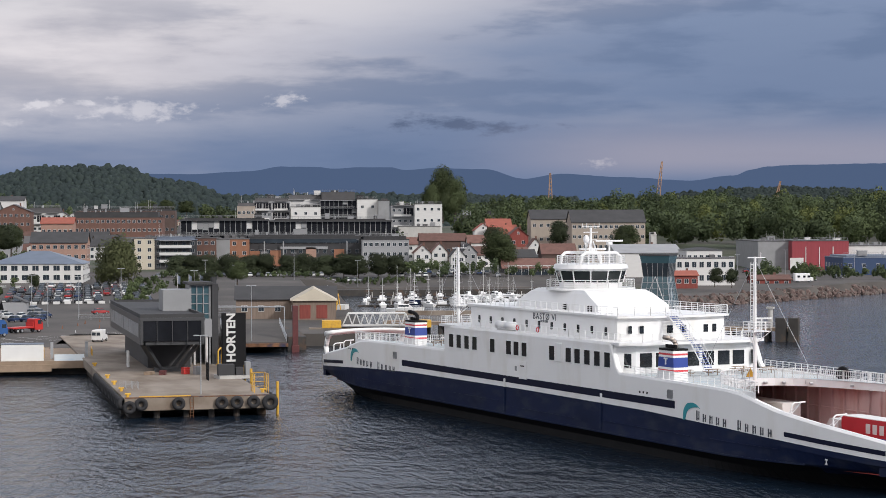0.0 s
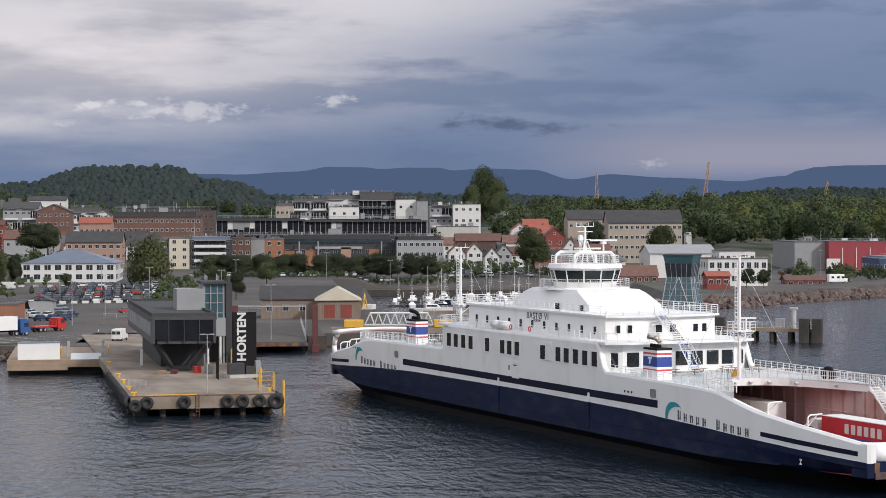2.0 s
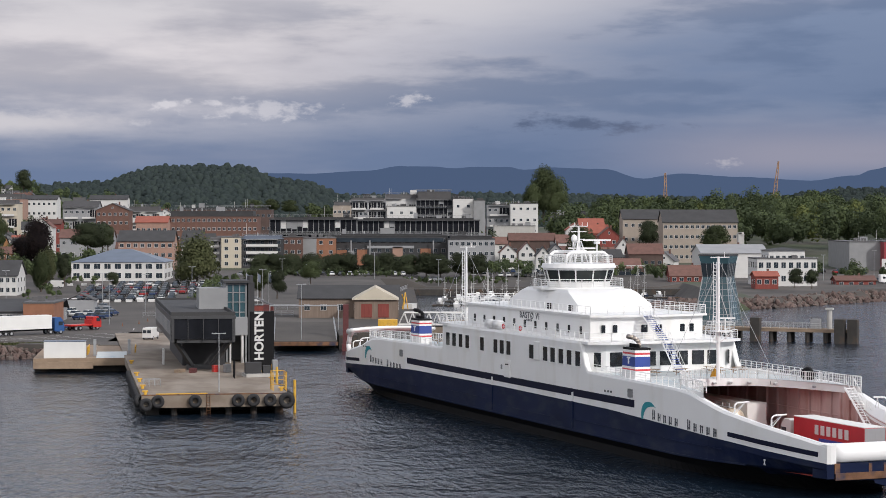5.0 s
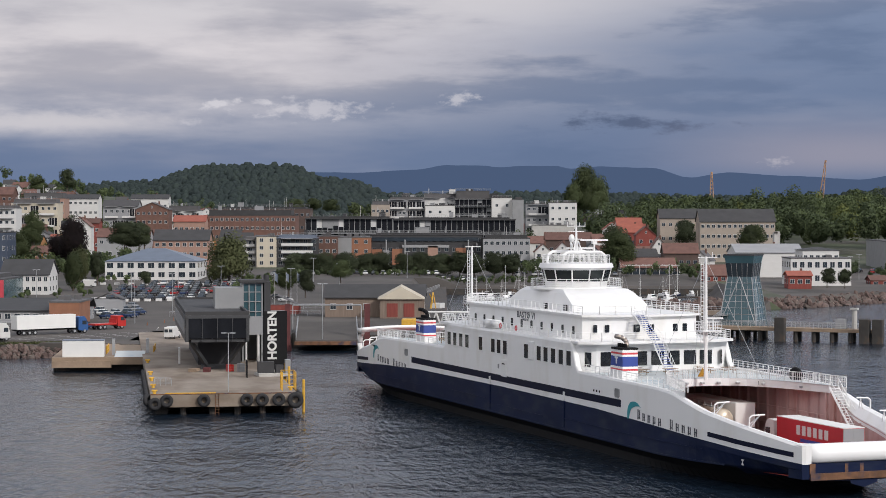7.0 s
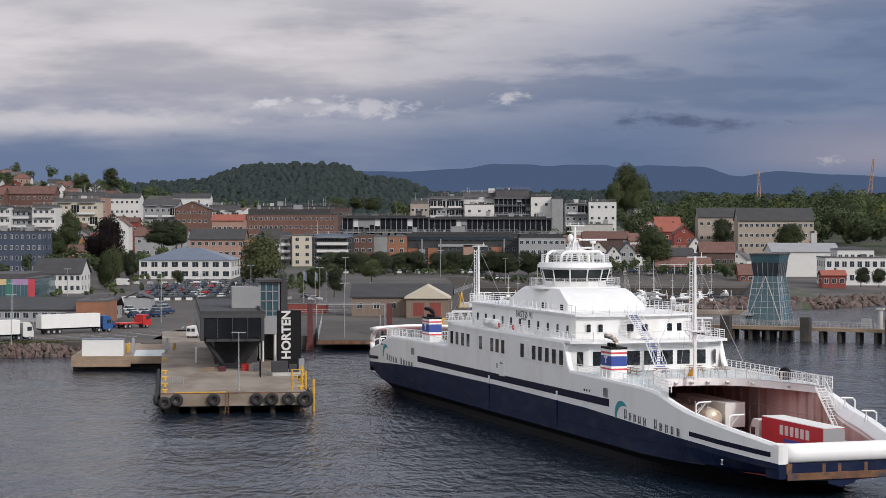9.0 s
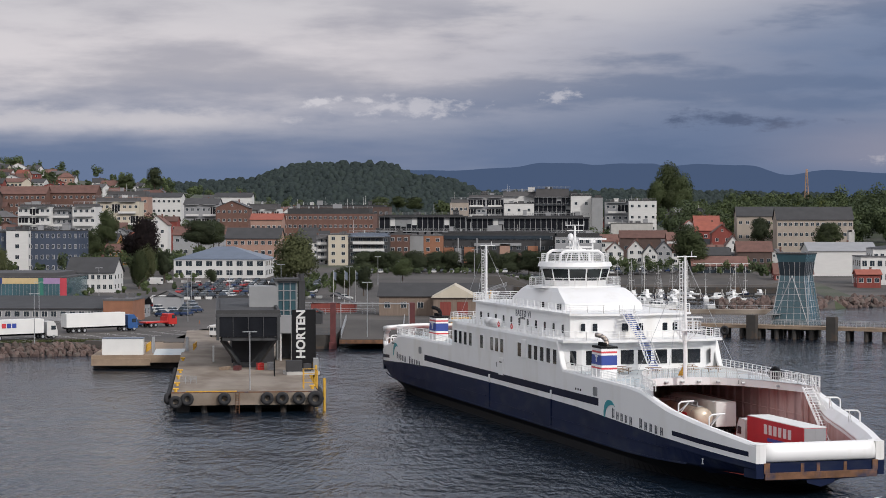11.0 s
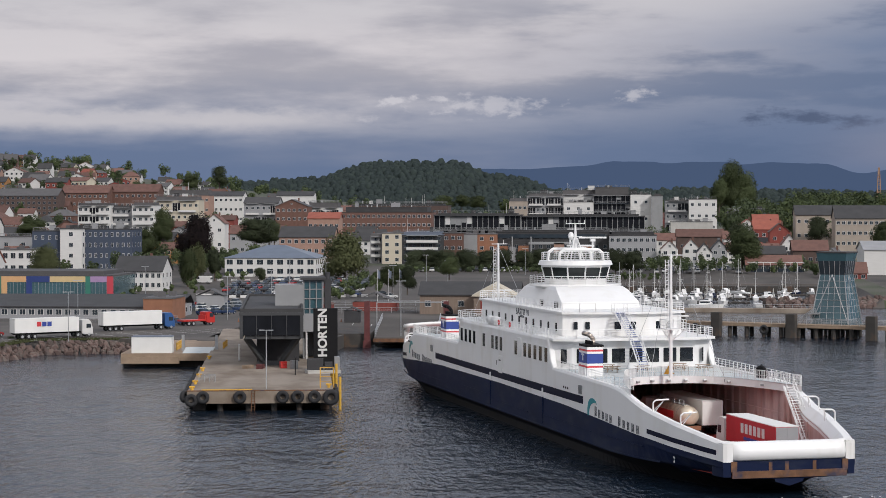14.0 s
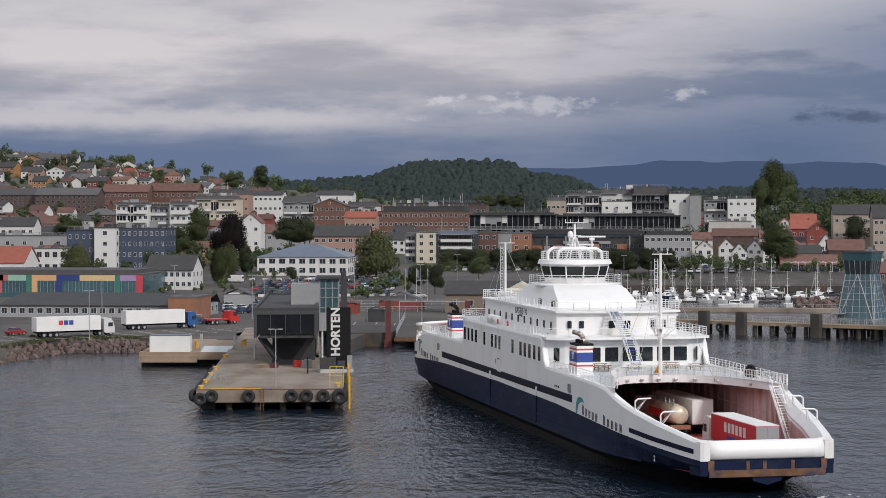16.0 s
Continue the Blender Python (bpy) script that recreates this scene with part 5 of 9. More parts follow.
    part("bay_column", bm, M["wall_white"], t, "pale round columns")
    bm = bmesh.new()
    box(bm, 21.5, 22.6, 62, 66, 2.8, 16.2)
    tube(bm, (22.0, 63.5, 16.2), (22.0, 63.5, 17.3), 0.5, 10)
    part("flue_block", bm, M["wall_dark"], t, "black flue block")
    bm = bmesh.new()
    obox(bm, pose(7.2, 58, 4.2, 0, 0, 0), 0.3, 2.0, 2.6)
    part("white_panel", bm, M["wall_white"], t, "white leaning panel")


build_terminal()


def build_sign():
    s = group_at("pier_sign", PIER @ pose(19.4, 33.2, 2.8, 0, 0, 8))
    tagged(s, "tall black sign board with white vertical town name", "sign")
    bm = bmesh.new()
    box(bm, 0, 3.7, 0, 0.7, 0.8, 9.85, 0, 0.03)
    for x in (0.4, 3.0):
        box(bm, x, x + 0.3, 0.2, 0.5, 0, 0.9)
    part("board", bm, M["black"], s, "matt black board")
    text_mesh("HORTEN", 1.9, M["wall_white"], "lettering", s, pose(1.95, -0.03, 2.3, 90, 0, 0) @ pose(0, 0, 0, 0, 0, 90), 0.02, 0.985)
    bm = bmesh.new()
    box(bm, -1.5, 3.6, -3.6, -0.2, 0, 0.5)
    part("plinth", bm, M["concrete_pale"], s, "pale concrete plinth")
    c = group_at("equipment_cabinet", PIER @ pose(18.3, 30.2, 3.3))
    tagged(c, "dark grey equipment cabinets on a concrete plinth", "cabinet")
    for x, w, h in ((0, 2.5, 1.7), (2.7, 1.2, 1.2), (4.2, 0.8, 2.0)):
        bm = bmesh.new()
        box(bm, x, x + w, 0, 1.6, 0, h, 0, 0.04)
        part("housing", bm, M["wall_dark"] if x < 4 else M["midgrey"], c)
    bm = bmesh.new()
    fence(bm, [(-1.8, 0, -0.5), (-1.8, -2.6, -0.5)], 2.6, 0.6, 0.07, 6, 0.05)
    part("screen", bm, M["black"], c, "black slatted screen")


build_sign()


def lamp_post(x, y, z, h, arm=1.4, rot=0.0, label="tall galvanised street lamp on the quay"):
    s = group_at("street_lamp", pose(x, y, z, 0, 0, rot))
    tagged(s, label, "lamp", "street lamps of the quay")
    bm = bmesh.new()
    tube(bm, (0, 0, 0), (0, 0, h), 0.1, 6, 0.06)
    tube(bm, (-arm / 2, 0, h), (arm / 2, 0, h), 0.05, 4)
    part("pole", bm, M["silver"], s)
    for d in (-1, 1):
        bm = bmesh.new()
        box(bm, d * arm / 2 - 0.35, d * arm / 2 + 0.35, -0.14, 0.14, h - 0.06, h + 0.08)
        part("lamp_head", bm, M["silver"], s)


p = PIER @ Vector((12.4, 4.2, 2.8))
lamp_post(p.x, p.y, 2.8, 8.2, 1.3)


# ---- floating box barge by the small ramp ----
def build_side_ramp():
    r = group_at("side_ramp", pose(-67.5, 361, 0, 0, 0, 6))
    tagged(r, "old timber-decked loading ramp with rusty edge", "ramp", kind="structure")
    bm = bmesh.new()
    box(bm, -0.8, 17.5, 0, 46, 1.2, 2.5)
    box(bm, -0.8, 9.5, -0.3, 0.1, 0.7, 1.9)
    part("ramp_deck", bm, M["deckwood"], r, "weathered brown timber deck")
    bm = bmesh.new()
    box(bm, -0.7, 17.4, 2.2, 46, -3, 1.3)
    part("ramp_base", bm, M["concrete_dark"], r, "dark wet base")
    bm = bmesh.new()
    obox(bm, pose(12.6, 3.5, 2.75, 6), 5.2, 6.5, 0.2)
    part("hinged_flap", bm, M["deckgrey"], r, "pale hinged flap")
    for x in (9.6, 15.6):
        bm = bmesh.new()
        box(bm, x - 0.25, x + 0.25, 5.5, 6.1, 2.5, 5.4)
        part("gate_post", bm, M["silver"], r, "grey steel gate post")
    for x in (8.2, 16.6):
        bm = bmesh.new()
        fence(bm, [(x, 8, 2.5), (x, 16, 2.5)], 1.4, 2, 0.09, 2)
        part("yellow_barrier", bm, M["yellow"], r, "yellow steel barrier")
    c = group_at("storage_container", pose(-66.6, 361.8, 2.5, 0, 0, 6))
    tagged(c, "long white storage container on the ramp edge", "container")
    bm = bmesh.new()
    box(bm, 0, 7.2, 0, 2.9, 0, 2.85, 0, 0.04)
    part("body", bm, M["trailer"], c)
    bm = bmesh.new()
    box(bm, -0.04, 7.24, -0.05, 2.95, 2.85, 2.98)
    part("roof", bm, M["roofmetal"], c, "blue-grey roof sheet")


build_side_ramp()


# ---- linkspan with maroon guide towers ----
def build_linkspan():
    l = group_at("linkspan", pose(-29.5, 414, 0, 0, 0, 3))
    tagged(l, "steel ferry linkspan lowered beside maroon guide posts", "ramp", kind="structure")
    bm = bmesh.new()
    loft(bm, [[(0, 0, 1.6), (0, 0, 2.2), (0, 26, 4.6), (0, 26, 3.2)], [(12.6, 0, 1.6), (12.6, 0, 2.2), (12.6, 26, 4.6), (12.6, 26, 3.2)]], 0, True, True)
    bmesh.ops.recalc_face_normals(bm, faces=bm.faces)
    part("bridge_plate", bm, M["asphalt"], l, "dark grey ramp plate")
    bm = bmesh.new()
    box(bm, -0.2, 12.8, -0.5, 0.1, 1.3, 2.0)
    part("front_lip", bm, M["rust"], l, "rusty front lip")
    for x in (0.1, 12.5):
        bm = bmesh.new()
        fence(bm, [(x, 1, 2.3), (x, 25, 4.5)], 1.3, 3, 0.07, 3)
        part("side_rail", bm, M["silver"], l)
    for x in (-1.6, 14.4):
        bm = bmesh.new()
        box(bm, x - 0.55, x + 0.55, 2, 3.3, -3, 9.4)
        box(bm, x - 0.75, x + 0.75, 1.8, 3.5, -3, 1.4)
        part("guide_post", bm, M["maroon"], l, "maroon steel guide post")
    bm = bmesh.new()
    tube(bm, (-1, 24, 8.2), (13.5, 24, 8.2), 0.14, 6)
    tube(bm, (-1, 24, 3), (-1, 24, 8.2), 0.12)
    tube(bm, (13.5, 24, 3), (13.5, 24, 8.2), 0.12)
    part("height_gauge", bm, M["silver"], l, "pale overhead bar")
    bm = bmesh.new()
    box(bm, -14, -1, 3, 30, -3, 2.8)
    box(bm, 13.2, 17, 8, 60, -3, 2.8)
    part("abutment", bm, M["concrete_dark"], l, "dark stained abutment")


build_linkspan()


# ---- second berth: yellow and white truss gangway ----
def build_truss():
    g = group_at("truss_gangway", pose(-4.5, 452, 2.6, 0, 0, -2))
    tagged(g, "white steel truss gangway with yellow end frames", "gangway")
    for y in (0, 3.2):
        bm = bmesh.new()
        L, H, n = 15.0, 2.6, 7
        tube(bm, (0, y, 0.8), (L, y, 0.8), 0.14, 4)
        tube(bm, (1.2, y, 0.8 + H), (L - 1.2, y, 0.8 + H), 0.14, 4)
        for k in range(n):
            a, b = 1.2 + (L - 2.4) * k / n, 1.2 + (L - 2.4) * (k + 1) / n
            tube(bm, (a, y, 0.8 + H), ((a + b) / 2, y, 0.8), 0.1, 4)
            tube(bm, ((a + b) / 2, y, 0.8), (b, y, 0.8 + H), 0.1, 4)
        tube(bm, (0, y, 0.8), (1.2, y, 0.8 + H), 0.12, 4)
        tube(bm, (L, y, 0.8), (L - 1.2, y, 0.8 + H), 0.12, 4)
        part("truss", bm, M["wall_white"], g, "white lattice truss")
    bm = bmesh.new()
    box(bm, -0.5, 15.5, 0, 3.2, 0.5, 0.75)
    part("walkway", bm, M["midgrey"], g)
    for x in (-4.5, 15.2):
        bm = bmesh.new()
        box(bm, x, x + 4.2, -0.4, 3.6, 0.3, 1.9, 0, 0.1)
        part("end_frame", bm, M["yellow"], g, "yellow steel end frame")
    q = group_at("berth_quay", pose(-12, 449, 0, 0, 0, -2))
    tagged(q, "dark concrete berth quay with pale caps", "quay", kind="structure")
    bm = bmesh.new()
    box(bm, 0, 24, 3, 7, 1.6, 2.9)
    for k in range(5):
        tube(bm, (1 + 4.8 * k, 4, -3), (1 + 4.8 * k, 4, 1.7), 0.4, 8)
    part("quay_deck", bm, M["concrete"], q)
    bm = bmesh.new()
    fence(bm, [(18, 3.2, 2.9), (23.5, 3.2, 2.9)], 1.1, 2, 0.05, 3)
    part("quay_rail", bm, M["silver"], q, "galvanised guard rail")


build_truss()


# ---- the long jetty and the glazed tower ----
def build_jetty():
    j = group_at("jetty", pose(5.8, 479.8, 0, 0, 0, -26))
    tagged(j, "long concrete jetty on piles with timber edge", "jetty", kind="structure")
    bm = bmesh.new()
    box(bm, 0, 96, 0, 4.5, 2.2, 2.9)
    part("jetty_deck", bm, M["deckwood"], j, "tan timber-edged jetty deck")
    bm = bmesh.new()
    fence(bm, [(0, 0.3, 2.9), (94, 0.3, 2.9)], 1.15, 2.0, 0.05, 3)
    part("jetty_rail", bm, M["silver"], j, "galvanised jetty rail")
    bm = bmesh.new()
    fence(bm, [(0, 4.2, 2.9), (94, 4.2, 2.9)], 1.15, 2.0, 0.05, 3)
    part("jetty_rail", bm, M["silver"], j, "galvanised jetty rail")
    bm = bmesh.new()
    tube(bm, (0, 0, -3), (0, 0, 2.2), 0.5, 10)
    pile = part("jetty_pile", bm, M["concrete_dark"], j, "dark wet jetty pile")
    first = True
    for k in range(24):
        for y in (0.8, 3.6):
            m = pose(2 + 4 * k, y, 0)
            if first:
                pile.matrix_basis, first = m, False
            else:
                again("jetty_pile", pile, m, j)
    bm = bmesh.new()
    box(bm, -1.1, 1.1, -1.6, 0, -3, 5.2, 0, 0.1)
    d = part("fender_block", bm, M["concrete_dark"], j, "dark upright fender block")
    d.matrix_basis = pose(30.5, 0, 0)
    for x in (39.5, 57, 75, 93.5, 96.3):
        again("fender_block", d, pose(x, 0, 0), j)
    bm = bmesh.new()
    torus(bm, pose(0, 0, 0, 90), 0.75, 0.33, 16, 8)
    t = part("jetty_tyre", bm, M["rubber"], j, "black tyre fender", True)
    t.matrix_basis = pose(34.2, -0.4, 1.6)
    again("jetty_tyre", t, pose(50.5, -0.4, 1.6), j)
    bm = bmesh.new()
    tube(bm, (90.5, 2.2, 2.9), (90.5, 2.2, 7.0), 0.55, 10)
    box(bm, 89.7, 91.3, 1.5, 2.9, 7.0, 7.4)
    part("beacon", bm, M["concrete_pale"], j, "pale beacon column")
    bm = bmesh.new()
    box(bm, 86.5, 88.6, 1.4, 3.4, 2.9, 5.0, 0, 0.05)
    part("control_box", bm, M["wall_grey"], j, "pale control box")


build_jetty()


def build_tower():
    t = group_at("glazed_tower", pose(67.0, 460.5, 0, 0, 0, -26))
    tagged(t, "tapering green-glass lookout tower with flared dark top", "tower")
    def sq(h, c=0.0):
        return [(-h, -h + c), (h, -h + c), (h, h + c), (-h, h + c)]
    bm = bmesh.new()
    prism(bm, sq(4.3), 2.6, 13.6, 0, sq(2.75))
    part("glass_shaft", bm, M["greenglass"], t, "green-tinted tapering glass shaft")
    bm = bmesh.new()
    for i in range(4):
        a0, a1 = Vector((*sq(4.33)[i], 2.6)), Vector((*sq(2.78)[i], 13.6))
        b0, b1 = Vector((*sq(4.33)[(i + 1) % 4], 2.6)), Vector((*sq(2.78)[(i + 1) % 4], 13.6))
        tube(bm, a0, a1, 0.13, 4)
        for k in range(1, 8):
            u = k / 8
            tube(bm, a0.lerp(a1, u), b0.lerp(b1, u), 0.05, 4)
        for k in range(1, 5):
            tube(bm, a0.lerp(b0, k / 5), a1.lerp(b1, k / 5), 0.05, 4)
        tube(bm, a0, (a1 + b1) / 2, 0.1, 4)
        tube(bm, b0, (a1 + b1) / 2, 0.1, 4)
    part("shaft_frame", bm, M["silver"], t, "pale steel cross-bracing")
    bm = bmesh.new()
    prism(bm, sq(2.75), 13.6, 16.6, 0, sq(3.1))
    part("lookout_glass", bm, M["glass2"], t, "dark lookout glazing")
    bm = bmesh.new()
    for i in range(4):
        a, b = Vector((*sq(2.79)[i], 13.6)), Vector((*sq(3.14)[i], 16.6))
        c, d = Vector((*sq(2.79)[(i + 1) % 4], 13.6)), Vector((*sq(3.14)[(i + 1) % 4], 16.6))
        for k in range(6):
            tube(bm, a.lerp(c, k / 5), b.lerp(d, k / 5), 0.06, 4)
    part("lookout_frame", bm, M["midgrey"], t)
    bm = bmesh.new()
    prism(bm, sq(3.1), 16.6, 18.3, 0, sq(3.45))
    part("parapet", bm, M["greenglass"], t, "green-grey clad parapet")
    bm = bmesh.new()
    prism(bm, sq(3.55), 18.3, 18.6)
    part("roof", bm, M["roofdark"], t, "dark flat roof")
    bm = bmesh.new()
    fence(bm, [(-6.5, -5.6, 2.9), (-3.2, -5.6, 5.2)], 1.1, 1, 0.06, 3)
    fence(bm, [(-6.5, -4.6, 2.9), (-3.2, -4.6, 5.2)], 1.1, 1, 0.06, 3)
    box(bm, -4.5, -2.2, -5.8, -4.0, 5.0, 5.2)
    part("outer_stair", bm, M["silver"], t, "pale steel outer stair")
    bm = bmesh.new()
    box(bm, -4.9, 4.9, -4.9, 4.9, 1.6, 2.62)
    for qx in (-4, 0, 4):
        for qy in (-4, 4):
            tube(bm, (qx, qy, -3), (qx, qy, 1.7), 0.45, 8)
    part("tower_base", bm, M["concrete_dark"], t, "dark concrete base")


build_tower()


# ---- rock armour ----
def rock_mesh(seed):
    rnd = random.Random(seed)
    bm = bmesh.new()
    bmesh.ops.create_icosphere(bm, subdivisions=1, radius=0.5)
    for v in bm.verts:
        v.co = Vector((v.co.x * 1.3, v.co.y, v.co.z * 0.85)) * rnd.uniform(0.75, 1.2)
    me = bpy.data.meshes.new("rock")
    bm.to_mesh(me)
    bm.free()
    me.materials.append(M["rock"])
    return me


ROCKS = [rock_mesh(k) for k in range(6)]


def rock_bank(name, label, a, b, rows, n, rise, back, seed, big=(1.2, 2.3)):
    """A bank of boulders from a to b: single stones in front, each its own piece."""
    rnd = random.Random(seed)
    bank = tagged(group_at(name, pose(0, 0, 0)), label, "rocks", kind="structure")
    a, b = Vector(a), Vector(b)
    side = Vector((-(b - a).y, (b - a).x, 0)).normalized()
    for i in range(n):
        for r in range(rows):
            u = (i + rnd.uniform(0, 1)) / n
            p = a.lerp(b, u) + side * (back * r / rows + rnd.uniform(-0.5, 0.5))
            o = new("rock", rnd.choice(ROCKS))
            o.parent = bank
            s = rnd.uniform(*big)
            o.matrix_basis = Matrix.LocRotScale((p.x, p.y, -0.2 + rise * (r + 0.3) / rows), Euler((rnd.uniform(0, 6), rnd.uniform(0, 6), rnd.uniform(0, 6))), (s, s, s))
    bm = bmesh.new()
    e = side * (back + 2)
    prism(bm, [(a.x, a.y), (b.x, b.y), (b + e).to_2d()[:], (a + e).to_2d()[:]], -3, -0.3, 0, [(a + side * back).to_2d()[:], (b + side * back).to_2d()[:], (b + e).to_2d()[:], (a + e).to_2d()[:]])
    part("bank_core", bm, M["rock"], bank)


aboard = []


# ---- town buildings ----
def window_mesh(w, h, frame_mat="wall_white"):
    bm = bmesh.new()
    f = 0.09
    box(bm, -w / 2, w / 2, -0.05, 0.03, -h / 2, h / 2, 0)
    box(bm, -w / 2 + f, -0.03, -0.07, 0, -h / 2 + f, h / 2 - f, 1)
    box(bm, 0.03, w / 2 - f, -0.07, 0, -h / 2 + f, h / 2 - f, 1)
    me = bpy.data.meshes.new("window")
    bm.to_mesh(me)
    bm.free()
    me.materials.append(M[frame_mat])
    me.materials.append(M["glass2"])
    return me


WINDOWS = {}


def window_of(w, h, fm="wall_white"):
    k = (round(w, 1), round(h, 1), fm)
    if k not in WINDOWS:
        WINDOWS[k] = window_mesh(max(0.5, k[0]), max(0.6, k[1]), fm)
    return WINDOWS[k]


def roof_gear(b, hw, d, z, seed):
    """Rail, plant housings, vents and thin aerials on a flat roof."""
    rnd = random.Random(seed)
    bm = bmesh.new()
    fence(bm, [(-hw + 0.4, 0.4, z), (hw - 0.4, 0.4, z)], 1.0, 2.4, 0.05, 2)
    part("roof_rail", bm, M["midgrey"], b)
    for _ in range(max(2, int(hw / 2.6))):
        x, y = rnd.uniform(-hw * 0.85, hw * 0.85), rnd.uniform(1.5, d * 0.6)
        bm = bmesh.new()
        q = rnd.random()
        if q < 0.45:
            a, c, g = rnd.uniform(0.6, 2.2), rnd.uniform(0.5, 1.2), rnd.uniform(0.7, 2.2)
            box(bm, x - a, x + a, y - c, y + c, z - 0.1, z + g)
            box(bm, x - a - 0.12, x + a + 0.12, y - c - 0.12, y + c + 0.12, z + g, z + g + 0.15)
            part("plant_housing", bm, M[rnd.choice(("wall_grey", "midgrey", "wall_white", "wall_dark"))], b)
        elif q < 0.75:
            tube(bm, (x, y, z - 0.1), (x, y, z + rnd.uniform(0.8, 1.6)), 0.28, 8)
            part("vent_pipe", bm, M["silver"], b)
        else:
            tube(bm, (x, y, z - 0.1), (x, y, z + rnd.uniform(2.5, 5.0)), 0.08, 5, 0.04)
            part("aerial", bm, M["wall_white"], b)


def glazed_front(b, hw, h, floors, seed):
    """Storeys of dark glass between slab edges, with mullions, drawn blinds and balcony rails."""
    rnd = random.Random(seed)
    fh = h / floors
    for f in range(floors):
        z0 = f * fh
        bm = bmesh.new()
        box(bm, -hw + 0.2, hw - 0.2, -0.12, -0.02, z0 + 0.35, z0 + fh - 0.25)
        part("glazing_band", bm, M["facadeglass"], b)
        bm = bmesh.new()
        box(bm, -hw, hw, -1.5, 0, z0 + fh - 0.22, z0 + fh)
        part("slab_edge", bm, M["wall_grey" if f % 2 else "darkmetal"], b)
        bm = bmesh.new()
        n = max(3, int(hw * 2 / 2.2))
        for k in range(n + 1):
            x = -hw + 0.2 + (2 * hw - 0.4) * k / n
            box(bm, x - 0.12, x + 0.12, -0.3, -0.1, z0 + 0.3, z0 + fh - 0.22)
        part("mullion", bm, M["midgrey"], b)
        for k in range(n):
            if rnd.random() < 0.22:
                x = -hw + 0.2 + (2 * hw - 0.4) * k / n
                bm = bmesh.new()
                box(bm, x + 0.15, x + (2 * hw - 0.4) / n - 0.1, -0.15, -0.1, z0 + fh * rnd.uniform(0.3, 0.6), z0 + fh - 0.3)
                part("blind", bm, M[rnd.choice(("wall_grey", "wall_white", "midgrey"))], b)
        bm = bmesh.new()
        fence(bm, [(-hw, -1.4, z0), (hw, -1.4, z0)], 1.05, 1.9, 0.045, 4)
        part("balcony_rail", bm, M["midgrey"], b)


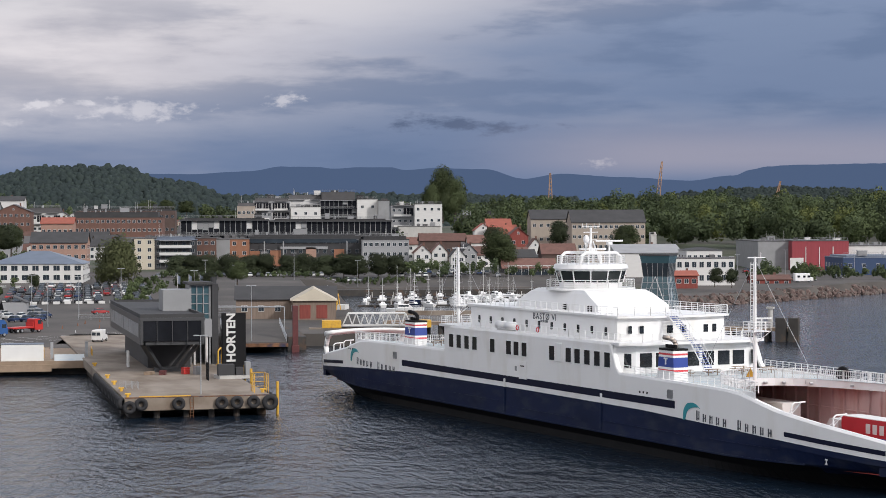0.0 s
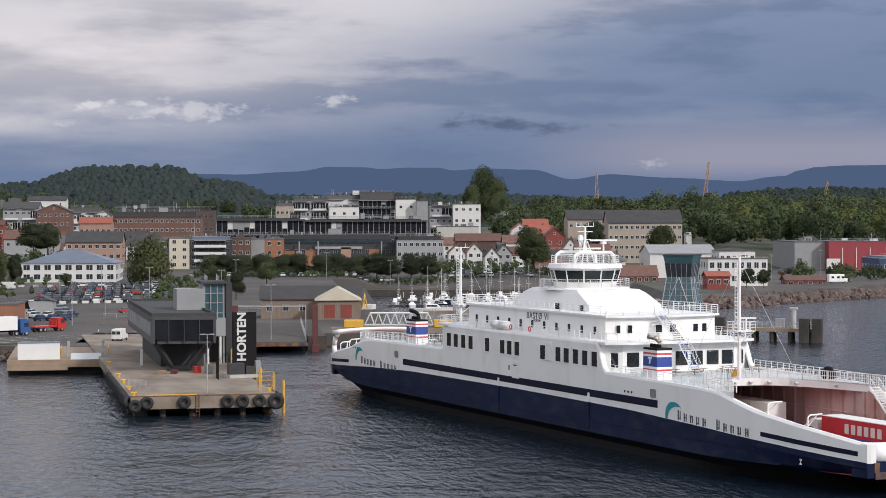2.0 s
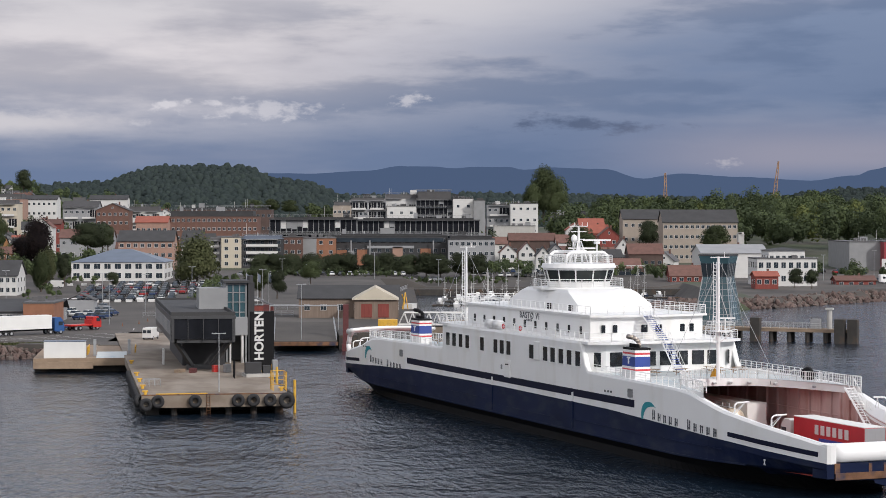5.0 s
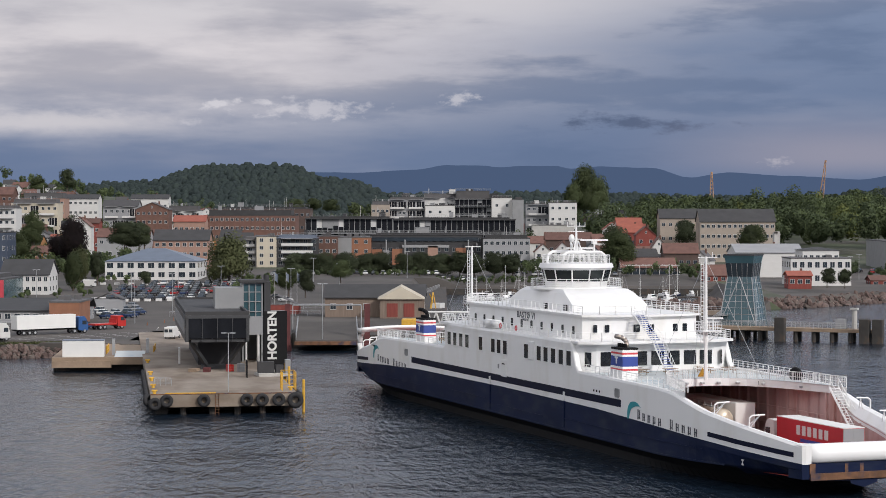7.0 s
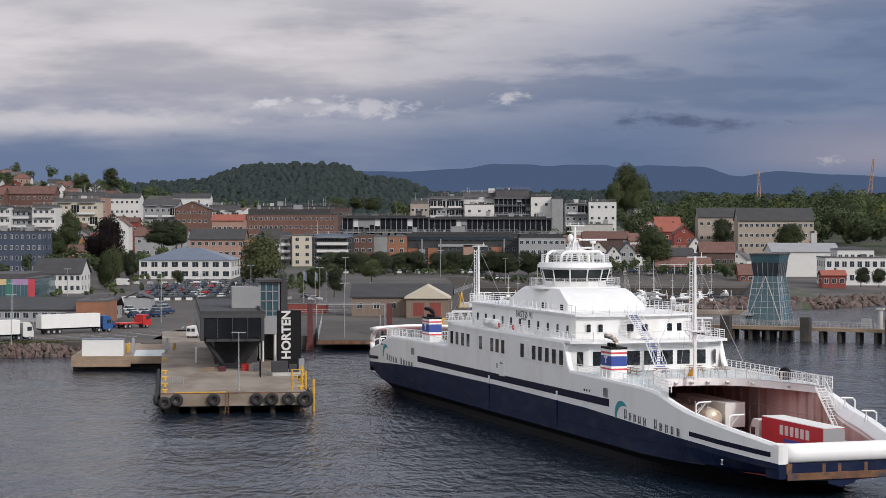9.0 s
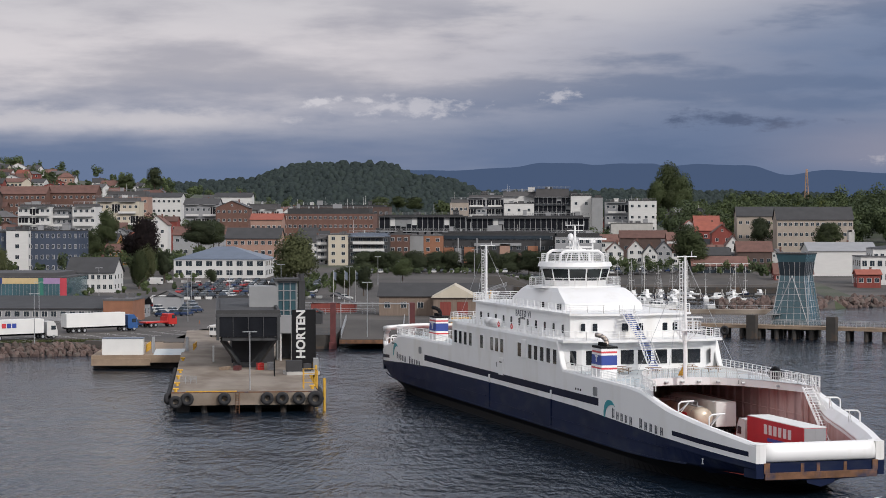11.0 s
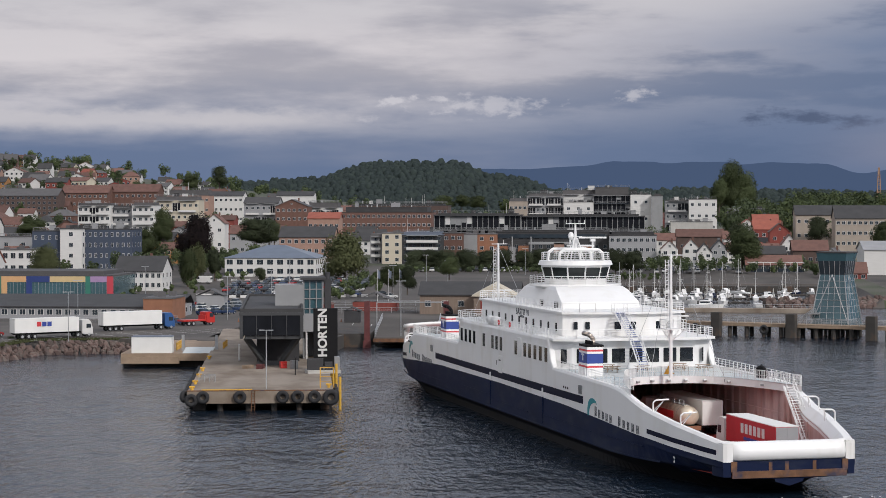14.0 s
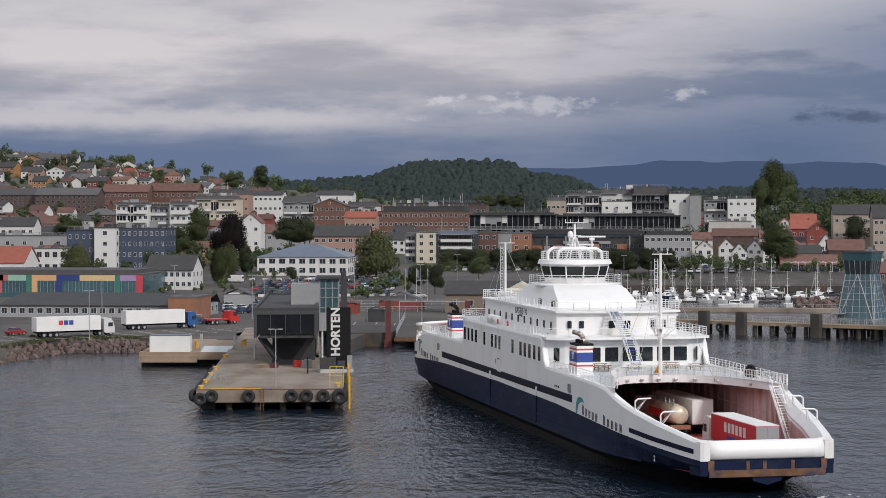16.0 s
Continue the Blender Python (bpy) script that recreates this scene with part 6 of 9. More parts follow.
def building(name, label, category, x, y, w, d, z_eave, z_top, rot, wall, roof, kind, floors, cols, balconies=False, group=""):
    """A building whose front faces the water: walls, roof, windows, balconies."""
    g0 = ground_z(x, y + d / 2)
    h = max(2.6, z_eave - g0)
    rise = max(0.3, z_top - z_eave)
    if len(label.split()) < 4:
        label += " in the town"
    b = tagged(group_at(name, pose(x, y, z_eave - h, 0, 0, rot)), label, category, group)
    hw = w / 2
    bm = bmesh.new()
    box(bm, -hw, hw, 0, d, -3.0, h)
    if kind == "gable":
        loft(bm, [[(-hw, 0, h), (-hw, d / 2, h + rise), (-hw, d, h)], [(hw, 0, h), (hw, d / 2, h + rise), (hw, d, h)]], 0, True, True)
    elif kind == "front":
        loft(bm, [[(-hw, 0, h), (0, 0, h + rise), (hw, 0, h)], [(-hw, d, h), (0, d, h + rise), (hw, d, h)]], 0, True, True)
    bmesh.ops.recalc_face_normals(bm, faces=bm.faces)
    part("wall", bm, M[wall], b)
    bm = bmesh.new()
    o, t = 0.45, 0.22
    if kind == "flat":
        box(bm, -hw - 0.15, hw + 0.15, -0.15, d + 0.15, h, h + 0.35)
        if rise > 0.9:
            box(bm, -hw * 0.9, hw * 0.9, 1.5, d - 1.5, h + 0.35, h + rise)
        else:
            rnd = random.Random(x)
            for _ in range(3):
                bx, by = rnd.uniform(-hw * 0.7, hw * 0.7), rnd.uniform(2, d - 2)
                box(bm, bx - 0.8, bx + 0.8, by - 0.6, by + 0.6, h + 0.35, h + rnd.uniform(0.9, 1.6))
    elif kind in ("gable", "shed"):
        my = d / 2 if kind == "gable" else d * 0.85
        prof = [(-o, h - 0.15), (my, h + rise), (d + o, h - 0.15), (d + o, h + t - 0.15), (my, h + rise + t), (-o, h + t - 0.15)]
        loft(bm, [[(-hw - o, a, c) for a, c in prof], [(hw + o, a, c) for a, c in prof]], 0, True, True)
    elif kind == "front":
        prof = [(-hw - o, h - 0.2), (0, h + rise), (hw + o, h - 0.2), (hw + o, h + t - 0.2), (0, h + rise + t), (-hw - o, h + t - 0.2)]
        loft(bm, [[(a, -o, c) for a, c in prof], [(a, d + o, c) for a, c in prof]], 0, True, True)
    else:
        inset = min(hw, d / 2) * 0.95
        base = [(-hw - o, -o), (hw + o, -o), (hw + o, d + o), (-hw - o, d + o)]
        ix, iy = max(0.4, hw - inset), max(0.4, d / 2 - inset)
        prism(bm, base, h, h + rise, 0, [(-ix, d / 2 - iy), (ix, d / 2 - iy), (ix, d / 2 + iy), (-ix, d / 2 + iy)])
    bmesh.ops.recalc_face_normals(bm, faces=bm.faces)
    part("roof", bm, M[roof], b)
    if kind in ("gable", "front") and wall in ("wall_white", "wall_grey", "wall_ochre", "redwood", "wall_brick", "wall_pink"):
        bm = bmesh.new()
        cx = hw * 0.3
        box(bm, cx - 0.35, cx + 0.35, d * 0.55, d * 0.55 + 0.7, h + rise * 0.4, h + rise + 0.9)
        part("chimney", bm, M["wall_brick"], b)
    if kind == "flat" and w > 9 and y > 700:
        roof_gear(b, hw, d, h + (rise if rise > 0.9 else 0.35), int(abs(x) * 10))
    if balconies and wall in ("wall_white", "wall_grey", "wall_cream"):
        rnd = random.Random(int(abs(x) * 11))
        n = max(2, int(w / 4.2))
        for f in range(floors):
            for c in range(n):
                if rnd.random() < 0.42:
                    bm = bmesh.new()
                    x0, q = -hw + w * c / n, h / floors
                    box(bm, x0 + 0.4, x0 + w / n - 0.4, -0.1, 0, q * f + 0.3, q * f + q * 0.76)
                    for g in range(3):
                        gx = x0 + 0.4 + (w / n - 0.8) * g / 3
                        box(bm, gx - 0.08, gx + 0.08, -0.16, -0.1, q * f + 0.3, q * f + q * 0.76, 1)
                    part("loggia_glazing", bm, [M["facadeglass"], M["wall_white"]], b, "dark glazed loggia")
    if wall in ("darkmetal", "glass2"):
        glazed_front(b, hw, h, floors, int(abs(x) * 7))
        cols = 0
    if cols and floors:
        fh = h / floors
        big = name == "office_building" and y < 700
        ww, wh = min(2.3 if big else 1.5, w / cols * 0.66), min(2.0 if big else 1.5, fh * (0.6 if big else 0.5))
        if wall == "wall_blue":
            ww, wh = 0.9, 1.5
        fm = "midgrey" if wall in ("darkmetal", "wall_dark", "glass2", "wall_brown") else "wall_white"
        me = window_of(ww, wh, fm)
        far = bool(group) and y > 840
        if far:
            bm = bmesh.new()
            for f in range(floors):
                for c in range(cols):
                    wx, wz = -hw + w * (c + 0.5) / cols, fh * (f + 0.55)
                    box(bm, wx - ww / 2, wx + ww / 2, -0.06, 0, wz - wh / 2, wz + wh / 2, 0)
                    box(bm, wx - ww / 2 + 0.12, wx + ww / 2 - 0.12, -0.09, 0, wz - wh / 2 + 0.12, wz + wh / 2 - 0.12, 1)
            tagged(part("small_window", bm, [M[fm], M["glass2"]], b), kind="stuff")
        for f in range(0 if far else floors):
            for c in range(cols):
                ob = new("window", me)
                ob.parent = b
                ob.matrix_basis = pose(-hw + w * (c + 0.5) / cols, 0, fh * (f + 0.55))
        nd = max(1, round(d / 4.5))
        for f in range(0 if far or y > 780 else floors):
            for c in range(nd):
                for sx, rz in ((hw, 90), (-hw, -90)):
                    if (sx > 0) == (x < 40):
                        ob = new("window", me)
                        ob.parent = b
                        ob.matrix_basis = pose(sx, d * (c + 0.5) / nd, fh * (f + 0.55), 0, 0, rz)
        if kind == "front" and rise > 2:
            ob = new("window", window_of(0.9, 1.1, fm))
            ob.parent = b
            ob.matrix_basis = pose(0, 0, h + rise * 0.35)
        if balconies:
            for f in range(1, floors + 1):
                z = fh * f - 0.15
                n = max(1, cols // 3)
                for k in range(n):
                    bm = bmesh.new()
                    a, c = -hw + w * (k + 0.12) / n, -hw + w * (k + 0.88) / n
                    box(bm, a, c, -1.5, 0, z - 0.12, z + 0.1)
                    if f < floors:
                        box(bm, a, c, -1.5, -1.44, z + 0.1, z + 1.05, 1)
                    part("balcony", bm, [M["wall_grey"] if wall != "darkmetal" else M["midgrey"], M["greenglass"] if wall == "darkmetal" else M["wall_white"]], b)
    return b


building("office_building", "white two-storey office with blue-grey hipped metal roof", "office", -96.4, 684.0, 30.6, 26, 11.6, 15.7, 0, "wall_white", "roofmetal", "hip", 2, 9)
building("house", "white boarded two-storey house with black roof", "house", -121.3, 600.0, 13.9, 14, 9.7, 13.9, 0, "wall_white", "roofdark", "gable", 2, 8)
building("industrial_hall", "long low grey hall with dark sloping roof", "hall", -106.8, 472.0, 47.1, 22, 5.4, 7.4, 0, "wall_grey", "roofdark", "shed", 1, 22)
building("panelled_hall", "long hall with coloured panels and glass bands", "hall", -148.9, 560.0, 59.8, 26, 9.5, 10.9, 0, "greenglass", "roofgrey", "flat", 1, 0)
building("brick_annex", "low orange brick annex with flat roof", "annex", -85.3, 466.0, 6.8, 14, 7.5, 7.9, 0, "wall_orange", "roofgrey", "flat", 1, 0)
building("hotel_wing", "slate-blue clad hotel wing", "hotel", -159.6, 715.0, 17.7, 16, 20.7, 21.3, 0, "wall_blue", "roofdark", "flat", 4, 9)
building("hotel_wing", "white hotel stair block", "hotel", -171.3, 711.0, 7.7, 16, 20.9, 21.5, 0, "wall_white", "roofdark", "flat", 4, 1)
building("hotel_wing", "slate-blue clad hotel wing", "hotel", -180.7, 713.0, 10.0, 16, 20.1, 20.7, 0, "wall_blue", "roofdark", "flat", 3, 4)
building("office_building", "white flat-roofed office beside the hotel", "office", -187.1, 690.0, 16.5, 14, 14.0, 14.8, 0, "wall_white", "roofgrey", "flat", 2, 6)
building("house", "white house with bright orange-red tiled roof", "house", -194.1, 660.0, 19.4, 16, 10.1, 15.2, 0, "wall_white", "roofred", "gable", 1, 6)
building("office_building", "pale grey office block behind", "office", -211.1, 735.0, 37.7, 14, 17.8, 18.6, 0, "wall_grey", "roofgrey", "flat", 2, 6)
building("house", "salmon brick town house with black roof", "house", -98.0, 775.0, 20.5, 14, 17.3, 21.1, 0, "wall_pink", "roofdark", "gable", 3, 8)
building("apartment_building", "grey apartment end with balconies", "apartments", -74.4, 800.0, 4.6, 12, 17.3, 18.4, 0, "wall_grey", "roofgrey", "flat", 4, 1, balconies=True)
building("apartment_building", "cream rendered apartment block", "apartments", -67.7, 795.0, 7.7, 14, 18.4, 19.1, 0, "wall_cream", "roofgrey", "flat", 4, 2)
building("apartment_building", "charcoal boarded apartment block with balconies", "apartments", -55.9, 795.0, 16.0, 14, 17.8, 19.1, 0, "wall_dark", "roofmetal", "flat", 4, 5, balconies=True)
building("brick_building", "red-brown brick block", "building", -44.5, 800.0, 7.7, 16, 18.4, 18.8, 0, "wall_brick", "roofgrey", "flat", 3, 3)
building("clad_building", "plain grey clad block", "building", -38.3, 805.0, 5.5, 16, 17.9, 18.3, 0, "midgrey", "roofgrey", "flat", 1, 0)
building("brick_building", "orange brick block", "building", -31.9, 808.0, 7.7, 16, 17.9, 18.3, 0, "wall_orange", "roofgrey", "flat", 3, 2)
building("culture_house", "long dark culture house with glazed upper floor", "building", -6.4, 815.0, 44.2, 20, 18.7, 19.6, 0, "wall_dark", "roofdark", "flat", 3, 14)
building("glazed_building", "pale glazed end building under dark eaves", "building", 24.9, 805.0, 18.2, 18, 17.5, 19.0, 0, "wall_grey", "roofdark", "flat", 3, 8)
building("apartment_building", "dark glazed upper storeys of the waterfront block", "apartments", -38.4, 850.0, 36.0, 18, 25.2, 26.1, 0, "darkmetal", "roofdark", "flat", 3, 18, balconies=True)
building("apartment_building", "dark glazed apartments with long balconies", "apartments", 4.8, 852.0, 50.7, 18, 24.7, 25.7, 0, "darkmetal", "roofdark", "flat", 3, 22, balconies=True)
building("office_building", "large red-brown brick office block with dark attic", "office", -94.1, 1010.0, 44.6, 24, 26.1, 28.8, 0, "wall_brick", "roofdark", "flat", 4, 18)
building("office_building", "dark brown upper office storeys", "office", -92.7, 1060.0, 49.7, 20, 29.4, 30.6, 0, "wall_brown", "roofdark", "flat", 3, 18)
building("brick_building", "small beige brick block", "building", -31.9, 1060.0, 9.2, 14, 31.7, 33.4, 0, "wall_beige", "roofgrey", "flat", 3, 4)
building("apartment_building", "grey and glass apartment block", "apartments", -18.9, 1085.0, 19.2, 18, 34.5, 35.9, 0, "wall_grey", "roofgrey", "flat", 5, 8, balconies=True)
building("apartment_building", "bright white apartment block", "apartments", -1.3, 1075.0, 15.4, 14, 31.2, 31.7, 0, "wall_white", "roofgrey", "flat", 3, 3)
building("apartment_building", "white set-back apartment storeys", "apartments", 0.1, 1090.0, 22.1, 16, 35.4, 37.7, 0, "wall_white", "roofgrey", "flat", 2, 8, balconies=True)
building("apartment_building", "glazed apartment block with dark frames", "apartments", 15.9, 1082.0, 19.3, 18, 34.7, 39.1, 0, "glass2", "roofgrey", "flat", 6, 6, balconies=True)
building("apartment_building", "bright white apartment block", "apartments", 30.9, 1078.0, 10.7, 16, 35.2, 35.5, 0, "wall_white", "roofgrey", "flat", 3, 2)
building("slim_tower", "tall narrow grey tower with vertical sign", "tower", 39.1, 1072.0, 5.8, 14, 34.3, 34.9, 0, "midgrey", "roofgrey", "flat", 6, 0)
building("apartment_building", "grey apartment block with balconies", "apartments", 49.8, 1088.0, 12.2, 16, 32.0, 32.6, 0, "wall_grey", "roofgrey", "flat", 4, 4, balconies=True)
building("apartment_building", "bright white apartment block", "apartments", 62.9, 1080.0, 14.4, 16, 32.6, 33.2, 0, "wall_white", "roofgrey", "flat", 4, 4)
building("concrete_block", "pale concrete retaining block", "building", 56.1, 1050.0, 21.1, 10, 21.1, 21.4, 0, "concrete_pale", "roofgrey", "flat", 1, 0)
building("dark_building", "dark long building with pale eaves", "building", 80.6, 1010.0, 18.7, 14, 25.5, 26.9, 0, "wall_dark", "roofgrey", "flat", 2, 8)
building("house", "white wooden house with tiled roof", "house", 38.9, 800.0, 6.4, 9, 12.4, 15.6, 0, "wall_white", "rooftile", "front", 2, 2)
building("house", "white wooden house with tiled roof", "house", 48.1, 830.0, 6.2, 9, 12.3, 15.8, 0, "wall_white", "rooftile", "front", 2, 2)
building("house", "white wooden house with dark roof", "house", 51.8, 790.0, 5.5, 9, 11.3, 14.7, 0, "wall_white", "roofdark", "front", 2, 2)
building("house", "grey wooden house with dark roof", "house", 58.6, 815.0, 6.1, 9, 12.1, 15.6, 0, "wall_grey", "roofdark", "front", 2, 2)
building("house", "brown house with red-brown tiled roof", "house", 53.6, 880.0, 19.5, 10, 16.1, 19.1, 0, "wall_brown", "rooftile", "gable", 1, 4)
building("house", "white house with red-brown tiled roof", "house", 43.2, 900.0, 15.7, 10, 14.3, 17.2, 0, "wall_white", "rooftile", "gable", 2, 4)
building("house", "white house with red-brown tiled roof", "house", 68.8, 860.0, 12.6, 10, 15.4, 18.6, 0, "wall_white", "rooftile", "gable", 2, 4)
building("house", "red house with red tiled roof", "house", 85.3, 930.0, 12.3, 12, 18.7, 22.4, 0, "redwood", "roofred", "gable", 2, 4)
building("house", "red wooden house with tiled roof", "house", 88.5, 900.0, 8.7, 10, 17.8, 21.5, 0, "redwood", "rooftile", "front", 2, 2)
building("house", "white wooden house with tiled roof", "house", 86.9, 830.0, 5.8, 9, 13.6, 17.6, 0, "wall_white", "rooftile", "front", 2, 2)
building("house", "white house with bright red roof", "house", 86.7, 960.0, 11.4, 12, 21.9, 25.1, 0, "wall_white", "roofred", "gable", 1, 4)
building("house", "white wooden house with red roof", "house", 77.1, 940.0, 7.8, 9, 20.0, 23.1, 0, "wall_white", "roofred", "front", 2, 2)
building("house", "low house with red-brown tiled roof", "house", 92.4, 800.0, 13.3, 12, 11.9, 15.7, 0, "wall_brown", "rooftile", "gable", 1, 5)
building("restaurant", "waterside restaurant with brown tiled roof and glazed front", "restaurant", 75.7, 760.0, 20.0, 14, 7.5, 10.8, 0, "wall_dark", "rooftile", "gable", 1, 8)
building("institution_building", "beige four-storey institution with dark solar roof", "institution", 128.4, 900.0, 32.6, 16, 23.7, 29.1, 0, "wall_beige", "roofdark", "gable", 4, 14)
building("institution_building", "beige wing with dark roof", "institution", 106.5, 925.0, 18.5, 14, 25.1, 29.2, 0, "wall_beige", "roofdark", "gable", 3, 6)
building("industrial_hall", "pale grey hall with low-pitched roof", "hall", 120.2, 760.0, 24.5, 24, 13.0, 15.9, 0, "wall_white", "wall_grey", "gable", 1, 0)
building("office_building", "white waterside office", "office", 124.1, 678.0, 19.8, 18, 12.6, 13.0, 0, "wall_white", "roofgrey", "flat", 2, 8)
building("office_building", "white upper office storey with dark eaves", "office", 125.1, 684.0, 12.1, 14, 15.3, 16.3, 0, "wall_white", "roofdark", "hip", 2, 6)
building("chimney_stack", "pale concrete chimney stack", "chimney", 127.8, 790.0, 2.2, 4, 19.3, 19.5, 0, "concrete_pale", "concrete_pale", "flat", 1, 0)
building("industrial_hall", "grey clad end of a large hall", "hall", 184.0, 824.0, 14.0, 40, 16.1, 16.5, 0, "midgrey", "roofgrey", "flat", 1, 0)
building("industrial_hall", "large red steel-clad hall", "hall", 201.1, 818.0, 23.2, 40, 16.3, 16.7, 0, "wall_redhall", "roofgrey", "flat", 1, 0)
building("industrial_hall", "white clad hall", "hall", 227.7, 830.0, 23.2, 30, 14.0, 14.4, 0, "wall_white", "roofgrey", "flat", 1, 0)
building("industrial_hall", "deep blue clad hall with grey roof", "hall", 213.1, 770.0, 32.5, 26, 10.5, 11.5, 0, "wall_navy", "roofmetal", "flat", 1, 6)
building("boathouse", "low red wooden boathouse", "boathouse", 149.6, 690.0, 13.3, 8, 5.2, 6.5, 0, "redwood", "rooftile", "gable", 1, 4)
building("shed", "red wooden shed by the rocks", "shed", 114.1, 660.0, 7.4, 8, 7.6, 8.9, 0, "redwood", "roofred", "gable", 1, 3)
building("shed", "red-roofed waterside shed", "shed", 97.7, 720.0, 13.1, 10, 5.8, 9.3, 0, "redwood", "rooftile", "gable", 1, 5)
building("quay_shed", "long brown boarded quay shed with dark roof", "shed", -16.4, 498.0, 24.0, 14, 7.3, 10.1, 0, "brownwood", "roofdark", "gable", 1, 6)
building("apartment_building", "pale grey apartments with white balconies", "apartments", -227.1, 960.0, 15.6, 14, 29.6, 30.7, 0, "wall_white", "roofgrey", "flat", 4, 6, balconies=True)
building("apartment_building", "grey apartments with white balconies", "apartments", -215.4, 965.0, 10.4, 14, 28.6, 29.6, 0, "wall_grey", "roofgrey", "flat", 4, 4, balconies=True)
building("apartment_building", "pale apartments with white balconies", "apartments", -204.0, 962.0, 10.9, 14, 29.6, 31.0, 0, "wall_white", "roofgrey", "flat", 4, 4, balconies=True)
building("apartment_building", "dark brown brick apartment block", "apartments", -332.6, 1110.0, 23.1, 16, 35.2, 38.7, 0, "wall_brown", "roofgrey", "gable", 4, 8)
building("apartment_building", "dark brown brick apartment block", "apartments", -300.6, 1100.0, 34.7, 16, 35.1, 38.9, 0, "wall_brown", "roofgrey", "gable", 4, 12)
building("terrace_houses", "brick row with red-brown tiled roof", "house row", -278.6, 1140.0, 26.6, 14, 36.9, 41.1, 0, "wall_brick", "rooftile", "gable", 3, 9)
building("terrace_houses", "brick row with red-brown tiled roof", "house row", -253.4, 1150.0, 28.7, 14, 37.6, 41.8, 0, "wall_brick", "rooftile", "gable", 3, 9)
building("apartment_building", "beige apartment row", "apartments", -207.2, 1050.0, 23.7, 14, 32.4, 34.4, 0, "wall_cream", "roofgrey", "flat", 3, 8, balconies=True)
building("apartment_building", "pink-beige apartment row", "apartments", -222.1, 1150.0, 24.3, 14, 35.4, 38.5, 0, "wall_pink", "roofgrey", "flat", 3, 8)
building("house", "white town house with dark roof", "house", -210.0, 1200.0, 20.2, 14, 35.6, 38.0, 0, "wall_white", "roofdark", "gable", 3, 7)
building("apartment_building", "grey gabled apartments", "apartments", -168.3, 1080.0, 18.1, 14, 31.0, 34.0, 0, "wall_grey", "roofgrey", "gable", 3, 6, balconies=True)
building("brick_building", "brick building with glazed gable", "building", -148.9, 1060.0, 16.9, 14, 29.2, 32.7, 0, "wall_brick", "roofgrey", "front", 4, 6)
building("apartment_building", "white apartment building", "apartments", -136.7, 1090.0, 17.0, 14, 28.6, 31.3, 0, "wall_white", "roofgrey", "flat", 3, 7, balconies=True)
building("house", "salmon house with orange tiled roof", "house", -115.1, 940.0, 14.4, 12, 23.6, 26.2, 0, "wall_pink", "roofred", "gable", 2, 6)
building("house", "white house with black roof", "house", -177.0, 1250.0, 22.7, 12, 35.9, 38.4, 0, "wall_white", "roofdark", "gable", 2, 6)
building("house", "white wooden house with dark roof", "house", -247.8, 850.0, 14.7, 10, 20.4, 24.0, 0, "wall_white", "roofdark", "gable", 2, 5)
building("house", "ochre wooden house", "house", -153.0, 790.0, 8.9, 9, 12.3, 14.8, 0, "wall_ochre", "rooftile", "gable", 2, 4)
building("house", "white wooden house with tiled roof", "house", -157.9, 900.0, 9.4, 9, 21.5, 25.5, 0, "wall_white", "rooftile", "front", 2, 2)
building("house", "red wooden house", "house", -157.7, 930.0, 6.5, 9, 22.9, 24.9, 0, "redwood", "rooftile", "gable", 2, 3)
building("house", "house with long red-brown roof", "house", -134.4, 870.0, 21.9, 12, 17.4, 20.8, 0, "wall_grey", "rooftile", "gable", 2, 6)


def hall_panels():
    """Coloured cladding panels along the long hall behind the trucks."""
    colours = [(0.03, 0.20, 0.15), (0.45, 0.10, 0.10), (0.25, 0.42, 0.33), (0.04, 0.15, 0.11), (0.55, 0.33, 0.16), (0.02, 0.04, 0.16), (0.55, 0.42, 0.22), (0.03, 0.16, 0.12), (0.33, 0.22, 0.38), (0.45, 0.05, 0.07)]
    mats = [mat("hall_panel_paint", c, 0.55, 0, 0.08) for c in colours]
    ob = bpy.data.objects["panelled_hall"]
    h = max(2.6, 9.5 - ground_z(-148.9, 573))
    runs = ((-30, -9.5, 0), (-11.5, -8.2, 1), (-8.2, -3.0, 2), (-3.0, -1.4, 3), (-1.4, 5.6, 4), (5.6, 12.2, 5), (12.2, 22.2, 6), (22.2, 23.6, 7), (23.6, 28.2, 8), (28.2, 30, 9))
    for a, b, k in runs:
        bm = bmesh.new()
        box(bm, a, b, -0.14, 0, h - 1.6, h - 0.02)
        if k in (1, 3, 5, 7, 9, 4):
            e = min(b, a + (1.6 if k != 9 else 1.8))
            box(bm, a, e, -0.14, 0, h - 5.0, h - 1.6)
        part("colour_panel", bm, mats[k], ob, "painted cladding panel")
    bm = bmesh.new()
    for k in range(60):
        box(bm, -30 + k, -29.94 + k, -0.08, 0, h - 5, h - 1.6)
    part("glazing_bar", bm, M["wall_grey"], ob)


hall_panels()


def hall_doors():
    for o in [o for o in bpy.data.objects if o.name.startswith("industrial_hall") and "red steel" in o.get("label", "")]:
        for a, b, m_ in ((-12.5, -7.0, "wall_white"), (-5.5, -1.0, "wall_redhall"), (0, 4.5, "wall_redhall")):
            bm = bmesh.new()
            box(bm, a, b, -0.12, 0, 0, 4.6)
            part("hall_door", bm, M[m_], o, "large hall door")
        for a in (-6.2, -0.6, 5.0):
            bm = bmesh.new()
            box(bm, a, a + 0.3, -0.2, 0, 0, 9)
            part("white_pilaster", bm, M["wall_white"], o)


hall_doors()


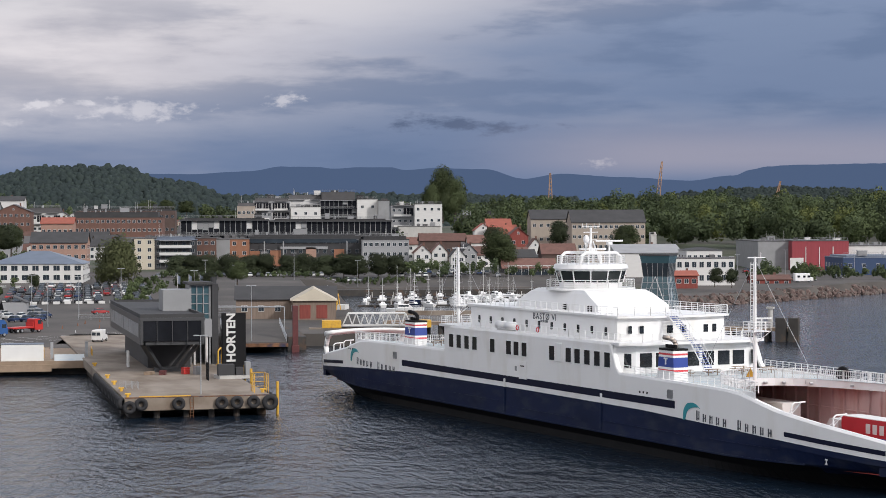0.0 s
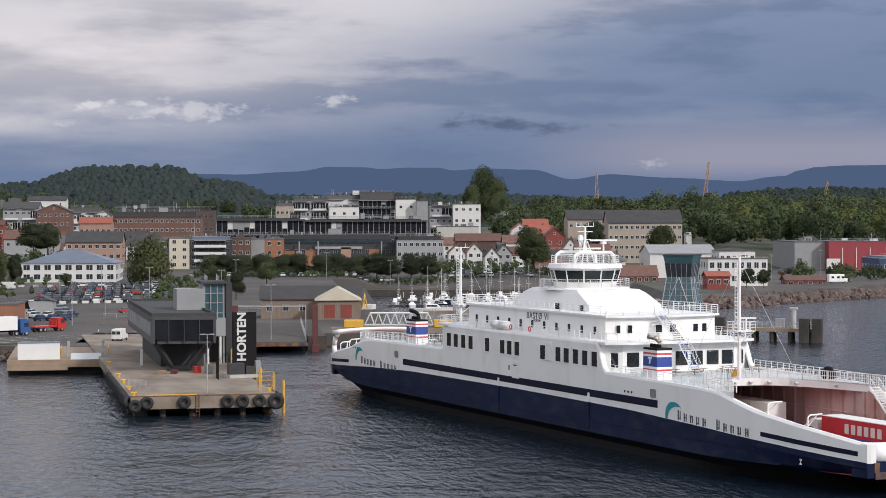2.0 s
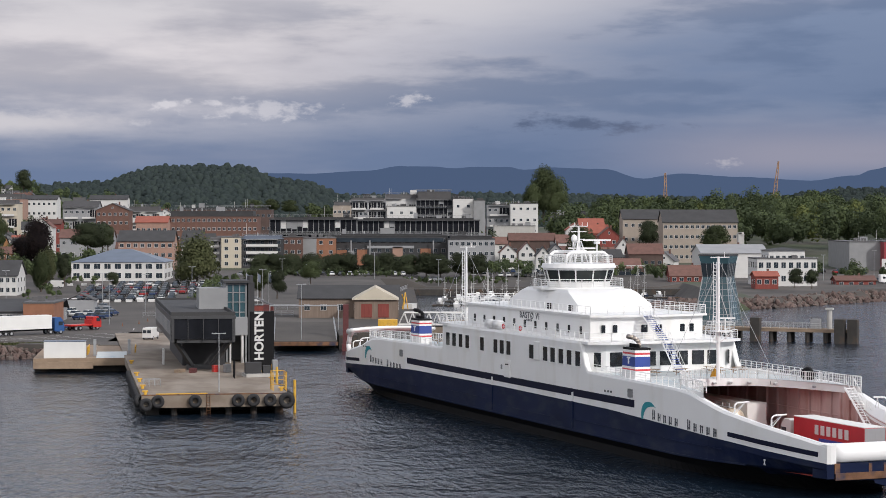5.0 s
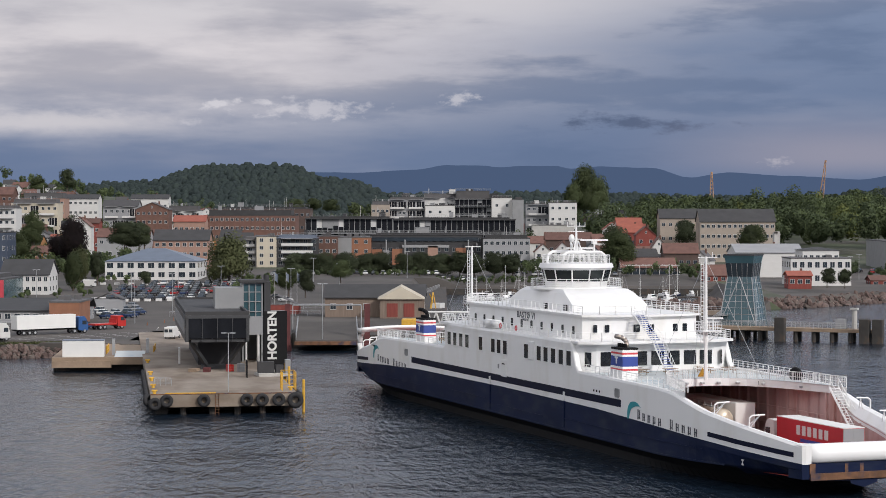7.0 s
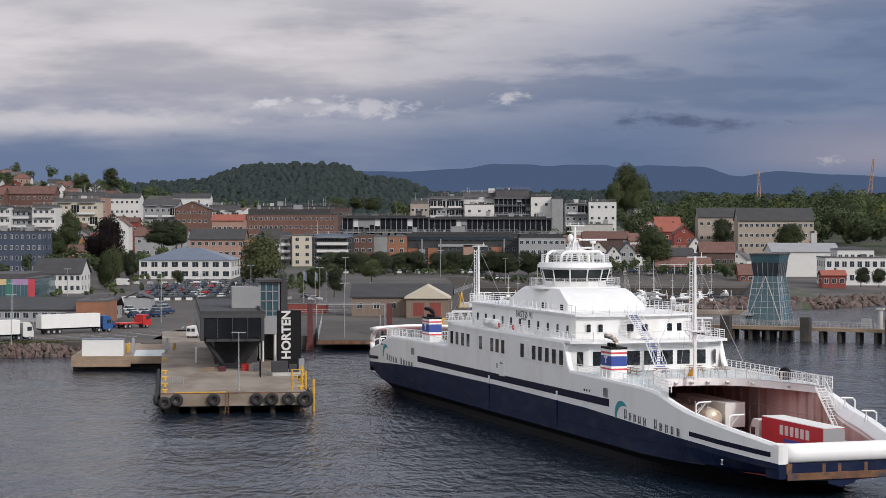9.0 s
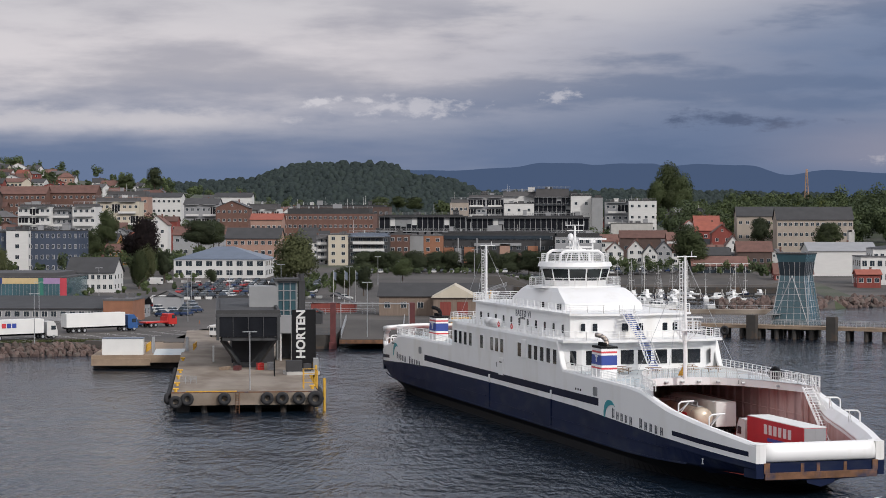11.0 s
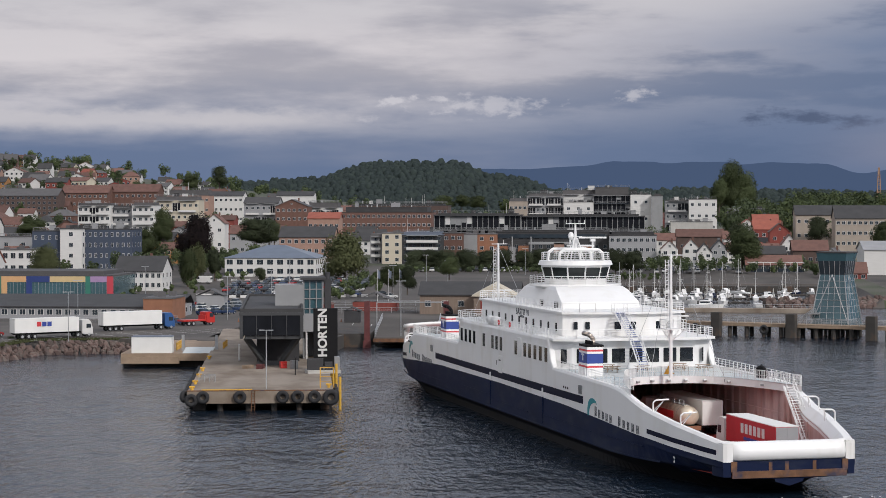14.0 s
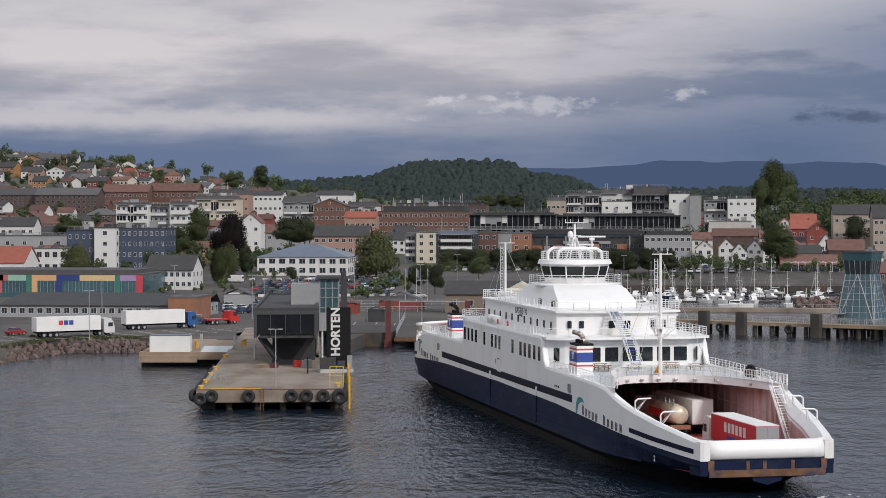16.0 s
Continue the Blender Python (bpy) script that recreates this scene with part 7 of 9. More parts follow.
# ---- filler houses of the town and hillside ----
TAKEN = [(o.location.x, o.location.y) for o in bpy.data.objects if o.type == "EMPTY" and o.get("category") and o.location.y > 450]


def clear_of(x, y, r, ry):
    return all(abs(x - a) > r or abs(y + 5 - b) > ry for a, b in TAKEN)


def scatter_houses(seed, n, xr, yr, hr, group, keep=lambda x, y: True, dark=0.25):
    rnd = random.Random(seed)
    walls = ("wall_white", "wall_white", "wall_white", "wall_cream", "wall_grey", "redwood", "wall_brick", "wall_ochre", "wall_pink")
    words = {"wall_white": "white wooden", "wall_cream": "cream rendered", "wall_grey": "grey wooden", "redwood": "dark red wooden", "wall_brick": "red-brown brick", "wall_ochre": "ochre wooden", "wall_pink": "salmon rendered"}
    roofs = {"rooftile": "red-brown tiled", "roofred": "bright red tiled", "roofgrey": "grey", "roofdark": "black"}
    made = 0
    for _ in range(n * 8):
        x, y = rnd.uniform(*xr), rnd.uniform(*yr)
        if made >= n:
            break
        if not clear_of(x, y, 11, 13) or not keep(x, y):
            continue
        TAKEN.append((x, y))
        wl, rf = rnd.choice(walls), rnd.choice(("rooftile", "rooftile", "roofgrey", "roofdark", "roofred" if rnd.random() < 0.4 else "rooftile"))
        if dark > 0.5 and rnd.random() < 0.55:
            wl = "wall_white"
        if rnd.random() < dark:
            rf = rnd.choice(("roofdark", "roofgrey"))
        kind = rnd.choice(("gable", "gable", "front", "hip" if rnd.random() < 0.4 else "gable"))
        w, d, h = rnd.uniform(8, 15), rnd.uniform(8, 11), rnd.uniform(*hr)
        z = ground_z(x, y + d / 2) + h
        fl = 2 if h > 4.6 else 1
        building("house", f"{words[wl]} house with {roofs[rf]} roof among other houses", "house", round(x, 1), round(y, 1), round(w, 1), round(d, 1), z, z + rnd.uniform(2.2, 4.0), rnd.choice((-18, -8, 0, 8, 15)), wl, rf, kind, fl, max(2, int(w / 2.8)), group=group)
        made += 1


def in_view(x, y):
    return -0.335 * y - 25 < x < 0.165 * y + 20


scatter_houses(5, 75, (-520, -230), (1180, 1620), (4.5, 6.2), "houses on the hillside", lambda x, y: x < -0.19 * y + 20 and in_view(x, y), 0.7)
scatter_houses(6, 90, (-330, 60), (840, 1060), (4.2, 7.0), "houses of the town", lambda x, y: in_view(x, y) and x < 0.02 * y - 20)
scatter_houses(7, 80, (-380, 70), (1080, 1500), (5.0, 9.0), "houses of the town", in_view)
scatter_houses(8, 18, (60, 130), (790, 960), (3.6, 5.0), "houses by the marina", lambda x, y: x < 0.13 * y)
scatter_houses(9, 14, (-280, -185), (700, 850), (3.6, 5.5), "houses of the town", in_view)


# ---- trees ----
def crown_mesh(name, seed, rx, rz, n, leaf, material, droop=0.0, lobes=7):
    """Many small leaf clumps round a few lobes, with gaps between them."""
    rnd = random.Random(seed)
    cs = []
    for k in range(lobes):
        a = rnd.uniform(0, 6.28)
        q = rnd.uniform(0.15, 0.62)
        zz = rnd.uniform(-0.62, 0.72)
        cs.append((Vector((q * rx * math.cos(a) * (1.05 - 0.5 * max(0, zz)), q * rx * math.sin(a), zz * rz)), rnd.uniform(0.30, 0.50)))
    verts, faces, normals = [], [], []
    for _ in range(n):
        c, s = rnd.choice(cs)
        d = Vector((rnd.gauss(0, 1), rnd.gauss(0, 1), rnd.gauss(0, 1))).normalized()
        p = c + Vector((d.x * rx * s, d.y * rx * s, d.z * rz * s)) * rnd.uniform(0.6, 1.06)
        if droop:
            p.z -= droop * rnd.random() * (p.xy.length / rx) * rz
        out = (d * 0.8 + c * 0.7 + Vector((0, 0, 0.25)) + Vector((rnd.gauss(0, 0.16), rnd.gauss(0, 0.16), rnd.gauss(0, 0.16)))).normalized()
        face = (out + Vector((rnd.gauss(0, 0.35), rnd.gauss(0, 0.35), rnd.gauss(0, 0.35)))).normalized()
        u = face.cross(Vector((rnd.gauss(0, 1), rnd.gauss(0, 1), rnd.gauss(0, 1)))).normalized()
        v = face.cross(u)
        l = leaf * rnd.uniform(0.55, 1.35)
        i = len(verts)
        verts += [p - u * l, p - v * l * 0.65, p + u * l, p + v * l * 0.65 + Vector((0, 0, -droop * l))]
        normals += [tuple(out)] * 4
        faces.append((i, i + 1, i + 2, i + 3))
    me = bpy.data.meshes.new(name)
    me.from_pydata([tuple(v) for v in verts], [], faces)
    me.polygons.foreach_set("use_smooth", [True] * len(faces))
    me.normals_split_custom_set_from_vertices(normals)
    me.materials.append(material)
    return me


def trunk_mesh(h, r, seed):
    rnd = random.Random(seed)
    bm = bmesh.new()
    tube(bm, (0, 0, -0.5), (0, 0, h), r, 7, r * 0.55)
    for k in range(5):
        a = 6.28 * k / 5 + rnd.uniform(-0.4, 0.4)
        z = h * rnd.uniform(0.55, 0.95)
        tube(bm, (0, 0, z), (h * 0.45 * math.cos(a), h * 0.45 * math.sin(a), z + h * rnd.uniform(0.4, 0.7)), r * 0.45, 5, r * 0.15)
    me = bpy.data.meshes.new("trunk")
    bm.to_mesh(me)
    bm.free()
    me.materials.append(M["bark"])
    return me


TRUNKS = [trunk_mesh(1.0, 0.09, k) for k in range(3)]
CROWNS = {}
for kind, mname, droop in (("green", "leaf", 0), ("dark", "leafdark", 0), ("willow", "leafwillow", 0.5), ("copper", "leafcopper", 0)):
    CROWNS[kind] = [crown_mesh("crown", 10 * k + len(kind), 1.0, 1.0, 11000, 0.048, M[mname], droop, 24) for k in range(3 if kind in ("green", "dark") else 1)]
TREE_WORDS = {"green": ("broadleaf tree with full green crown", "tree"), "dark": ("dark green broadleaf tree with dense crown", "tree"), "willow": ("large weeping willow with olive drooping crown", "willow"), "copper": ("dark copper beech with nearly black leaves", "tree")}


def tree(x, y, h, r, kind="green", z=None, group="", trunk=0.12):
    rnd = random.Random(int(x * 13 + y * 7))
    if kind == "willow":
        trunk, r = 0.0, r * 1.12
    t = tagged(group_at("tree", pose(x, y, ground_z(x, y) if z is None else z, 0, 0, rnd.uniform(0, 360))), *TREE_WORDS[kind], group)
    o = new("trunk", rnd.choice(TRUNKS))
    o.parent = t
    o.matrix_basis = Matrix.Diagonal((h * 0.35, h * 0.35, h * (trunk + 0.12), 1))
    c = new("crown", rnd.choice(CROWNS[kind]))
    c.parent = t
    rz = h * (1 - trunk) / 2
    c.matrix_basis = Matrix.Translation((0, 0, h * trunk + rz)) @ Matrix.Diagonal((r, r * rnd.uniform(0.85, 1.1), rz, 1))
    return t


tree(-68.1, 660.0, 15.4, 7.6, "willow", 5.5)
tree(-132.3, 740.0, 18.8, 6.3, "copper", 7.1)
tree(-158.6, 800.0, 14.9, 5.5, "green", 13.2)
tree(-153.9, 750.0, 11.0, 5.1, "green", 9.9)
tree(-114.1, 650.0, 11.2, 3.0, "willow", 5.7)
tree(-109.4, 655.0, 9.1, 3.2, "dark", 5.9)
tree(-149.3, 600.0, 8.9, 4.9, "willow", 8.5)
tree(-127.7, 830.0, 10.1, 6.8, "dark", 13.8)
tree(-121.1, 840.0, 9.3, 4.6, "green", 13.7)
tree(-41.7, 560.0, 7.2, 4.3, "green", 5.9)
tree(-36.2, 545.0, 6.7, 2.7, "dark", 6.1)
tree(-219.9, 830.0, 9.3, 6.8, "green", 16.0)
tree(-92.2, 640.0, 3.5, 2.1, "dark", 6.1)
for k in range(13):
    tree(-53.5 + 6.4 * k + (1.3 if k > 5 else 0) + 0.7 * math.sin(2.3 * k), 735 + 2.0 * math.sin(1.7 * k), 9.6 + 0.7 * math.sin(3.1 * k), 5.6 + 0.5 * math.sin(5.0 * k), "dark", 3.7, "trees along the promenade", 0.2)
tree(-29.6, 600.0, 6.2, 3.8, "green", 8.1)
tree(64.7, 770.0, 16.1, 6.9, "dark", 6.6)
tree(66.0, 768.0, 14.1, 7.8, "green", 6.9)
tree(91.2, 1330.0, 32.1, 11.6, "green", 25.2)
tree(99.2, 1325.0, 25.4, 9.0, "green", 25.1)
tree(82.8, 1320.0, 21.7, 7.2, "green", 25.2)
tree(119.0, 640.0, 5.5, 3.1, "dark", 5.1)
tree(124.9, 642.0, 5.3, 3.0, "dark", 4.8)
tree(127.9, 850.0, 12.2, 7.0, "green", 10.7)
tree(100.9, 860.0, 11.4, 6.6, "dark", 13.0)
tree(126.7, 850.0, 10.6, 4.6, "dark", 11.9)
tree(-123.3, 840.0, 11.8, 8.0, "dark", 11.9)
tree(-110.8, 620.0, 12.7, 3.4, "green", 3.4)
tree(-140.0, 760.0, 11.4, 6.2, "copper", 8.3)
tree(-126.8, 830.0, 11.3, 6.8, "dark", 12.1)
tree(-157.6, 760.0, 7.7, 6.2, "green", 11.4)
tree(-272.2, 1500.0, 16.2, 7.4, "dark", 42.9)
tree(-289.9, 1480.0, 11.1, 8.9, "green", 41.5)
tree(-91.2, 640.0, 4.1, 1.4, "dark", 5.0)
tree(-99.7, 400.0, 2.2, 1.3, "green", 0.8)
tree(-106.4, 1500.0, 9.4, 8.2, "green", 27.9)
tree(-94.0, 1500.0, 10.2, 8.2, "green", 27.9)
tree(-75.5, 1400.0, 9.5, 7.6, "green", 27.3)


def forest(name, label, seed, n, place, hr, kinds, leaf, per):
    """Far woods: many crowns as one mass."""
    rnd = random.Random(seed)
    allv, allf, mats_i, normals = [], [], [], []
    nprng = np.random.default_rng(seed)
    for k in range(n):
        x, y = place(rnd)
        h = rnd.uniform(*hr)
        r = h * rnd.uniform(0.28, 0.42)
        z0 = ground_z(x, y)
        lob = 8
        lc = nprng.normal(0, 0.36, (lob, 3))
        idx = nprng.integers(0, lob, per)
        d = nprng.normal(0, 1, (per, 3))
        d /= np.linalg.norm(d, axis=1, keepdims=True)
        p = lc[idx] + d * 0.48 * nprng.uniform(0.7, 1.05, (per, 1))
        c = p * np.array([r, r, h * 0.40]) + np.array([x, y, z0 + h * 0.6])
        unit = lambda q: q / (np.linalg.norm(q, axis=1, keepdims=True) + 1e-6)
        out = unit(d * 0.8 + p * 0.5 + np.array([0, 0, 0.25]) + nprng.normal(0, 0.25, (per, 3)))
        face = unit(out + nprng.normal(0, 0.45, (per, 3)))
        u = unit(np.cross(face, nprng.normal(0, 1, (per, 3))))
        v = np.cross(face, u)
        normals.append(np.repeat(out, 4, axis=0))
        l = (leaf * nprng.uniform(0.6, 1.4, (per, 1)))
        base = len(allv) * per * 4
        allv.append(np.stack([c - u * l, c - v * l * 0.7, c + u * l, c + v * l * 0.7], 1).reshape(-1, 3))
        allf.append(np.arange(per * 4).reshape(-1, 4) + base)
        mats_i.append(np.full(per, rnd.choice(kinds)))
    me = bpy.data.meshes.new(name)
    me.from_pydata(np.concatenate(allv).tolist(), [], np.concatenate(allf).tolist())
    me.polygons.foreach_set("use_smooth", np.ones(len(me.polygons), dtype=bool))
    me.normals_split_custom_set_from_vertices(np.concatenate(normals).tolist())
    for m_ in FOREST_LEAVES:
        me.materials.append(m_)
    me.polygons.foreach_set("material_index", np.concatenate(mats_i).astype(np.int32))
    return tagged(new(name, me), label, "woods", kind="stuff")


FOREST_LEAVES = [leaf_mat("wood_leaves", (0.058, 0.078, 0.040), (0.070, 0.092, 0.046), (0.084, 0.108, 0.054)), leaf_mat("paler_wood_leaves", (0.080, 0.105, 0.048), (0.095, 0.122, 0.055), (0.110, 0.138, 0.062)), leaf_mat("yellowing_leaves", (0.115, 0.135, 0.045), (0.135, 0.155, 0.052), (0.155, 0.172, 0.062))]
forest("wood_edge", "dense green deciduous wood behind the halls", 3, 280, lambda r: (lambda y: (r.uniform(0.075 * y, 0.30 * y), y))(r.uniform(930, 1400)), (15, 24), (0, 0, 0, 0, 1, 1, 2), 0.62, 1150)
forest("town_trees", "green garden trees between the houses", 4, 230, lambda r: (lambda y: (r.uniform(-0.33 * y, 0.05 * y), y))(r.uniform(880, 1600)), (6, 12), (0, 0, 1), 0.42, 600)
forest("hillside_trees", "green garden trees between the hillside houses", 14, 190, lambda r: (lambda y: (r.uniform(-0.33 * y, -0.19 * y + 40), y))(r.uniform(1150, 1640)), (5, 10), (0, 0, 0, 1), 0.36, 600)
forest("hilltop_trees", "row of trees along the skyline", 9, 90, lambda r: (r.uniform(-560, 60), r.uniform(1650, 1900)), (9, 16), (0, 0, 1), 0.6, 600)
forest("far_wood", "far wood below the mountains", 10, 160, lambda r: (lambda y: (r.uniform(-0.05 * y, 0.30 * y), y))(r.uniform(1450, 2000)), (14, 22), (0, 0, 1), 1.2, 420)



def open_ground(r, xr, yr):
    """A free spot between the buildings."""
    for _ in range(40):
        x, y = r.uniform(*xr), r.uniform(*yr)
        if clear_of(x, y, 14, 12):
            break
    return x, y


forest("promenade_shrubs", "low clipped shrubs along the harbour promenade", 41, 110, lambda r: (r.uniform(-58, 34), r.uniform(713, 727)), (1.5, 2.8), (0, 0, 1), 0.22, 160)
forest("quay_shrubs", "shrubs and small trees by the marina houses", 42, 60, lambda r: open_ground(r, (30, 98), (735, 790)), (2.5, 6.0), (0, 0, 1), 0.3, 260)
forest("town_shrubs", "garden trees and hedges at the foot of the town", 43, 120, lambda r: open_ground(r, (-250, -100), (690, 830)), (4.0, 9.0), (0, 0, 1, 1), 0.4, 330)
forest("shore_trees", "young trees and shrubs along the shore road", 45, 60, lambda r: open_ground(r, (132, 215), (705, 790)), (2.5, 6.5), (0, 0, 1), 0.32, 280)
forest("car_park_shrubs", "bushes on the verges of the car park", 44, 60, lambda r: (r.choice((r.uniform(-116, -98), r.uniform(-62, -48))), r.uniform(555, 690)), (1.5, 4.0), (0, 1, 1), 0.28, 220)
rock_bank("rock_bank", "bank of reddish grey boulders along the quay road", (-99, 338, 0), (-91, 391, 0), 6, 40, 2.3, 5, 1, (0.8, 1.7))
rock_bank("rock_bank", "bank of reddish grey boulders along the quay road", (-92, 391, 0), (-67, 398, 0), 6, 26, 2.3, 5, 3, (0.8, 1.7))
rock_bank("breakwater", "long bank of reddish boulders by the harbour mouth", (62, 580, 0), (103, 598, 0), 5, 28, 2.8, 8, 4, (1.2, 2.6))
rock_bank("breakwater", "long bank of reddish boulders by the harbour mouth", (103, 598, 0), (205, 712, 0), 5, 66, 3.0, 8, 2, (1.2, 2.6))


def facade_bays():
    """Brick bays, grey panels and glass bands on the long dark waterfront block."""
    o = bpy.data.objects["culture_house"]
    for a, b, z0, z1, m_ in ((-21.5, -17.5, 0, 6.2, "wall_orange"), (-17, -14.6, 0, 6.0, "midgrey"), (-13.5, -9.5, 0.2, 6.4, "wall_orange"), (-6.5, -2.0, 0, 3.4, "wall_brick"), (0.5, 4.5, 3.6, 7.6, "wall_pink"), (6, 9.5, 0.2, 4.0, "wall_brick"), (11.5, 15.5, 3.4, 6.8, "wall_orange"), (-21.5, 20.5, 9.4, 10.9, "glass2"), (-9.5, 9.0, 6.9, 7.9, "wall_grey")):
        bm = bmesh.new()
        box(bm, a, b, -0.45, -0.02, z0, z1)
        part("facade_bay", bm, M[m_], o)
    for x in (-15.8, -8.4, 16.5):
        bm = bmesh.new()
        tube(bm, (x, -2.2, 0), (x, -2.2, 10), 0.25, 8)
        part("facade_column", bm, M["wall_grey"], o, "pale round column")


facade_bays()


# ---- vehicles ----
def wheel_mesh(r=0.33, w=0.22):
    bm = bmesh.new()
    tube(bm, (0, -w / 2, 0), (0, w / 2, 0), r, 14)
    tube(bm, (0, -w / 2 - 0.01, 0), (0, w / 2 + 0.01, 0), r * 0.55, 10, None, 1)
    me = bpy.data.meshes.new("wheel")
    bm.to_mesh(me)
    bm.free()
    me.materials.append(M["rubber"])
    me.materials.append(M["silver"])
    return me


WHEEL, BIGWHEEL = wheel_mesh(), wheel_mesh(0.5, 0.32)


def body_mesh(profile, half, material, taper=0.12, name="body"):
    """A car body: a side profile swept across, pulled in towards the roof."""
    bm = bmesh.new()
    top = max(z for _, z in profile)
    rings = []
    for v in (-1, -0.92, 0.92, 1):
        edge = 0.94 if abs(v) == 1 else 1.0
        rings.append([(x * (1 if abs(v) < 1 else 0.985), half * v * (1 - taper * max(0, (z - 0.75) / (top - 0.7))), 0.3 + (z - 0.3) * edge) for x, z in profile])
    loft(bm, rings, 0, True, True)
    bmesh.ops.recalc_face_normals(bm, faces=bm.faces)
    me = bpy.data.meshes.new(name)
    bm.to_mesh(me)
    bm.free()
    me.materials.append(material)
    for p in me.polygons:
        p.use_smooth = False
    return me


SEDAN = [(-2.1, 0.35), (-2.15, 0.75), (-1.95, 0.95), (-1.3, 1.02), (1.0, 1.0), (1.9, 0.82), (2.12, 0.6), (2.1, 0.35)]
CABIN = [(-1.75, 0.92), (-1.25, 1.45), (-0.2, 1.52), (0.45, 1.42), (1.15, 0.95)]
VANP = [(-2.6, 0.4), (-2.62, 2.2), (-2.45, 2.35), (1.2, 2.35), (1.75, 1.5), (2.5, 1.15), (2.6, 0.4)]
VANC = [(1.0, 1.45), (1.05, 2.2), (1.28, 2.2), (1.74, 1.5)]
CAR_BODY = [body_mesh(SEDAN, 0.88, m_, 0.1) for m_ in CAR_COLOURS]
CAR_GLASS = body_mesh(CABIN, 0.80, M["glass2"], 0.22, "cabin")
CAR_ROOF = [body_mesh([(-1.3, 1.47), (-0.2, 1.55), (0.4, 1.46), (0.3, 1.5), (-0.2, 1.58), (-1.2, 1.51)], 0.62, m_, 0.0, "roof") for m_ in CAR_COLOURS]
COLOUR_WORDS = ("black", "dark grey", "white", "silver grey", "dark blue", "black", "red", "grey")


def car(x, y, z, rot, k, group="cars on the car park"):
    c = tagged(group_at("car", pose(x, y, z, 0, 0, rot)), COLOUR_WORDS[k] + " passenger car parked on the asphalt", "car", group)
    for nm, me in (("body", CAR_BODY[k]), ("cabin", CAR_GLASS), ("roof", CAR_ROOF[k])):
        o = new(nm, me)
        o.parent = c
    for px, py in ((-1.3, 0.8), (1.35, 0.8), (-1.3, -0.8), (1.35, -0.8)):
        o = new("wheel", WHEEL)
        o.parent, o.matrix_basis = c, pose(px, py, 0.33)
    return c


def van(x, y, z, rot, m_, label):
    v = tagged(group_at("van", pose(x, y, z, 0, 0, rot)), label, "van")
    o = new("body", body_mesh(VANP, 0.98, m_, 0.06))
    o.parent = v
    o = new("cab_glass", body_mesh(VANC, 0.99, M["glass2"], 0.05))
    o.parent = v
    bm = bmesh.new()
    for sy in (-0.45, 0.45):
        box(bm, -2.66, -2.6, sy - 0.36, sy + 0.36, 1.3, 1.9)
    part("rear_window", bm, M["glass2"], v)
    for px, py in ((-1.6, 0.9), (1.7, 0.9), (-1.6, -0.9), (1.7, -0.9)):
        o = new("wheel", WHEEL)
        o.parent, o.matrix_basis = v, pose(px, py, 0.33)
    return v


def cab(parent, x0, m_, h=3.5):
    """A tractor unit whose nose is at x0 + 2.3."""
    bm = bmesh.new()
    prof = [(0, 0.7), (0, h - 0.1), (0.3, h), (1.4, h), (1.95, h - 0.6), (2.15, 2.1), (2.3, 1.7), (2.3, 0.55), (0.6, 0.55)]
    loft(bm, [[(x0 + x, v, z) for x, z in prof] for v in (-1.22, -1.15, 1.15, 1.22)], 0, True, True)
    bmesh.ops.recalc_face_normals(bm, faces=bm.faces)
    c = part("cab", bm, m_, parent)
    bm = bmesh.new()
    loft(bm, [[(x0 + 2.31, -1.1, 1.75), (x0 + 2.17, -1.1, 2.6)], [(x0 + 2.31, 1.1, 1.75), (x0 + 2.17, 1.1, 2.6)]])
    part("windscreen", bm, M["glass2"], c)
    for v in (-1.235, 1.235):
        bm = bmesh.new()
        box(bm, x0 + 0.9, x0 + 1.9, v - 0.01, v + 0.01, 1.8, 2.6)
        part("side_glass", bm, M["glass2"], c)
    bm = bmesh.new()
    box(bm, x0 + 2.28, x0 + 2.36, -1.1, 1.1, 0.5, 0.95)
    part("bumper", bm, M["black"], c)
    return c


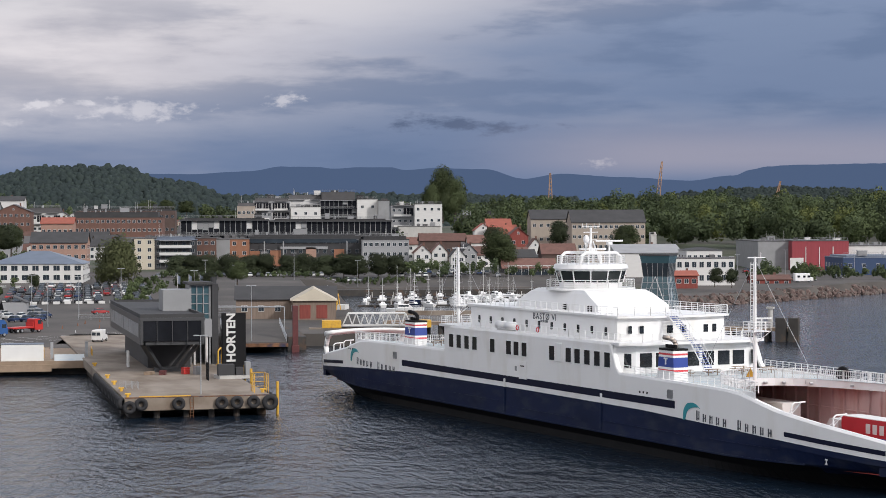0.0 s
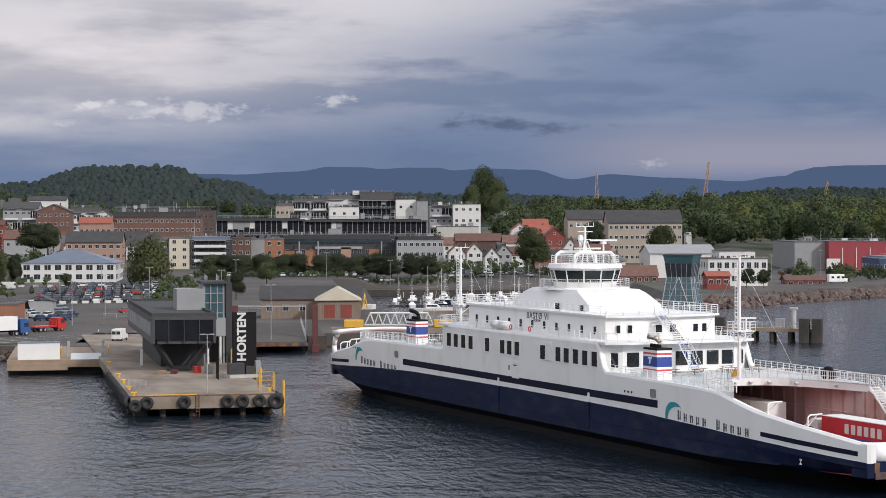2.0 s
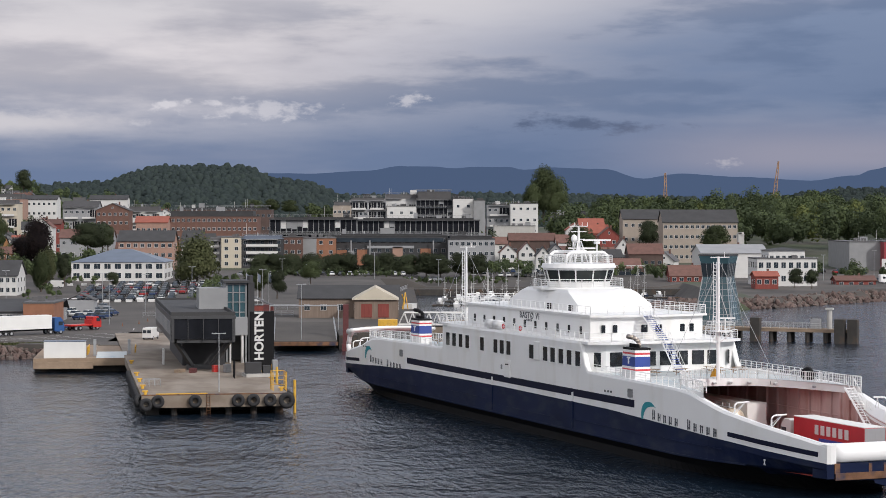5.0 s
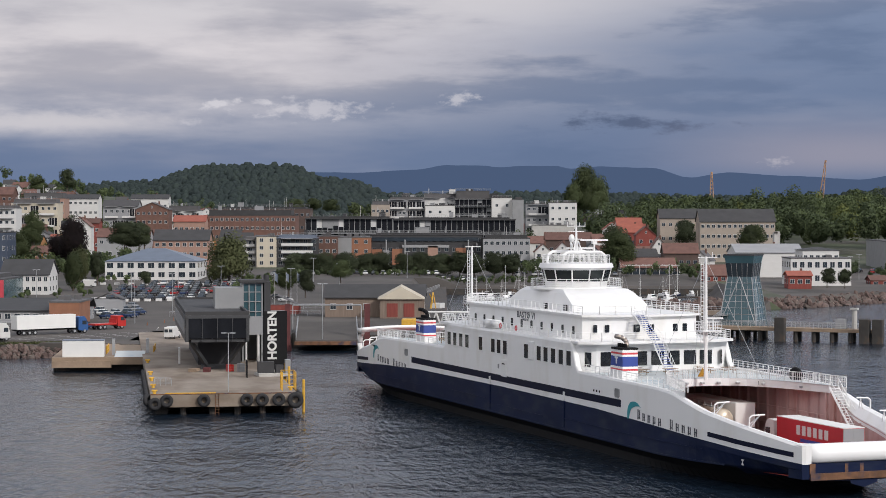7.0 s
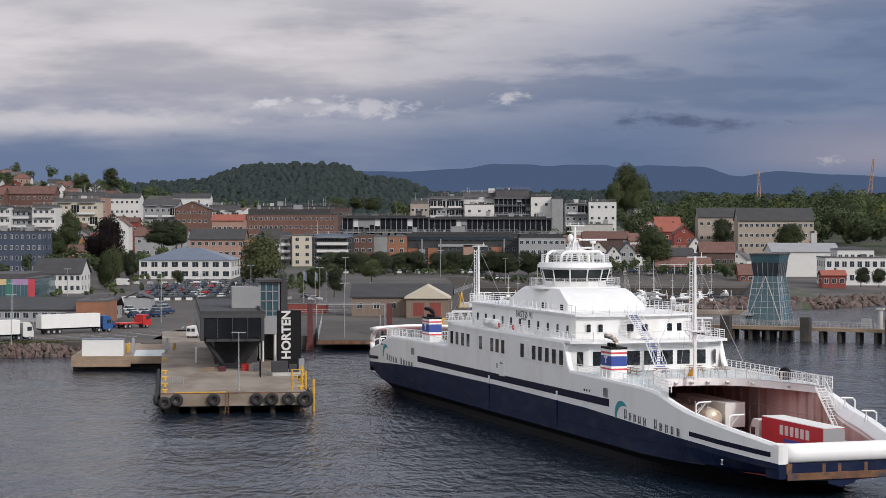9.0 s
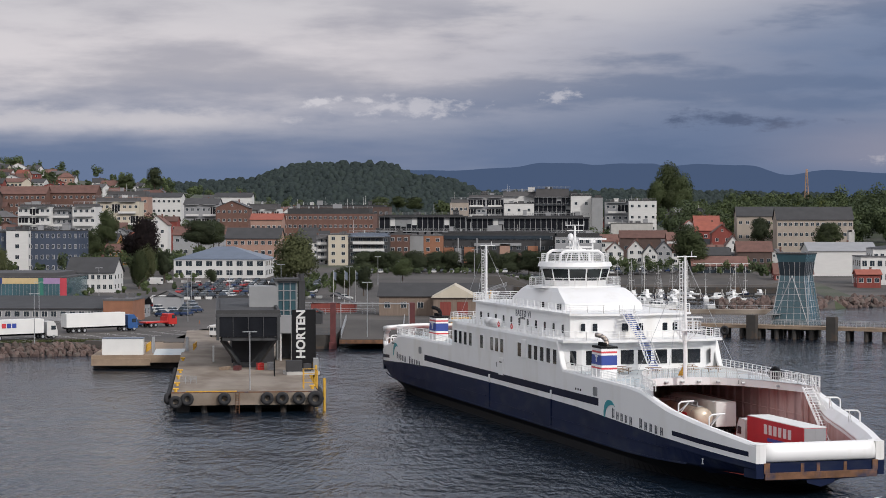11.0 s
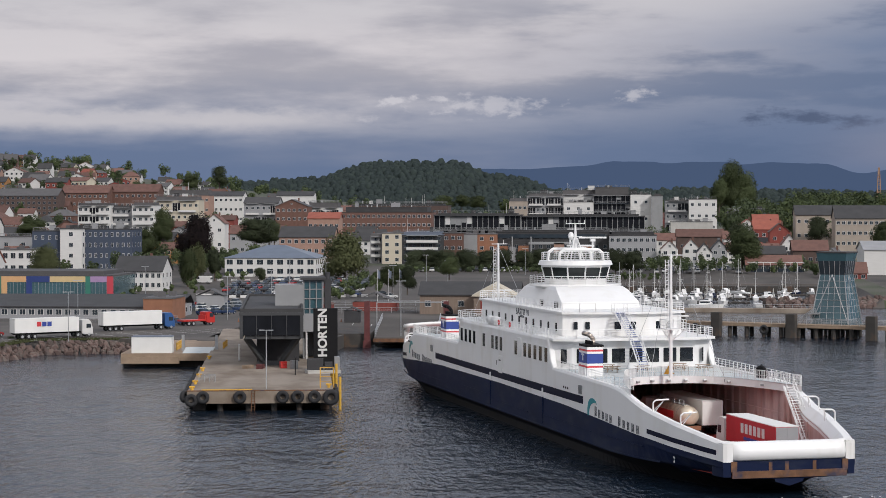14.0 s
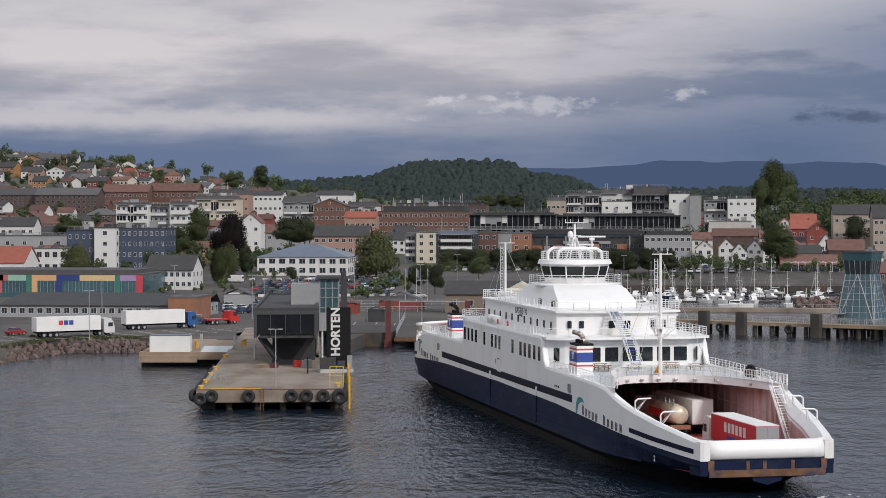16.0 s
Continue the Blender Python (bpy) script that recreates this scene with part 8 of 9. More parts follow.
def semi_trailer(m, label, body_m, cab_m, bars=None, tank=False, length=13.6):
    """A tractor with a semi-trailer; the origin is under the trailer's rear."""
    t = tagged(group_at("lorry", m), label, "lorry")
    if tank:
        bm = bmesh.new()
        prof = [(0.0, 0.4), (0.12, 0.85), (0.45, 1.12), (1.0, 1.2), (10.6, 1.2), (11.1, 1.0), (11.4, 0.4)]
        loft(bm, [[(x, r * math.cos(a * math.pi / 9), 2.35 + r * 0.98 * math.sin(a * math.pi / 9)) for a in range(18)] for x, r in prof], 0, True, True)
        bmesh.ops.recalc_face_normals(bm, faces=bm.faces)
        part("tank", bm, body_m, t, "cream steel tank", True)
        bm = bmesh.new()
        for x in (1.6, 4.5, 7.4, 10.0):
            loft(bm, [[(x + d, 1.22 * math.cos(a * math.pi / 9), 2.35 + 1.22 * math.sin(a * math.pi / 9)) for a in range(18)] for d in (0, 0.12)], 0, True)
        part("tank_band", bm, M["silver"], t)
        bm = bmesh.new()
        fence(bm, [(1.5, 0.3, 3.55), (9.5, 0.3, 3.55)], 0.5, 1.6, 0.04, 2)
        box(bm, 1.5, 9.5, -0.3, 0.3, 3.5, 3.56)
        part("top_walkway", bm, M["silver"], t)
        bm = bmesh.new()
        box(bm, -0.1, 0.1, -1.2, 1.2, 0.8, 1.3)
        part("rear_bumper", bm, M["wall_orange"], t, "orange rear marker bar")
        length = 11.4
    else:
        bm = bmesh.new()
        box(bm, 0, length, -1.27, 1.27, 1.2, 3.95, 0, 0.04)
        part("trailer_body", bm, body_m, t)
        bm = bmesh.new()
        box(bm, -0.02, length + 0.02, -1.25, 1.25, 3.95, 4.02)
        part("trailer_roof", bm, M["trailer"], t, "pale trailer roof")
        bm = bmesh.new()
        box(bm, -0.04, 0.0, -1.2, 1.2, 1.25, 3.9)
        box(bm, -0.06, -0.03, -0.02, 0.02, 1.3, 3.85)
        part("rear_door", bm, M["wall_grey"] if body_m is M["redtarp"] else body_m, t, "pale rear doors")
    bm = bmesh.new()
    box(bm, 0.2, length + 2.0, -0.5, 0.5, 0.85, 1.2)
    box(bm, 0.2, 4.2, -1.2, 1.2, 0.95, 1.2)
    part("chassis", bm, M["black"], t)
    cab(t, length + 0.7, cab_m)
    for x in (1.6, 2.9, 4.2, length - 0.2, length + 2.2):
        for v in (-1.05, 1.05):
            o = new("wheel", BIGWHEEL)
            o.parent, o.matrix_basis = t, pose(x, v, 0.5)
    if bars:
        for i, (x, z, w, h, mm) in enumerate(bars):
            for y0, y1 in ((-1.26, -1.2), (1.2, 1.26)) if tank else ((-1.31, -1.27), (1.27, 1.31)):
                bm = bmesh.new()
                box(bm, x, x + w, y0, y1, z, z + h)
                part("marking", bm, mm, t, "plain coloured marking bar")
    return t


blue_mark = mat("blue_marking", (0.03, 0.06, 0.30), 0.5)
red_mark = mat("red_marking", (0.55, 0.04, 0.05), 0.5)
semi_trailer(pose(-98.5, 396.5, 2.62, 0, 0, 40), "white articulated lorry on the quay road", M["trailer"], M["wall_white"], [(4.6, 2.4, 0.9, 0.9, red_mark), (5.7, 2.4, 0.9, 0.9, blue_mark), (6.8, 2.4, 0.9, 0.9, blue_mark)])
semi_trailer(pose(-87.8, 423.5, 2.62, 0, 0, 40), "white curtain-side lorry with blue cab on the quay road", M["trailer"], M["truckblue"])
tank = semi_trailer(pose(0, 0, 0), "cream tank lorry on the ferry's car deck", M["tankcream"], M["wall_white"], [(2.5, 2.0, 5.5, 0.8, red_mark)], True)
white_lorry = semi_trailer(pose(0, 0, 0), "plain white box lorry on the ferry's car deck", M["trailer"], M["wall_white"])
bars = [(8.6 - 1.15 * k, 2.45, 0.72, 1.0, M["wall_white"]) for k in range(6)] + [(1.5, 1.75, 7.0, 0.35, blue_mark)]
red_lorry = semi_trailer(pose(0, 0, 0), "red articulated lorry with white cab on the ferry's car deck", M["redtarp"], M["wall_white"], bars)
aboard.append((tank, pose(-38.6, -1.9, 2.12)))
aboard.append((white_lorry, pose(-37.6, -4.9, 2.12)))
aboard.append((red_lorry, pose(-66.2, -2.0, 2.2)))


def flatbed(m):
    t = tagged(group_at("recovery_truck", m), "red flatbed recovery truck on the quay", "truck")
    bm = bmesh.new()
    box(bm, 0, 6.0, -1.2, 1.2, 0.95, 1.3, 0, 0.04)
    box(bm, 5.7, 6.0, -1.2, 1.2, 1.3, 2.2)
    part("bed", bm, M["red"], t)
    cab(t, 6.1, M["red"], 2.9)
    for x in (1.5, 2.7, 7.4):
        for v in (-1.0, 1.0):
            o = new("wheel", BIGWHEEL)
            o.parent, o.matrix_basis = t, pose(x, v, 0.5)


flatbed(pose(-75.4, 444, 2.62, 0, 0, 48))
van(-53.8, 411.5, 2.82, 80, M["wall_white"], "white panel van on the pier approach")
for x, y, r in ((-102.5, 541, 10), (-90, 545, 12), (-110, 640, 170)):
    van(x, y, ground_z(x, y) + 0.02, r, M["wall_white"], "white van parked among the cars")
semi = tagged(group_at("box_truck", pose(-136, 690, ground_z(-136, 690), 0, 0, 175)), "box truck with blue cab on the street", "truck")
bm = bmesh.new()
box(bm, 0, 6.2, -1.25, 1.25, 1.0, 3.6, 0, 0.04)
part("box_body", bm, M["trailer"], semi)
cab(semi, 6.4, M["truckblue"], 3.0)
for x in (1.5, 7.6):
    for v in (-1.0, 1.0):
        o = new("wheel", BIGWHEEL)
        o.parent, o.matrix_basis = semi, pose(x, v, 0.5)

rnd = random.Random(77)
# rows of the large car park
for row in range(8):
    y0 = 572 + row * 11.5
    for k in range(15):
        x = -92 + row * -1.0 + k * 2.75
        if rnd.random() < 0.13 or (row > 5 and k < 3) or not shore_side(x, y0):
            continue
        y = y0 + k * 0.35 + rnd.uniform(-0.4, 0.4)
        car(x, y, ground_z(x, y) + 0.02, 85 + rnd.uniform(-4, 4) + (180 if rnd.random() < 0.3 else 0), rnd.choice((0, 0, 1, 1, 2, 3, 4, 5, 5, 7, 6, 2)))
# small car park beside the low hall
for row in range(4):
    for k in range(7):
        if rnd.random() < 0.15:
            continue
        x, y = -88 + 2.7 * k - row * 3.0, 487 + row * 14 + k * 1.6
        car(x, y, ground_z(x, y) + 0.02, 70 + rnd.uniform(-5, 5), rnd.choice((2, 2, 4, 3, 6, 1, 4)), "cars beside the low hall")
# cars on the promenade and along the rows
for k in range(26):
    x = -58 + 3.1 * k
    y = 722 + 0.2 * k
    if rnd.random() < 0.25 or (x > -4 and y < 705):
        continue
    car(x, y, ground_z(x, y) + 0.02, rnd.choice((90, 85, 0)), rnd.choice((2, 2, 0, 1, 3, 7)), "cars along the promenade")
for x, y, r, k in ((-43, 566, 5, 2), (-46, 575, 5, 0), (-104.8, 404.5, 55, 6), (-62.8, 525.5, 30, 6), (-77.5, 449, 45, 4), (-26, 520, 0, 0)):
    car(x, y, ground_z(x, y) + 0.02, r, k, "cars on the quay")

for row, y0 in enumerate((742, 752, 764)):
    for k in range(13):
        if rnd.random() < 0.25:
            continue
        x, y = 27 + 2.9 * k, y0 + rnd.uniform(-0.5, 0.5)
        if clear_of(x, y, 4, 10):
            car(x, y, ground_z(x, y) + 0.02, 88 + rnd.uniform(-5, 5), rnd.choice((2, 2, 0, 1, 3, 7, 4)), "cars by the marina houses")

for row, y0 in enumerate((796, 806)):
    for k in range(14):
        if rnd.random() > 0.25:
            x = 140 + 2.8 * k
            car(x, y0, ground_z(x, y0) + 0.02, 88 + rnd.uniform(-5, 5), rnd.choice((2, 2, 0, 1, 3, 7, 4, 6)), "cars by the halls")
for x, y in ((163, 712), (170, 716), (186, 738)):
    car(x, y, ground_z(x, y) + 0.02, rnd.uniform(-10, 30), rnd.choice((2, 1, 3)), "cars by the halls")

# ---- lamp posts, cones and small sheds ----
for x, y, h in ((-86, 391.5, 9.5), (-70, 470, 10), (-97, 440, 10), (-67, 513, 10), (-24, 413, 11), (-40, 545, 10), (-60, 560, 10), (-82, 545, 9), (-110, 560, 9), (-78, 610, 9), (-40, 640, 9), (-12, 700, 9), (10, 712, 9), (45, 712, 9), (-30, 600, 9), (148, 735, 9), (172, 760, 10), (196, 752, 10), (138, 700, 9)):
    lamp_post(x, y, max(2.6, ground_z(x, y)), h, 1.3, 20)
bm = bmesh.new()
tube(bm, (0, 0, 0), (0, 0, 0.75), 0.16, 8, 0.04)
box(bm, -0.22, 0.22, -0.22, 0.22, 0, 0.05)
cone = tagged(part("traffic_cone", bm, M["wall_orange"]), "orange traffic cone on the quay", "traffic cone", "cones on the quay")
cone.matrix_basis = pose(-66, 462, 2.62)
for k in range(1, 14):
    copy_thing(cone, pose(-66 + 1.9 * k + rnd.uniform(-0.6, 0.6), 464 + (k % 4) * 9 + rnd.uniform(-2, 2), 2.62))


def shed(x, y, w, d, h, wall, roof, label, rot=0):
    s = tagged(group_at("small_shed", pose(x, y, ground_z(x, y), 0, 0, rot)), label, "shed")
    bm = bmesh.new()
    box(bm, -w / 2, w / 2, 0, d, 0, h)
    part("wall", bm, M[wall], s)
    bm = bmesh.new()
    prof = [(-w / 2 - 0.25, h - 0.1), (0, h + w * 0.22), (w / 2 + 0.25, h - 0.1), (w / 2 + 0.25, h + 0.05), (0, h + w * 0.22 + 0.15), (-w / 2 - 0.25, h + 0.05)]
    loft(bm, [[(a, -0.3, c) for a, c in prof], [(a, d + 0.3, c) for a, c in prof]], 0, True, True)
    part("roof", bm, M[roof], s)


shed(-52, 495, 5, 5, 2.4, "redwood", "rooftile", "small dark red shed on the quay")
shed(-41, 512, 11, 5, 2.2, "redwood", "roofgrey", "long low red shed on the quay")
shed(-40, 460, 3.4, 3, 2.6, "wall_dark", "roofdark", "small black kiosk by the linkspan")
shed(-84, 520, 7, 5, 3.4, "wall_grey", "roofgrey", "pale grey garage by the car park")
g = tagged(group_at("shed_gable", pose(-9.9, 491, 2.6, 0, 0, 0)), "cream canvas gable canopy in front of the quay shed", "canopy")
bm = bmesh.new()
loft(bm, [[(-5.6, 0, 4.6), (0, 0, 7.6), (5.6, 0, 4.6)], [(-5.6, 8, 4.9), (0, 8, 7.9), (5.6, 8, 4.9)], ], 0, True, True)
bmesh.ops.recalc_face_normals(bm, faces=bm.faces)
part("canopy_roof", bm, M["wall_cream"], g)
bm = bmesh.new()
box(bm, -5.0, 5.0, 0.6, 7.5, 0, 4.7)
part("canopy_wall", bm, M["brownwood"], g)
bm = bmesh.new()
for a in (-3.4, 0.6):
    box(bm, a, a + 2.6, 0.5, 0.62, 0.4, 3.6)
part("red_door", bm, M["redwood"], g)
for k, a in enumerate((-44.5, -41.5, -38.6)):
    s = tagged(group_at("flagpole", pose(a, 548, ground_z(a, 548))), "white flagpole with pale blue flag", "flagpole", "flagpoles by the car park")
    bm = bmesh.new()
    tube(bm, (0, 0, 0), (0, 0, 9), 0.07, 6, 0.04)
    part("pole", bm, M["wall_white"], s)
    bm = bmesh.new()
    loft(bm, [[(0.05, 0, 8.8), (0.05, 0, 6.6)], [(0.4, 0.15, 8.5), (0.45, 0.1, 6.4)], [(0.8, 0, 8.3), (0.75, 0, 6.1)]])
    part("flag", bm, M["roofmetal"], s, "limp blue flag")

mh = tagged(group_at("motor_home", pose(163, 700, ground_z(163, 700), 0, 0, 4)), "white motor home parked on the shore road", "motor home")
bm = bmesh.new()
box(bm, -3.2, 2.2, -1.15, 1.15, 0.5, 3.1, 0, 0.12)
box(bm, 2.2, 3.4, -1.05, 1.05, 0.5, 1.7, 0, 0.12)
part("body", bm, M["white"], mh)
for x0 in (-2.4, -0.4, 1.2):
    bm = bmesh.new()
    box(bm, x0, x0 + 0.9, -1.18, -1.14, 1.7, 2.4)
    part("window", bm, M["glass"], mh)
for x0 in (-1.8, 2.4):
    for v in (-1.0, 1.0):
        o = new("wheel", WHEEL)
        o.parent, o.matrix_basis = mh, pose(x0, v, 0.36)

# ---- the marina ----
def boat(x, y, rot, L, sail, seed):
    rnd2 = random.Random(seed)
    b = tagged(group_at("sailing_boat" if sail else "motor_boat", pose(x, y, 0.0, 0, 0, rot)), "moored white sailing boat with bare mast" if sail else "moored white motor boat with low cabin", "boat", "boats in the marina")
    w = L * (0.15 if sail else 0.17)
    bm = bmesh.new()
    rings = []
    for i in range(9):
        u = i / 8
        k = math.sin(math.pi * (0.28 + 0.72 * u)) ** 0.7 if u < 1 else 0.02
        rings.append([(L * (u - 0.5), -w * k, 0.9 + 0.35 * u), (L * (u - 0.5) * 0.94, -w * k * 0.8, 0.0), (L * (u - 0.5) * 0.9, 0, -0.3), (L * (u - 0.5) * 0.94, w * k * 0.8, 0.0), (L * (u - 0.5), w * k, 0.9 + 0.35 * u)])
    loft(bm, rings, 0, True, True)
    bmesh.ops.recalc_face_normals(bm, faces=bm.faces)
    part("hull", bm, M["navy" if seed % 7 == 3 else "white"], b)
    bm = bmesh.new()
    ch = 0.55 if sail else 1.1
    prism(bm, [(-L * 0.2, -w * 0.6), (L * 0.2, -w * 0.5), (L * 0.2, w * 0.5), (-L * 0.2, w * 0.6)], 1.0, 1.1 + ch, 0, [(-L * 0.18, -w * 0.5), (L * 0.08, -w * 0.42), (L * 0.08, w * 0.42), (-L * 0.18, w * 0.5)])
    part("cabin", bm, M["white"], b)
    bm = bmesh.new()
    box(bm, -L * 0.17, L * 0.1, -w * 0.58, w * 0.58, 1.1 + ch * 0.35, 1.1 + ch * 0.75)
    part("cabin_window", bm, M["glass2"], b)
    if sail:
        h = L * rnd2.uniform(1.15, 1.45)
        bm = bmesh.new()
        tube(bm, (L * 0.06, 0, 1.2), (L * 0.06, 0, h), 0.09, 6, 0.06)
        tube(bm, (L * 0.06, 0, 2.2), (-L * 0.34, 0, 2.3), 0.12, 6)
        for z in (0.5, 0.75):
            tube(bm, (L * 0.06, -w * 0.6, h * z), (L * 0.06, w * 0.6, h * z), 0.04, 4)
        part("mast", bm, M["wall_white"], b)
        bm = bmesh.new()
        tube(bm, (L * 0.06, 0, h), (L * 0.49, 0, 1.3), 0.025, 3)
        tube(bm, (L * 0.06, 0, h), (-L * 0.48, 0, 1.1), 0.025, 3)
        part("stay", bm, M["silver"], b)
    else:
        bm = bmesh.new()
        fence(bm, [(L * 0.15, -w * 0.7, 1.15), (L * 0.45, 0, 1.25), (L * 0.15, w * 0.7, 1.15)], 0.6, 1.2, 0.03, 2)
        part("bow_rail", bm, M["silver"], b)


def build_marina():
    rnd2 = random.Random(21)
    k = 0
    for row, (y, x0, x1) in enumerate(((618, 6, 58), (644, 8, 74), (672, 10, 88))):
        p = tagged(group_at("pontoon", pose(0, y, 0)), "low dark floating pontoon with mooring posts", "pontoon", "pontoons of the marina")
        bm = bmesh.new()
        box(bm, x0, x1, -1.1, 1.1, 0.05, 0.5)
        part("deck", bm, M["concrete_dark"], p)
        for i in range(int((x1 - x0) / 4.6)):
            bm = bmesh.new()
            box(bm, x0 + 4.4 + 4.6 * i, x0 + 5.0 + 4.6 * i, -7.5, 7.5, 0.02, 0.38)
            part("finger_float", bm, M["concrete_dark"], p)
        for i in range(int((x1 - x0) / 7)):
            bm = bmesh.new()
            tube(bm, (x0 + 3 + 7 * i, 1.2, -2), (x0 + 3 + 7 * i, 1.2, 2.3), 0.16, 6)
            part("mooring_post", bm, M["concrete_pale"], p)
        for i in range(int((x1 - x0) / 4.6)):
            for side in (-1, 1):
                if rnd2.random() < 0.42:
                    continue
                L = rnd2.uniform(5.0, 9.5)
                boat(x0 + 2.5 + 4.6 * i, y + side * (1.6 + L / 2), 90 * side + rnd2.uniform(-40, 40) + (180 if rnd2.random() < 0.4 else 0), L, rnd2.random() < 0.4, k)
                k += 1
    for x, y, L in ((18, 585, 11), (44, 588, 10), (62, 596, 9)):
        boat(x, y, rnd2.uniform(-20, 20), L, False, k)
        k += 1
    q = tagged(group_at("quay_wall", pose(0, 0, 0)), "grey concrete quay wall round the marina", "quay", kind="structure")
    bm = bmesh.new()
    box(bm, -3, 96, 699, 712, -3, 2.0)
    box(bm, -18, 1.2, 505, 700, -3, 2.62)
    part("wall_block", bm, M["concrete_dark"], q)
    for n_, (a, b, c, d, z) in enumerate(((-40, 1.0, 436, 508, 2.61), (-62, -36, 396, 440, 2.60), (-78, -50, 399, 430, 2.59))):
        bm = bmesh.new()
        box(bm, a, b, c, d, -3, z)
        part("quay_block", bm, M["asphalt"], q, "dark asphalt-topped quay block")
    f = tagged(group_at("floating_breakwater", pose(14, 566, 0, 0, 0, -4)), "long low concrete floating breakwater", "breakwater", kind="structure")
    bm = bmesh.new()
    box(bm, 0, 62, 0, 3.2, -0.5, 1.1, 0, 0.08)
    part("float", bm, M["concrete"], f)
    bm = bmesh.new()
    fence(bm, [(0, 3, 1.1), (62, 3, 1.1)], 1.0, 2.5, 0.04, 2)
    part("float_rail", bm, M["silver"], f)


build_marina()
pg = tagged(group_at("pergola", pose(66, 744, ground_z(66, 748))), "white framed glass pergola before the waterside restaurant", "pergola")
for k in range(9):
    bm = bmesh.new()
    box(bm, 2.4 * k - 0.08, 2.4 * k + 0.08, 0, 0.16, 0, 3.0)
    part("post", bm, M["wall_white"], pg)
    bm = bmesh.new()
    box(bm, 2.4 * k - 0.09, 2.4 * k + 0.09, -0.2, 14, 3.0, 3.22)
    part("rafter", bm, M["wall_white"], pg)
bm = bmesh.new()
box(bm, -0.2, 19.4, -0.2, 0.1, 3.22, 3.45)
part("front_beam", bm, M["wall_white"], pg)
bm = bmesh.new()
box(bm, 0, 19.2, 0.05, 0.1, 0, 1.1)
part("front_screen", bm, M["glass2"], pg)
t = tagged(group_at("fishing_boat", pose(-1.5, 545, 0, 0, 0, 70)), "small workboat with yellow crane mast", "boat")
bm = bmesh.new()
prism(bm, [(-6, -1.9), (3.5, -2.1), (6.5, 0), (3.5, 2.1), (-6, 1.9)], -0.3, 1.5)
part("hull", bm, M["wall_white"], t)
bm = bmesh.new()
box(bm, -1, 2.5, -1.3, 1.3, 1.5, 3.9, 0, 0.05)
part("wheelhouse", bm, M["wall_white"], t)
bm = bmesh.new()
for a, b in (((-3, -1, 1.5), (-3, 0, 7)), ((-3, 1, 1.5), (-3, 0, 7)), ((-4.5, 0, 1.5), (-3, 0, 7)), ((-3, 0, 4), (-5.5, 0, 6.5))):
    tube(bm, a, b, 0.14, 5)
part("crane_mast", bm, M["yellow"], t)

# cranes and hazy masts on the skyline
for x, y, h, lean, label in ((545, 3000, 103, 0.10, "tall orange harbour crane jib on the skyline"), (390, 3000, 86, 0.0, "thin orange mast on the skyline"), (716, 3000, 74, 0.22, "pale leaning crane jib on the skyline")):
    c = tagged(group_at("crane", pose(x, y, 0)), label, "crane")
    bm = bmesh.new()
    n = 14
    for i in range(n):
        for sx in (-1, 1):
            r0, r1 = 4.5 * (1 - i / n * 0.85), 4.5 * (1 - (i + 1) / n * 0.85)
            tube(bm, (lean * h * i / n + sx * r0, 0, 10 + (h - 10) * i / n), (lean * h * (i + 1) / n + sx * r1, 0, 10 + (h - 10) * (i + 1) / n), 0.7, 4)
            tube(bm, (lean * h * i / n + sx * r0, 0, 10 + (h - 10) * i / n), (lean * h * (i + 1) / n - sx * r1, 0, 10 + (h - 10) * (i + 1) / n), 0.2, 4)
    part("jib", bm, M["cranepaint"], c)

# grass verge above the boulders and a bush on it
v = tagged(group_at("grass_verge", pose(0, 0, 0)), "rough grass verge above the boulders", "grass", kind="stuff")
rnd = random.Random(5)
verts, faces = [], []
for _ in range(5200):
    u = rnd.random()
    x, y = (-104 + 9 * u, 338 + 56 * u) if rnd.random() < 0.55 else (-97 + 27 * u, 396.5 + 6.5 * u)
    x, y = x + rnd.uniform(-2.6, 1.2), y + rnd.uniform(0, 3.0)
    z = 2.3
    a = rnd.uniform(0, 6.28)
    h, w_ = rnd.uniform(0.15, 0.5), rnd.uniform(0.15, 0.35)
    i = len(verts)
    verts += [(x - w_ * math.cos(a), y - w_ * math.sin(a), z), (x + w_ * math.cos(a), y + w_ * math.sin(a), z), (x + rnd.uniform(-0.2, 0.2), y, z + h)]
    faces.append((i, i + 1, i + 2))
me = bpy.data.meshes.new("grass_tufts")
me.from_pydata(verts, [], faces)
me.materials.append(M["leafwillow"])
o = new("grass_tufts", me)
o.parent = v

# foam in the ferry's wake, in rigid flakes that go with it
foam_mat = mat("sea_foam", (0.7, 0.73, 0.74), 0.8, 0, 0.1)
bm = bmesh.new()
rnd = random.Random(9)
for _ in range(45):
    s, w_ = -72.5 - abs(rnd.gauss(0, 6)), rnd.gauss(-4.5, 3.5)
    r = rnd.uniform(0.06, 0.28)
    pts = [(s + r * rnd.uniform(0.5, 1.6) * math.cos(a), w_ + r * rnd.uniform(0.4, 1.0) * math.sin(a), 0.05) for a in (0, 1.05, 2.1, 3.14, 4.2, 5.2)]
    bm.faces.new([bm.verts.new(p_) for p_ in pts])
wake = tagged(part("wake_foam", bm, foam_mat), "white foam flecks in the ferry's wake", "foam", kind="stuff")
aboard.append((wake, pose(0, 0, 0)))

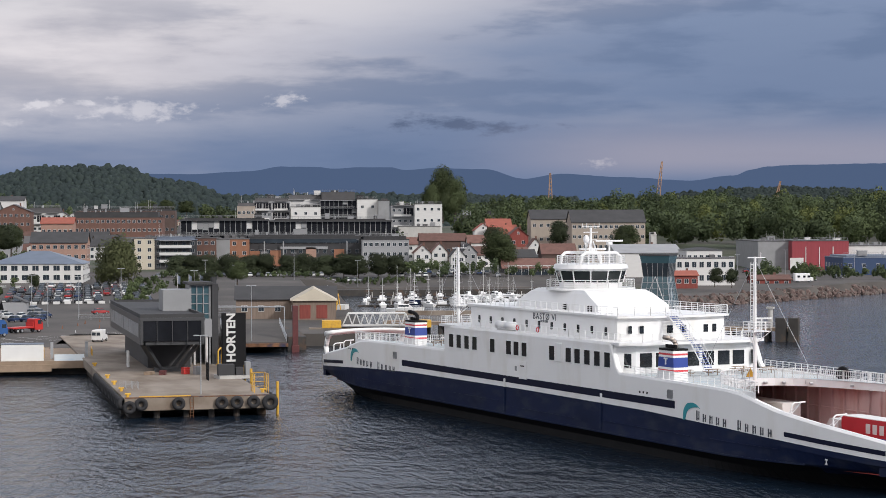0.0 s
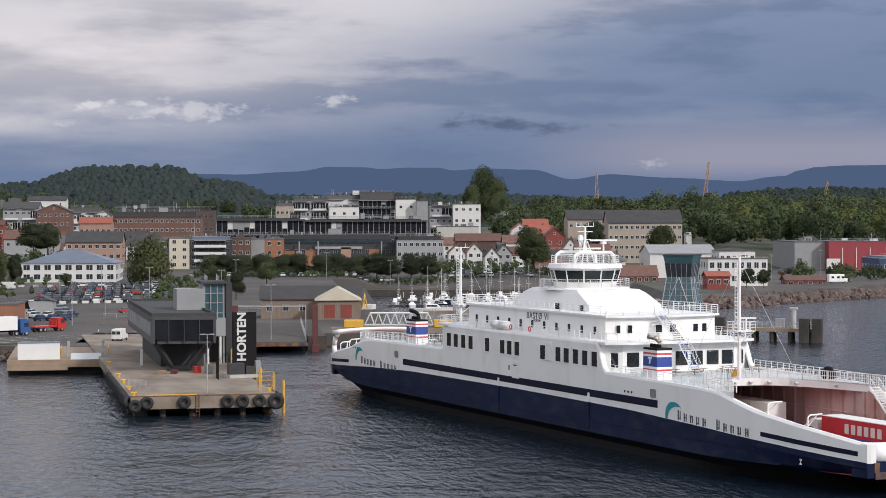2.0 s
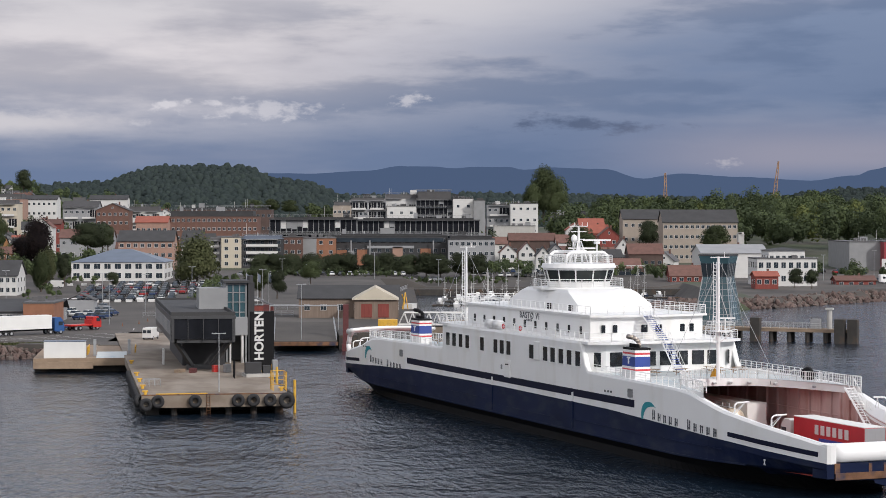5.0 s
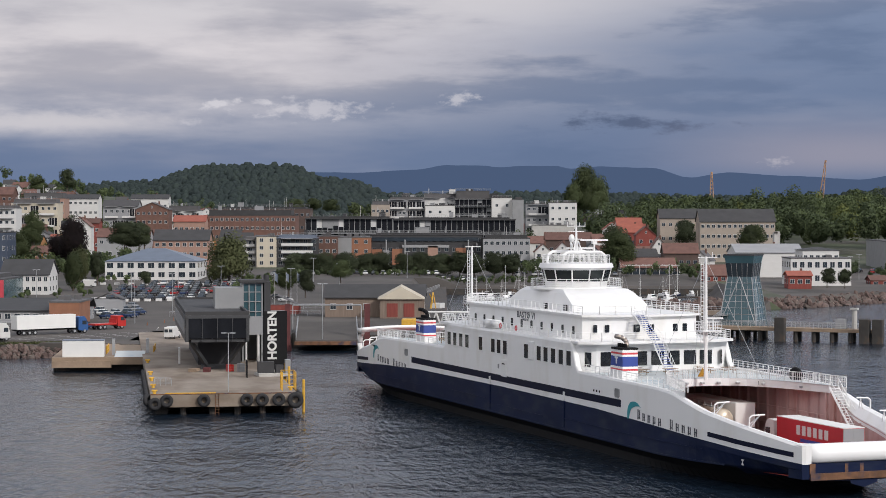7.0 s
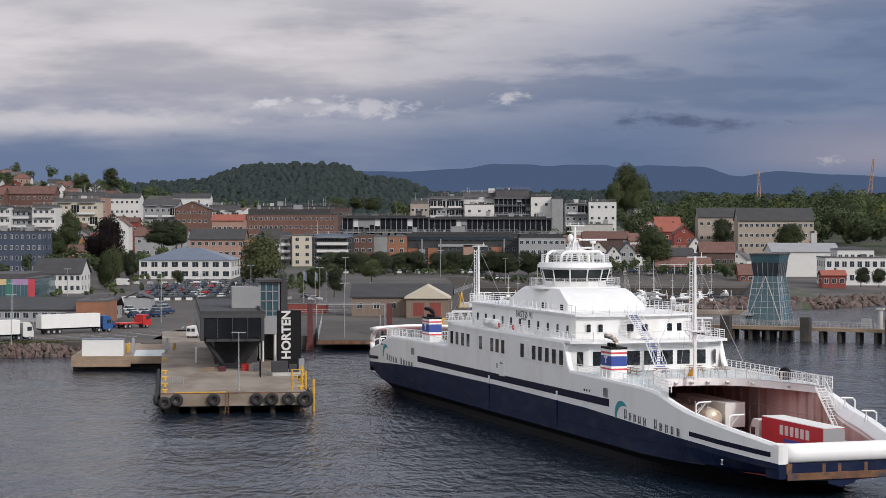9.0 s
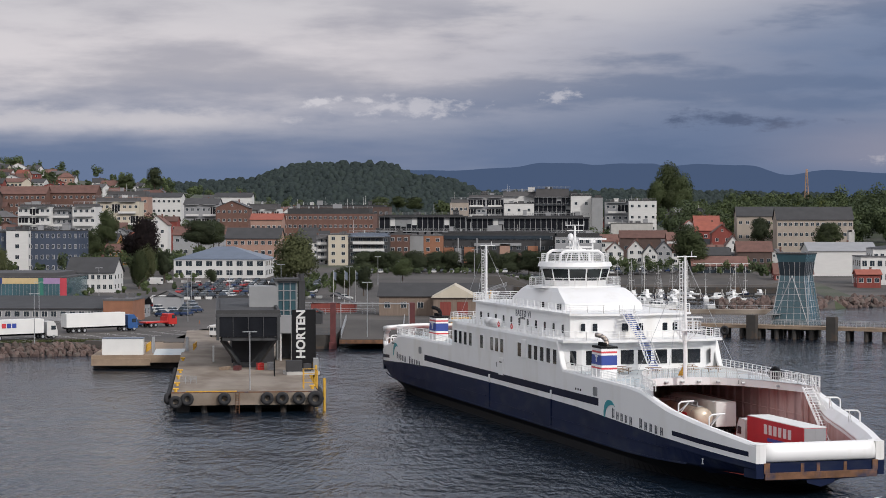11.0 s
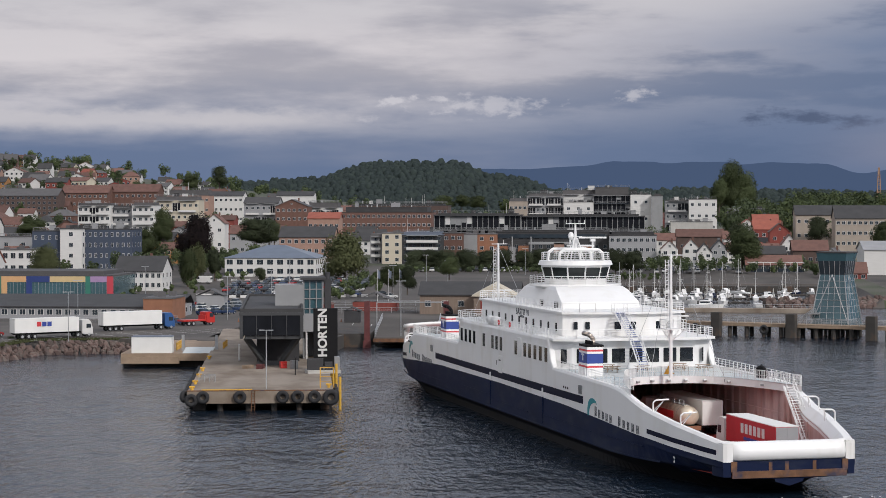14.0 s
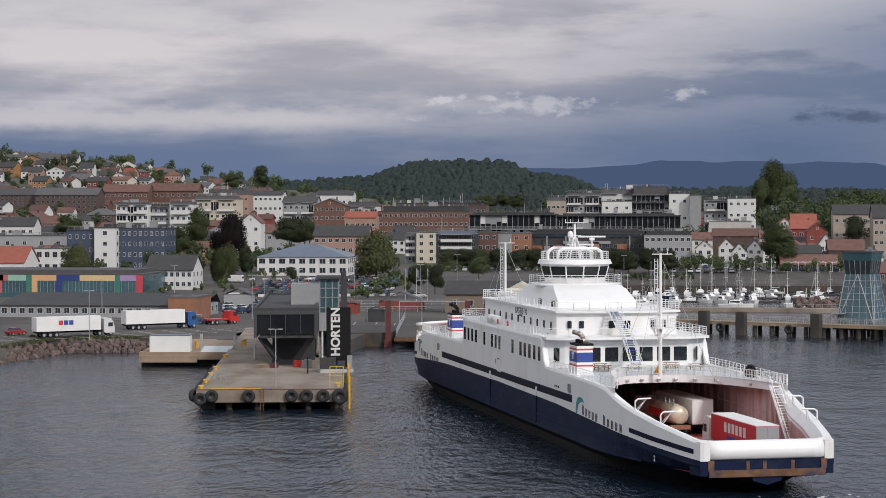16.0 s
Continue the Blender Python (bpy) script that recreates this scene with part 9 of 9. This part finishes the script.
# loose gear under the terminal
for x, y, w_, h, m_, lb in ((11.0, 40.5, 1.6, 0.7, "maroon", "stack of dark red crates on the pier"), (14.6, 41.0, 1.2, 1.1, "red", "red steel gear box on the pier"), (9.0, 41.5, 2.2, 0.5, "deckwood", "stacked timber pallets on the pier"), (16.3, 40.0, 0.9, 1.3, "midgrey", "grey gas bottle cage on the pier")):
    c = tagged(group_at("gear_crate", PIER @ pose(x, y, 2.8, 0, 0, x * 7)), lb, "crate")
    bm = bmesh.new()
    for k in range(3):
        box(bm, -w_ / 2, w_ / 2, -0.5, 0.5, h * k / 3 + 0.02, h * (k + 1) / 3, 0, 0.02)
    part("crate_body", bm, M[m_], c)

# road markings, kerbs, barriers and fences on the quay
road = tagged(group_at("road_marking", pose(0, 0, 0)), "worn white lane markings on the quay road", "road marking", kind="structure")
for off in (-4.5, 0.0, 3.8, 7.6):
    for k in range(16):
        a = Vector((-104 + 4.2 * k - 0.62 * off, 391 + 3.6 * k + 0.78 * off, 0))
        if a.x > -50:
            continue
        bm = bmesh.new()
        obox(bm, pose(a.x, a.y, 2.632 if a.y > 404 else 2.632, 0, 0, 40.6), 3.0, 0.16, 0.012)
        part("lane_dash", bm, M["wall_white"], road)
for k in range(9):
    bm = bmesh.new()
    obox(bm, pose(-62 + 4.6 * k, 450 + 2.2 * (k % 3), 2.632, 0, 0, 95), 9.0, 0.14, 0.012)
    part("lane_line", bm, M["wall_white"], road)
for a, b, lb in (((-112, 448, 2.6), (-80, 462, 2.6), "wire fence in front of the low hall"), ((-66, 500, 2.6), (-30, 506, 2.6), "low steel fence across the quay"), ((-60, 532, 2.8), (-24, 536, 2.9), "steel fence beside the car park"), ((-16, 520, 2.6), (-1, 690, 2.6), "low rail along the marina quay")):
    f_ = tagged(group_at("steel_fence", pose(0, 0, 0)), lb, "fence")
    bm = bmesh.new()
    fence(bm, [a, b], 1.3, 3.0, 0.05, 3)
    part("fence_line", bm, M["silver"], f_)
bm = bmesh.new()
box(bm, -0.9, 0.9, -0.25, 0.25, 0, 0.75, 0, 0.06)
blk = tagged(part("concrete_barrier", bm, M["wall_white"]), "white painted concrete barrier block on the quay", "barrier", "barriers of the car park")
blk.matrix_basis = pose(-96, 565, ground_z(-96, 565))
for k in range(1, 16):
    x, y = -96 + 3.0 * k, 565 + 0.5 * k
    copy_thing(blk, pose(x, y, ground_z(x, y), 0, 0, 8))
for k in range(10):
    x, y = -112 + 4.5 * k, 655 - 0.6 * k
    copy_thing(blk, pose(x, y, ground_z(x, y), 0, 0, -8))


# ---- what moves ----
def ferry_pose(t):
    return pose(17.403 - 0.5279 * (t - 7), 269.794 + 0.5464 * (t - 7), 0, 0, 0, 109.527 - 0.1923 * (t - 7))


def motions():
    times = [0.5 * k for k in range(33)]
    walk(ferry, [(t, ferry_pose(t)) for t in times])
    for thing, m in aboard:
        walk(thing, [(t, ferry_pose(t) @ m) for t in times])


motions()
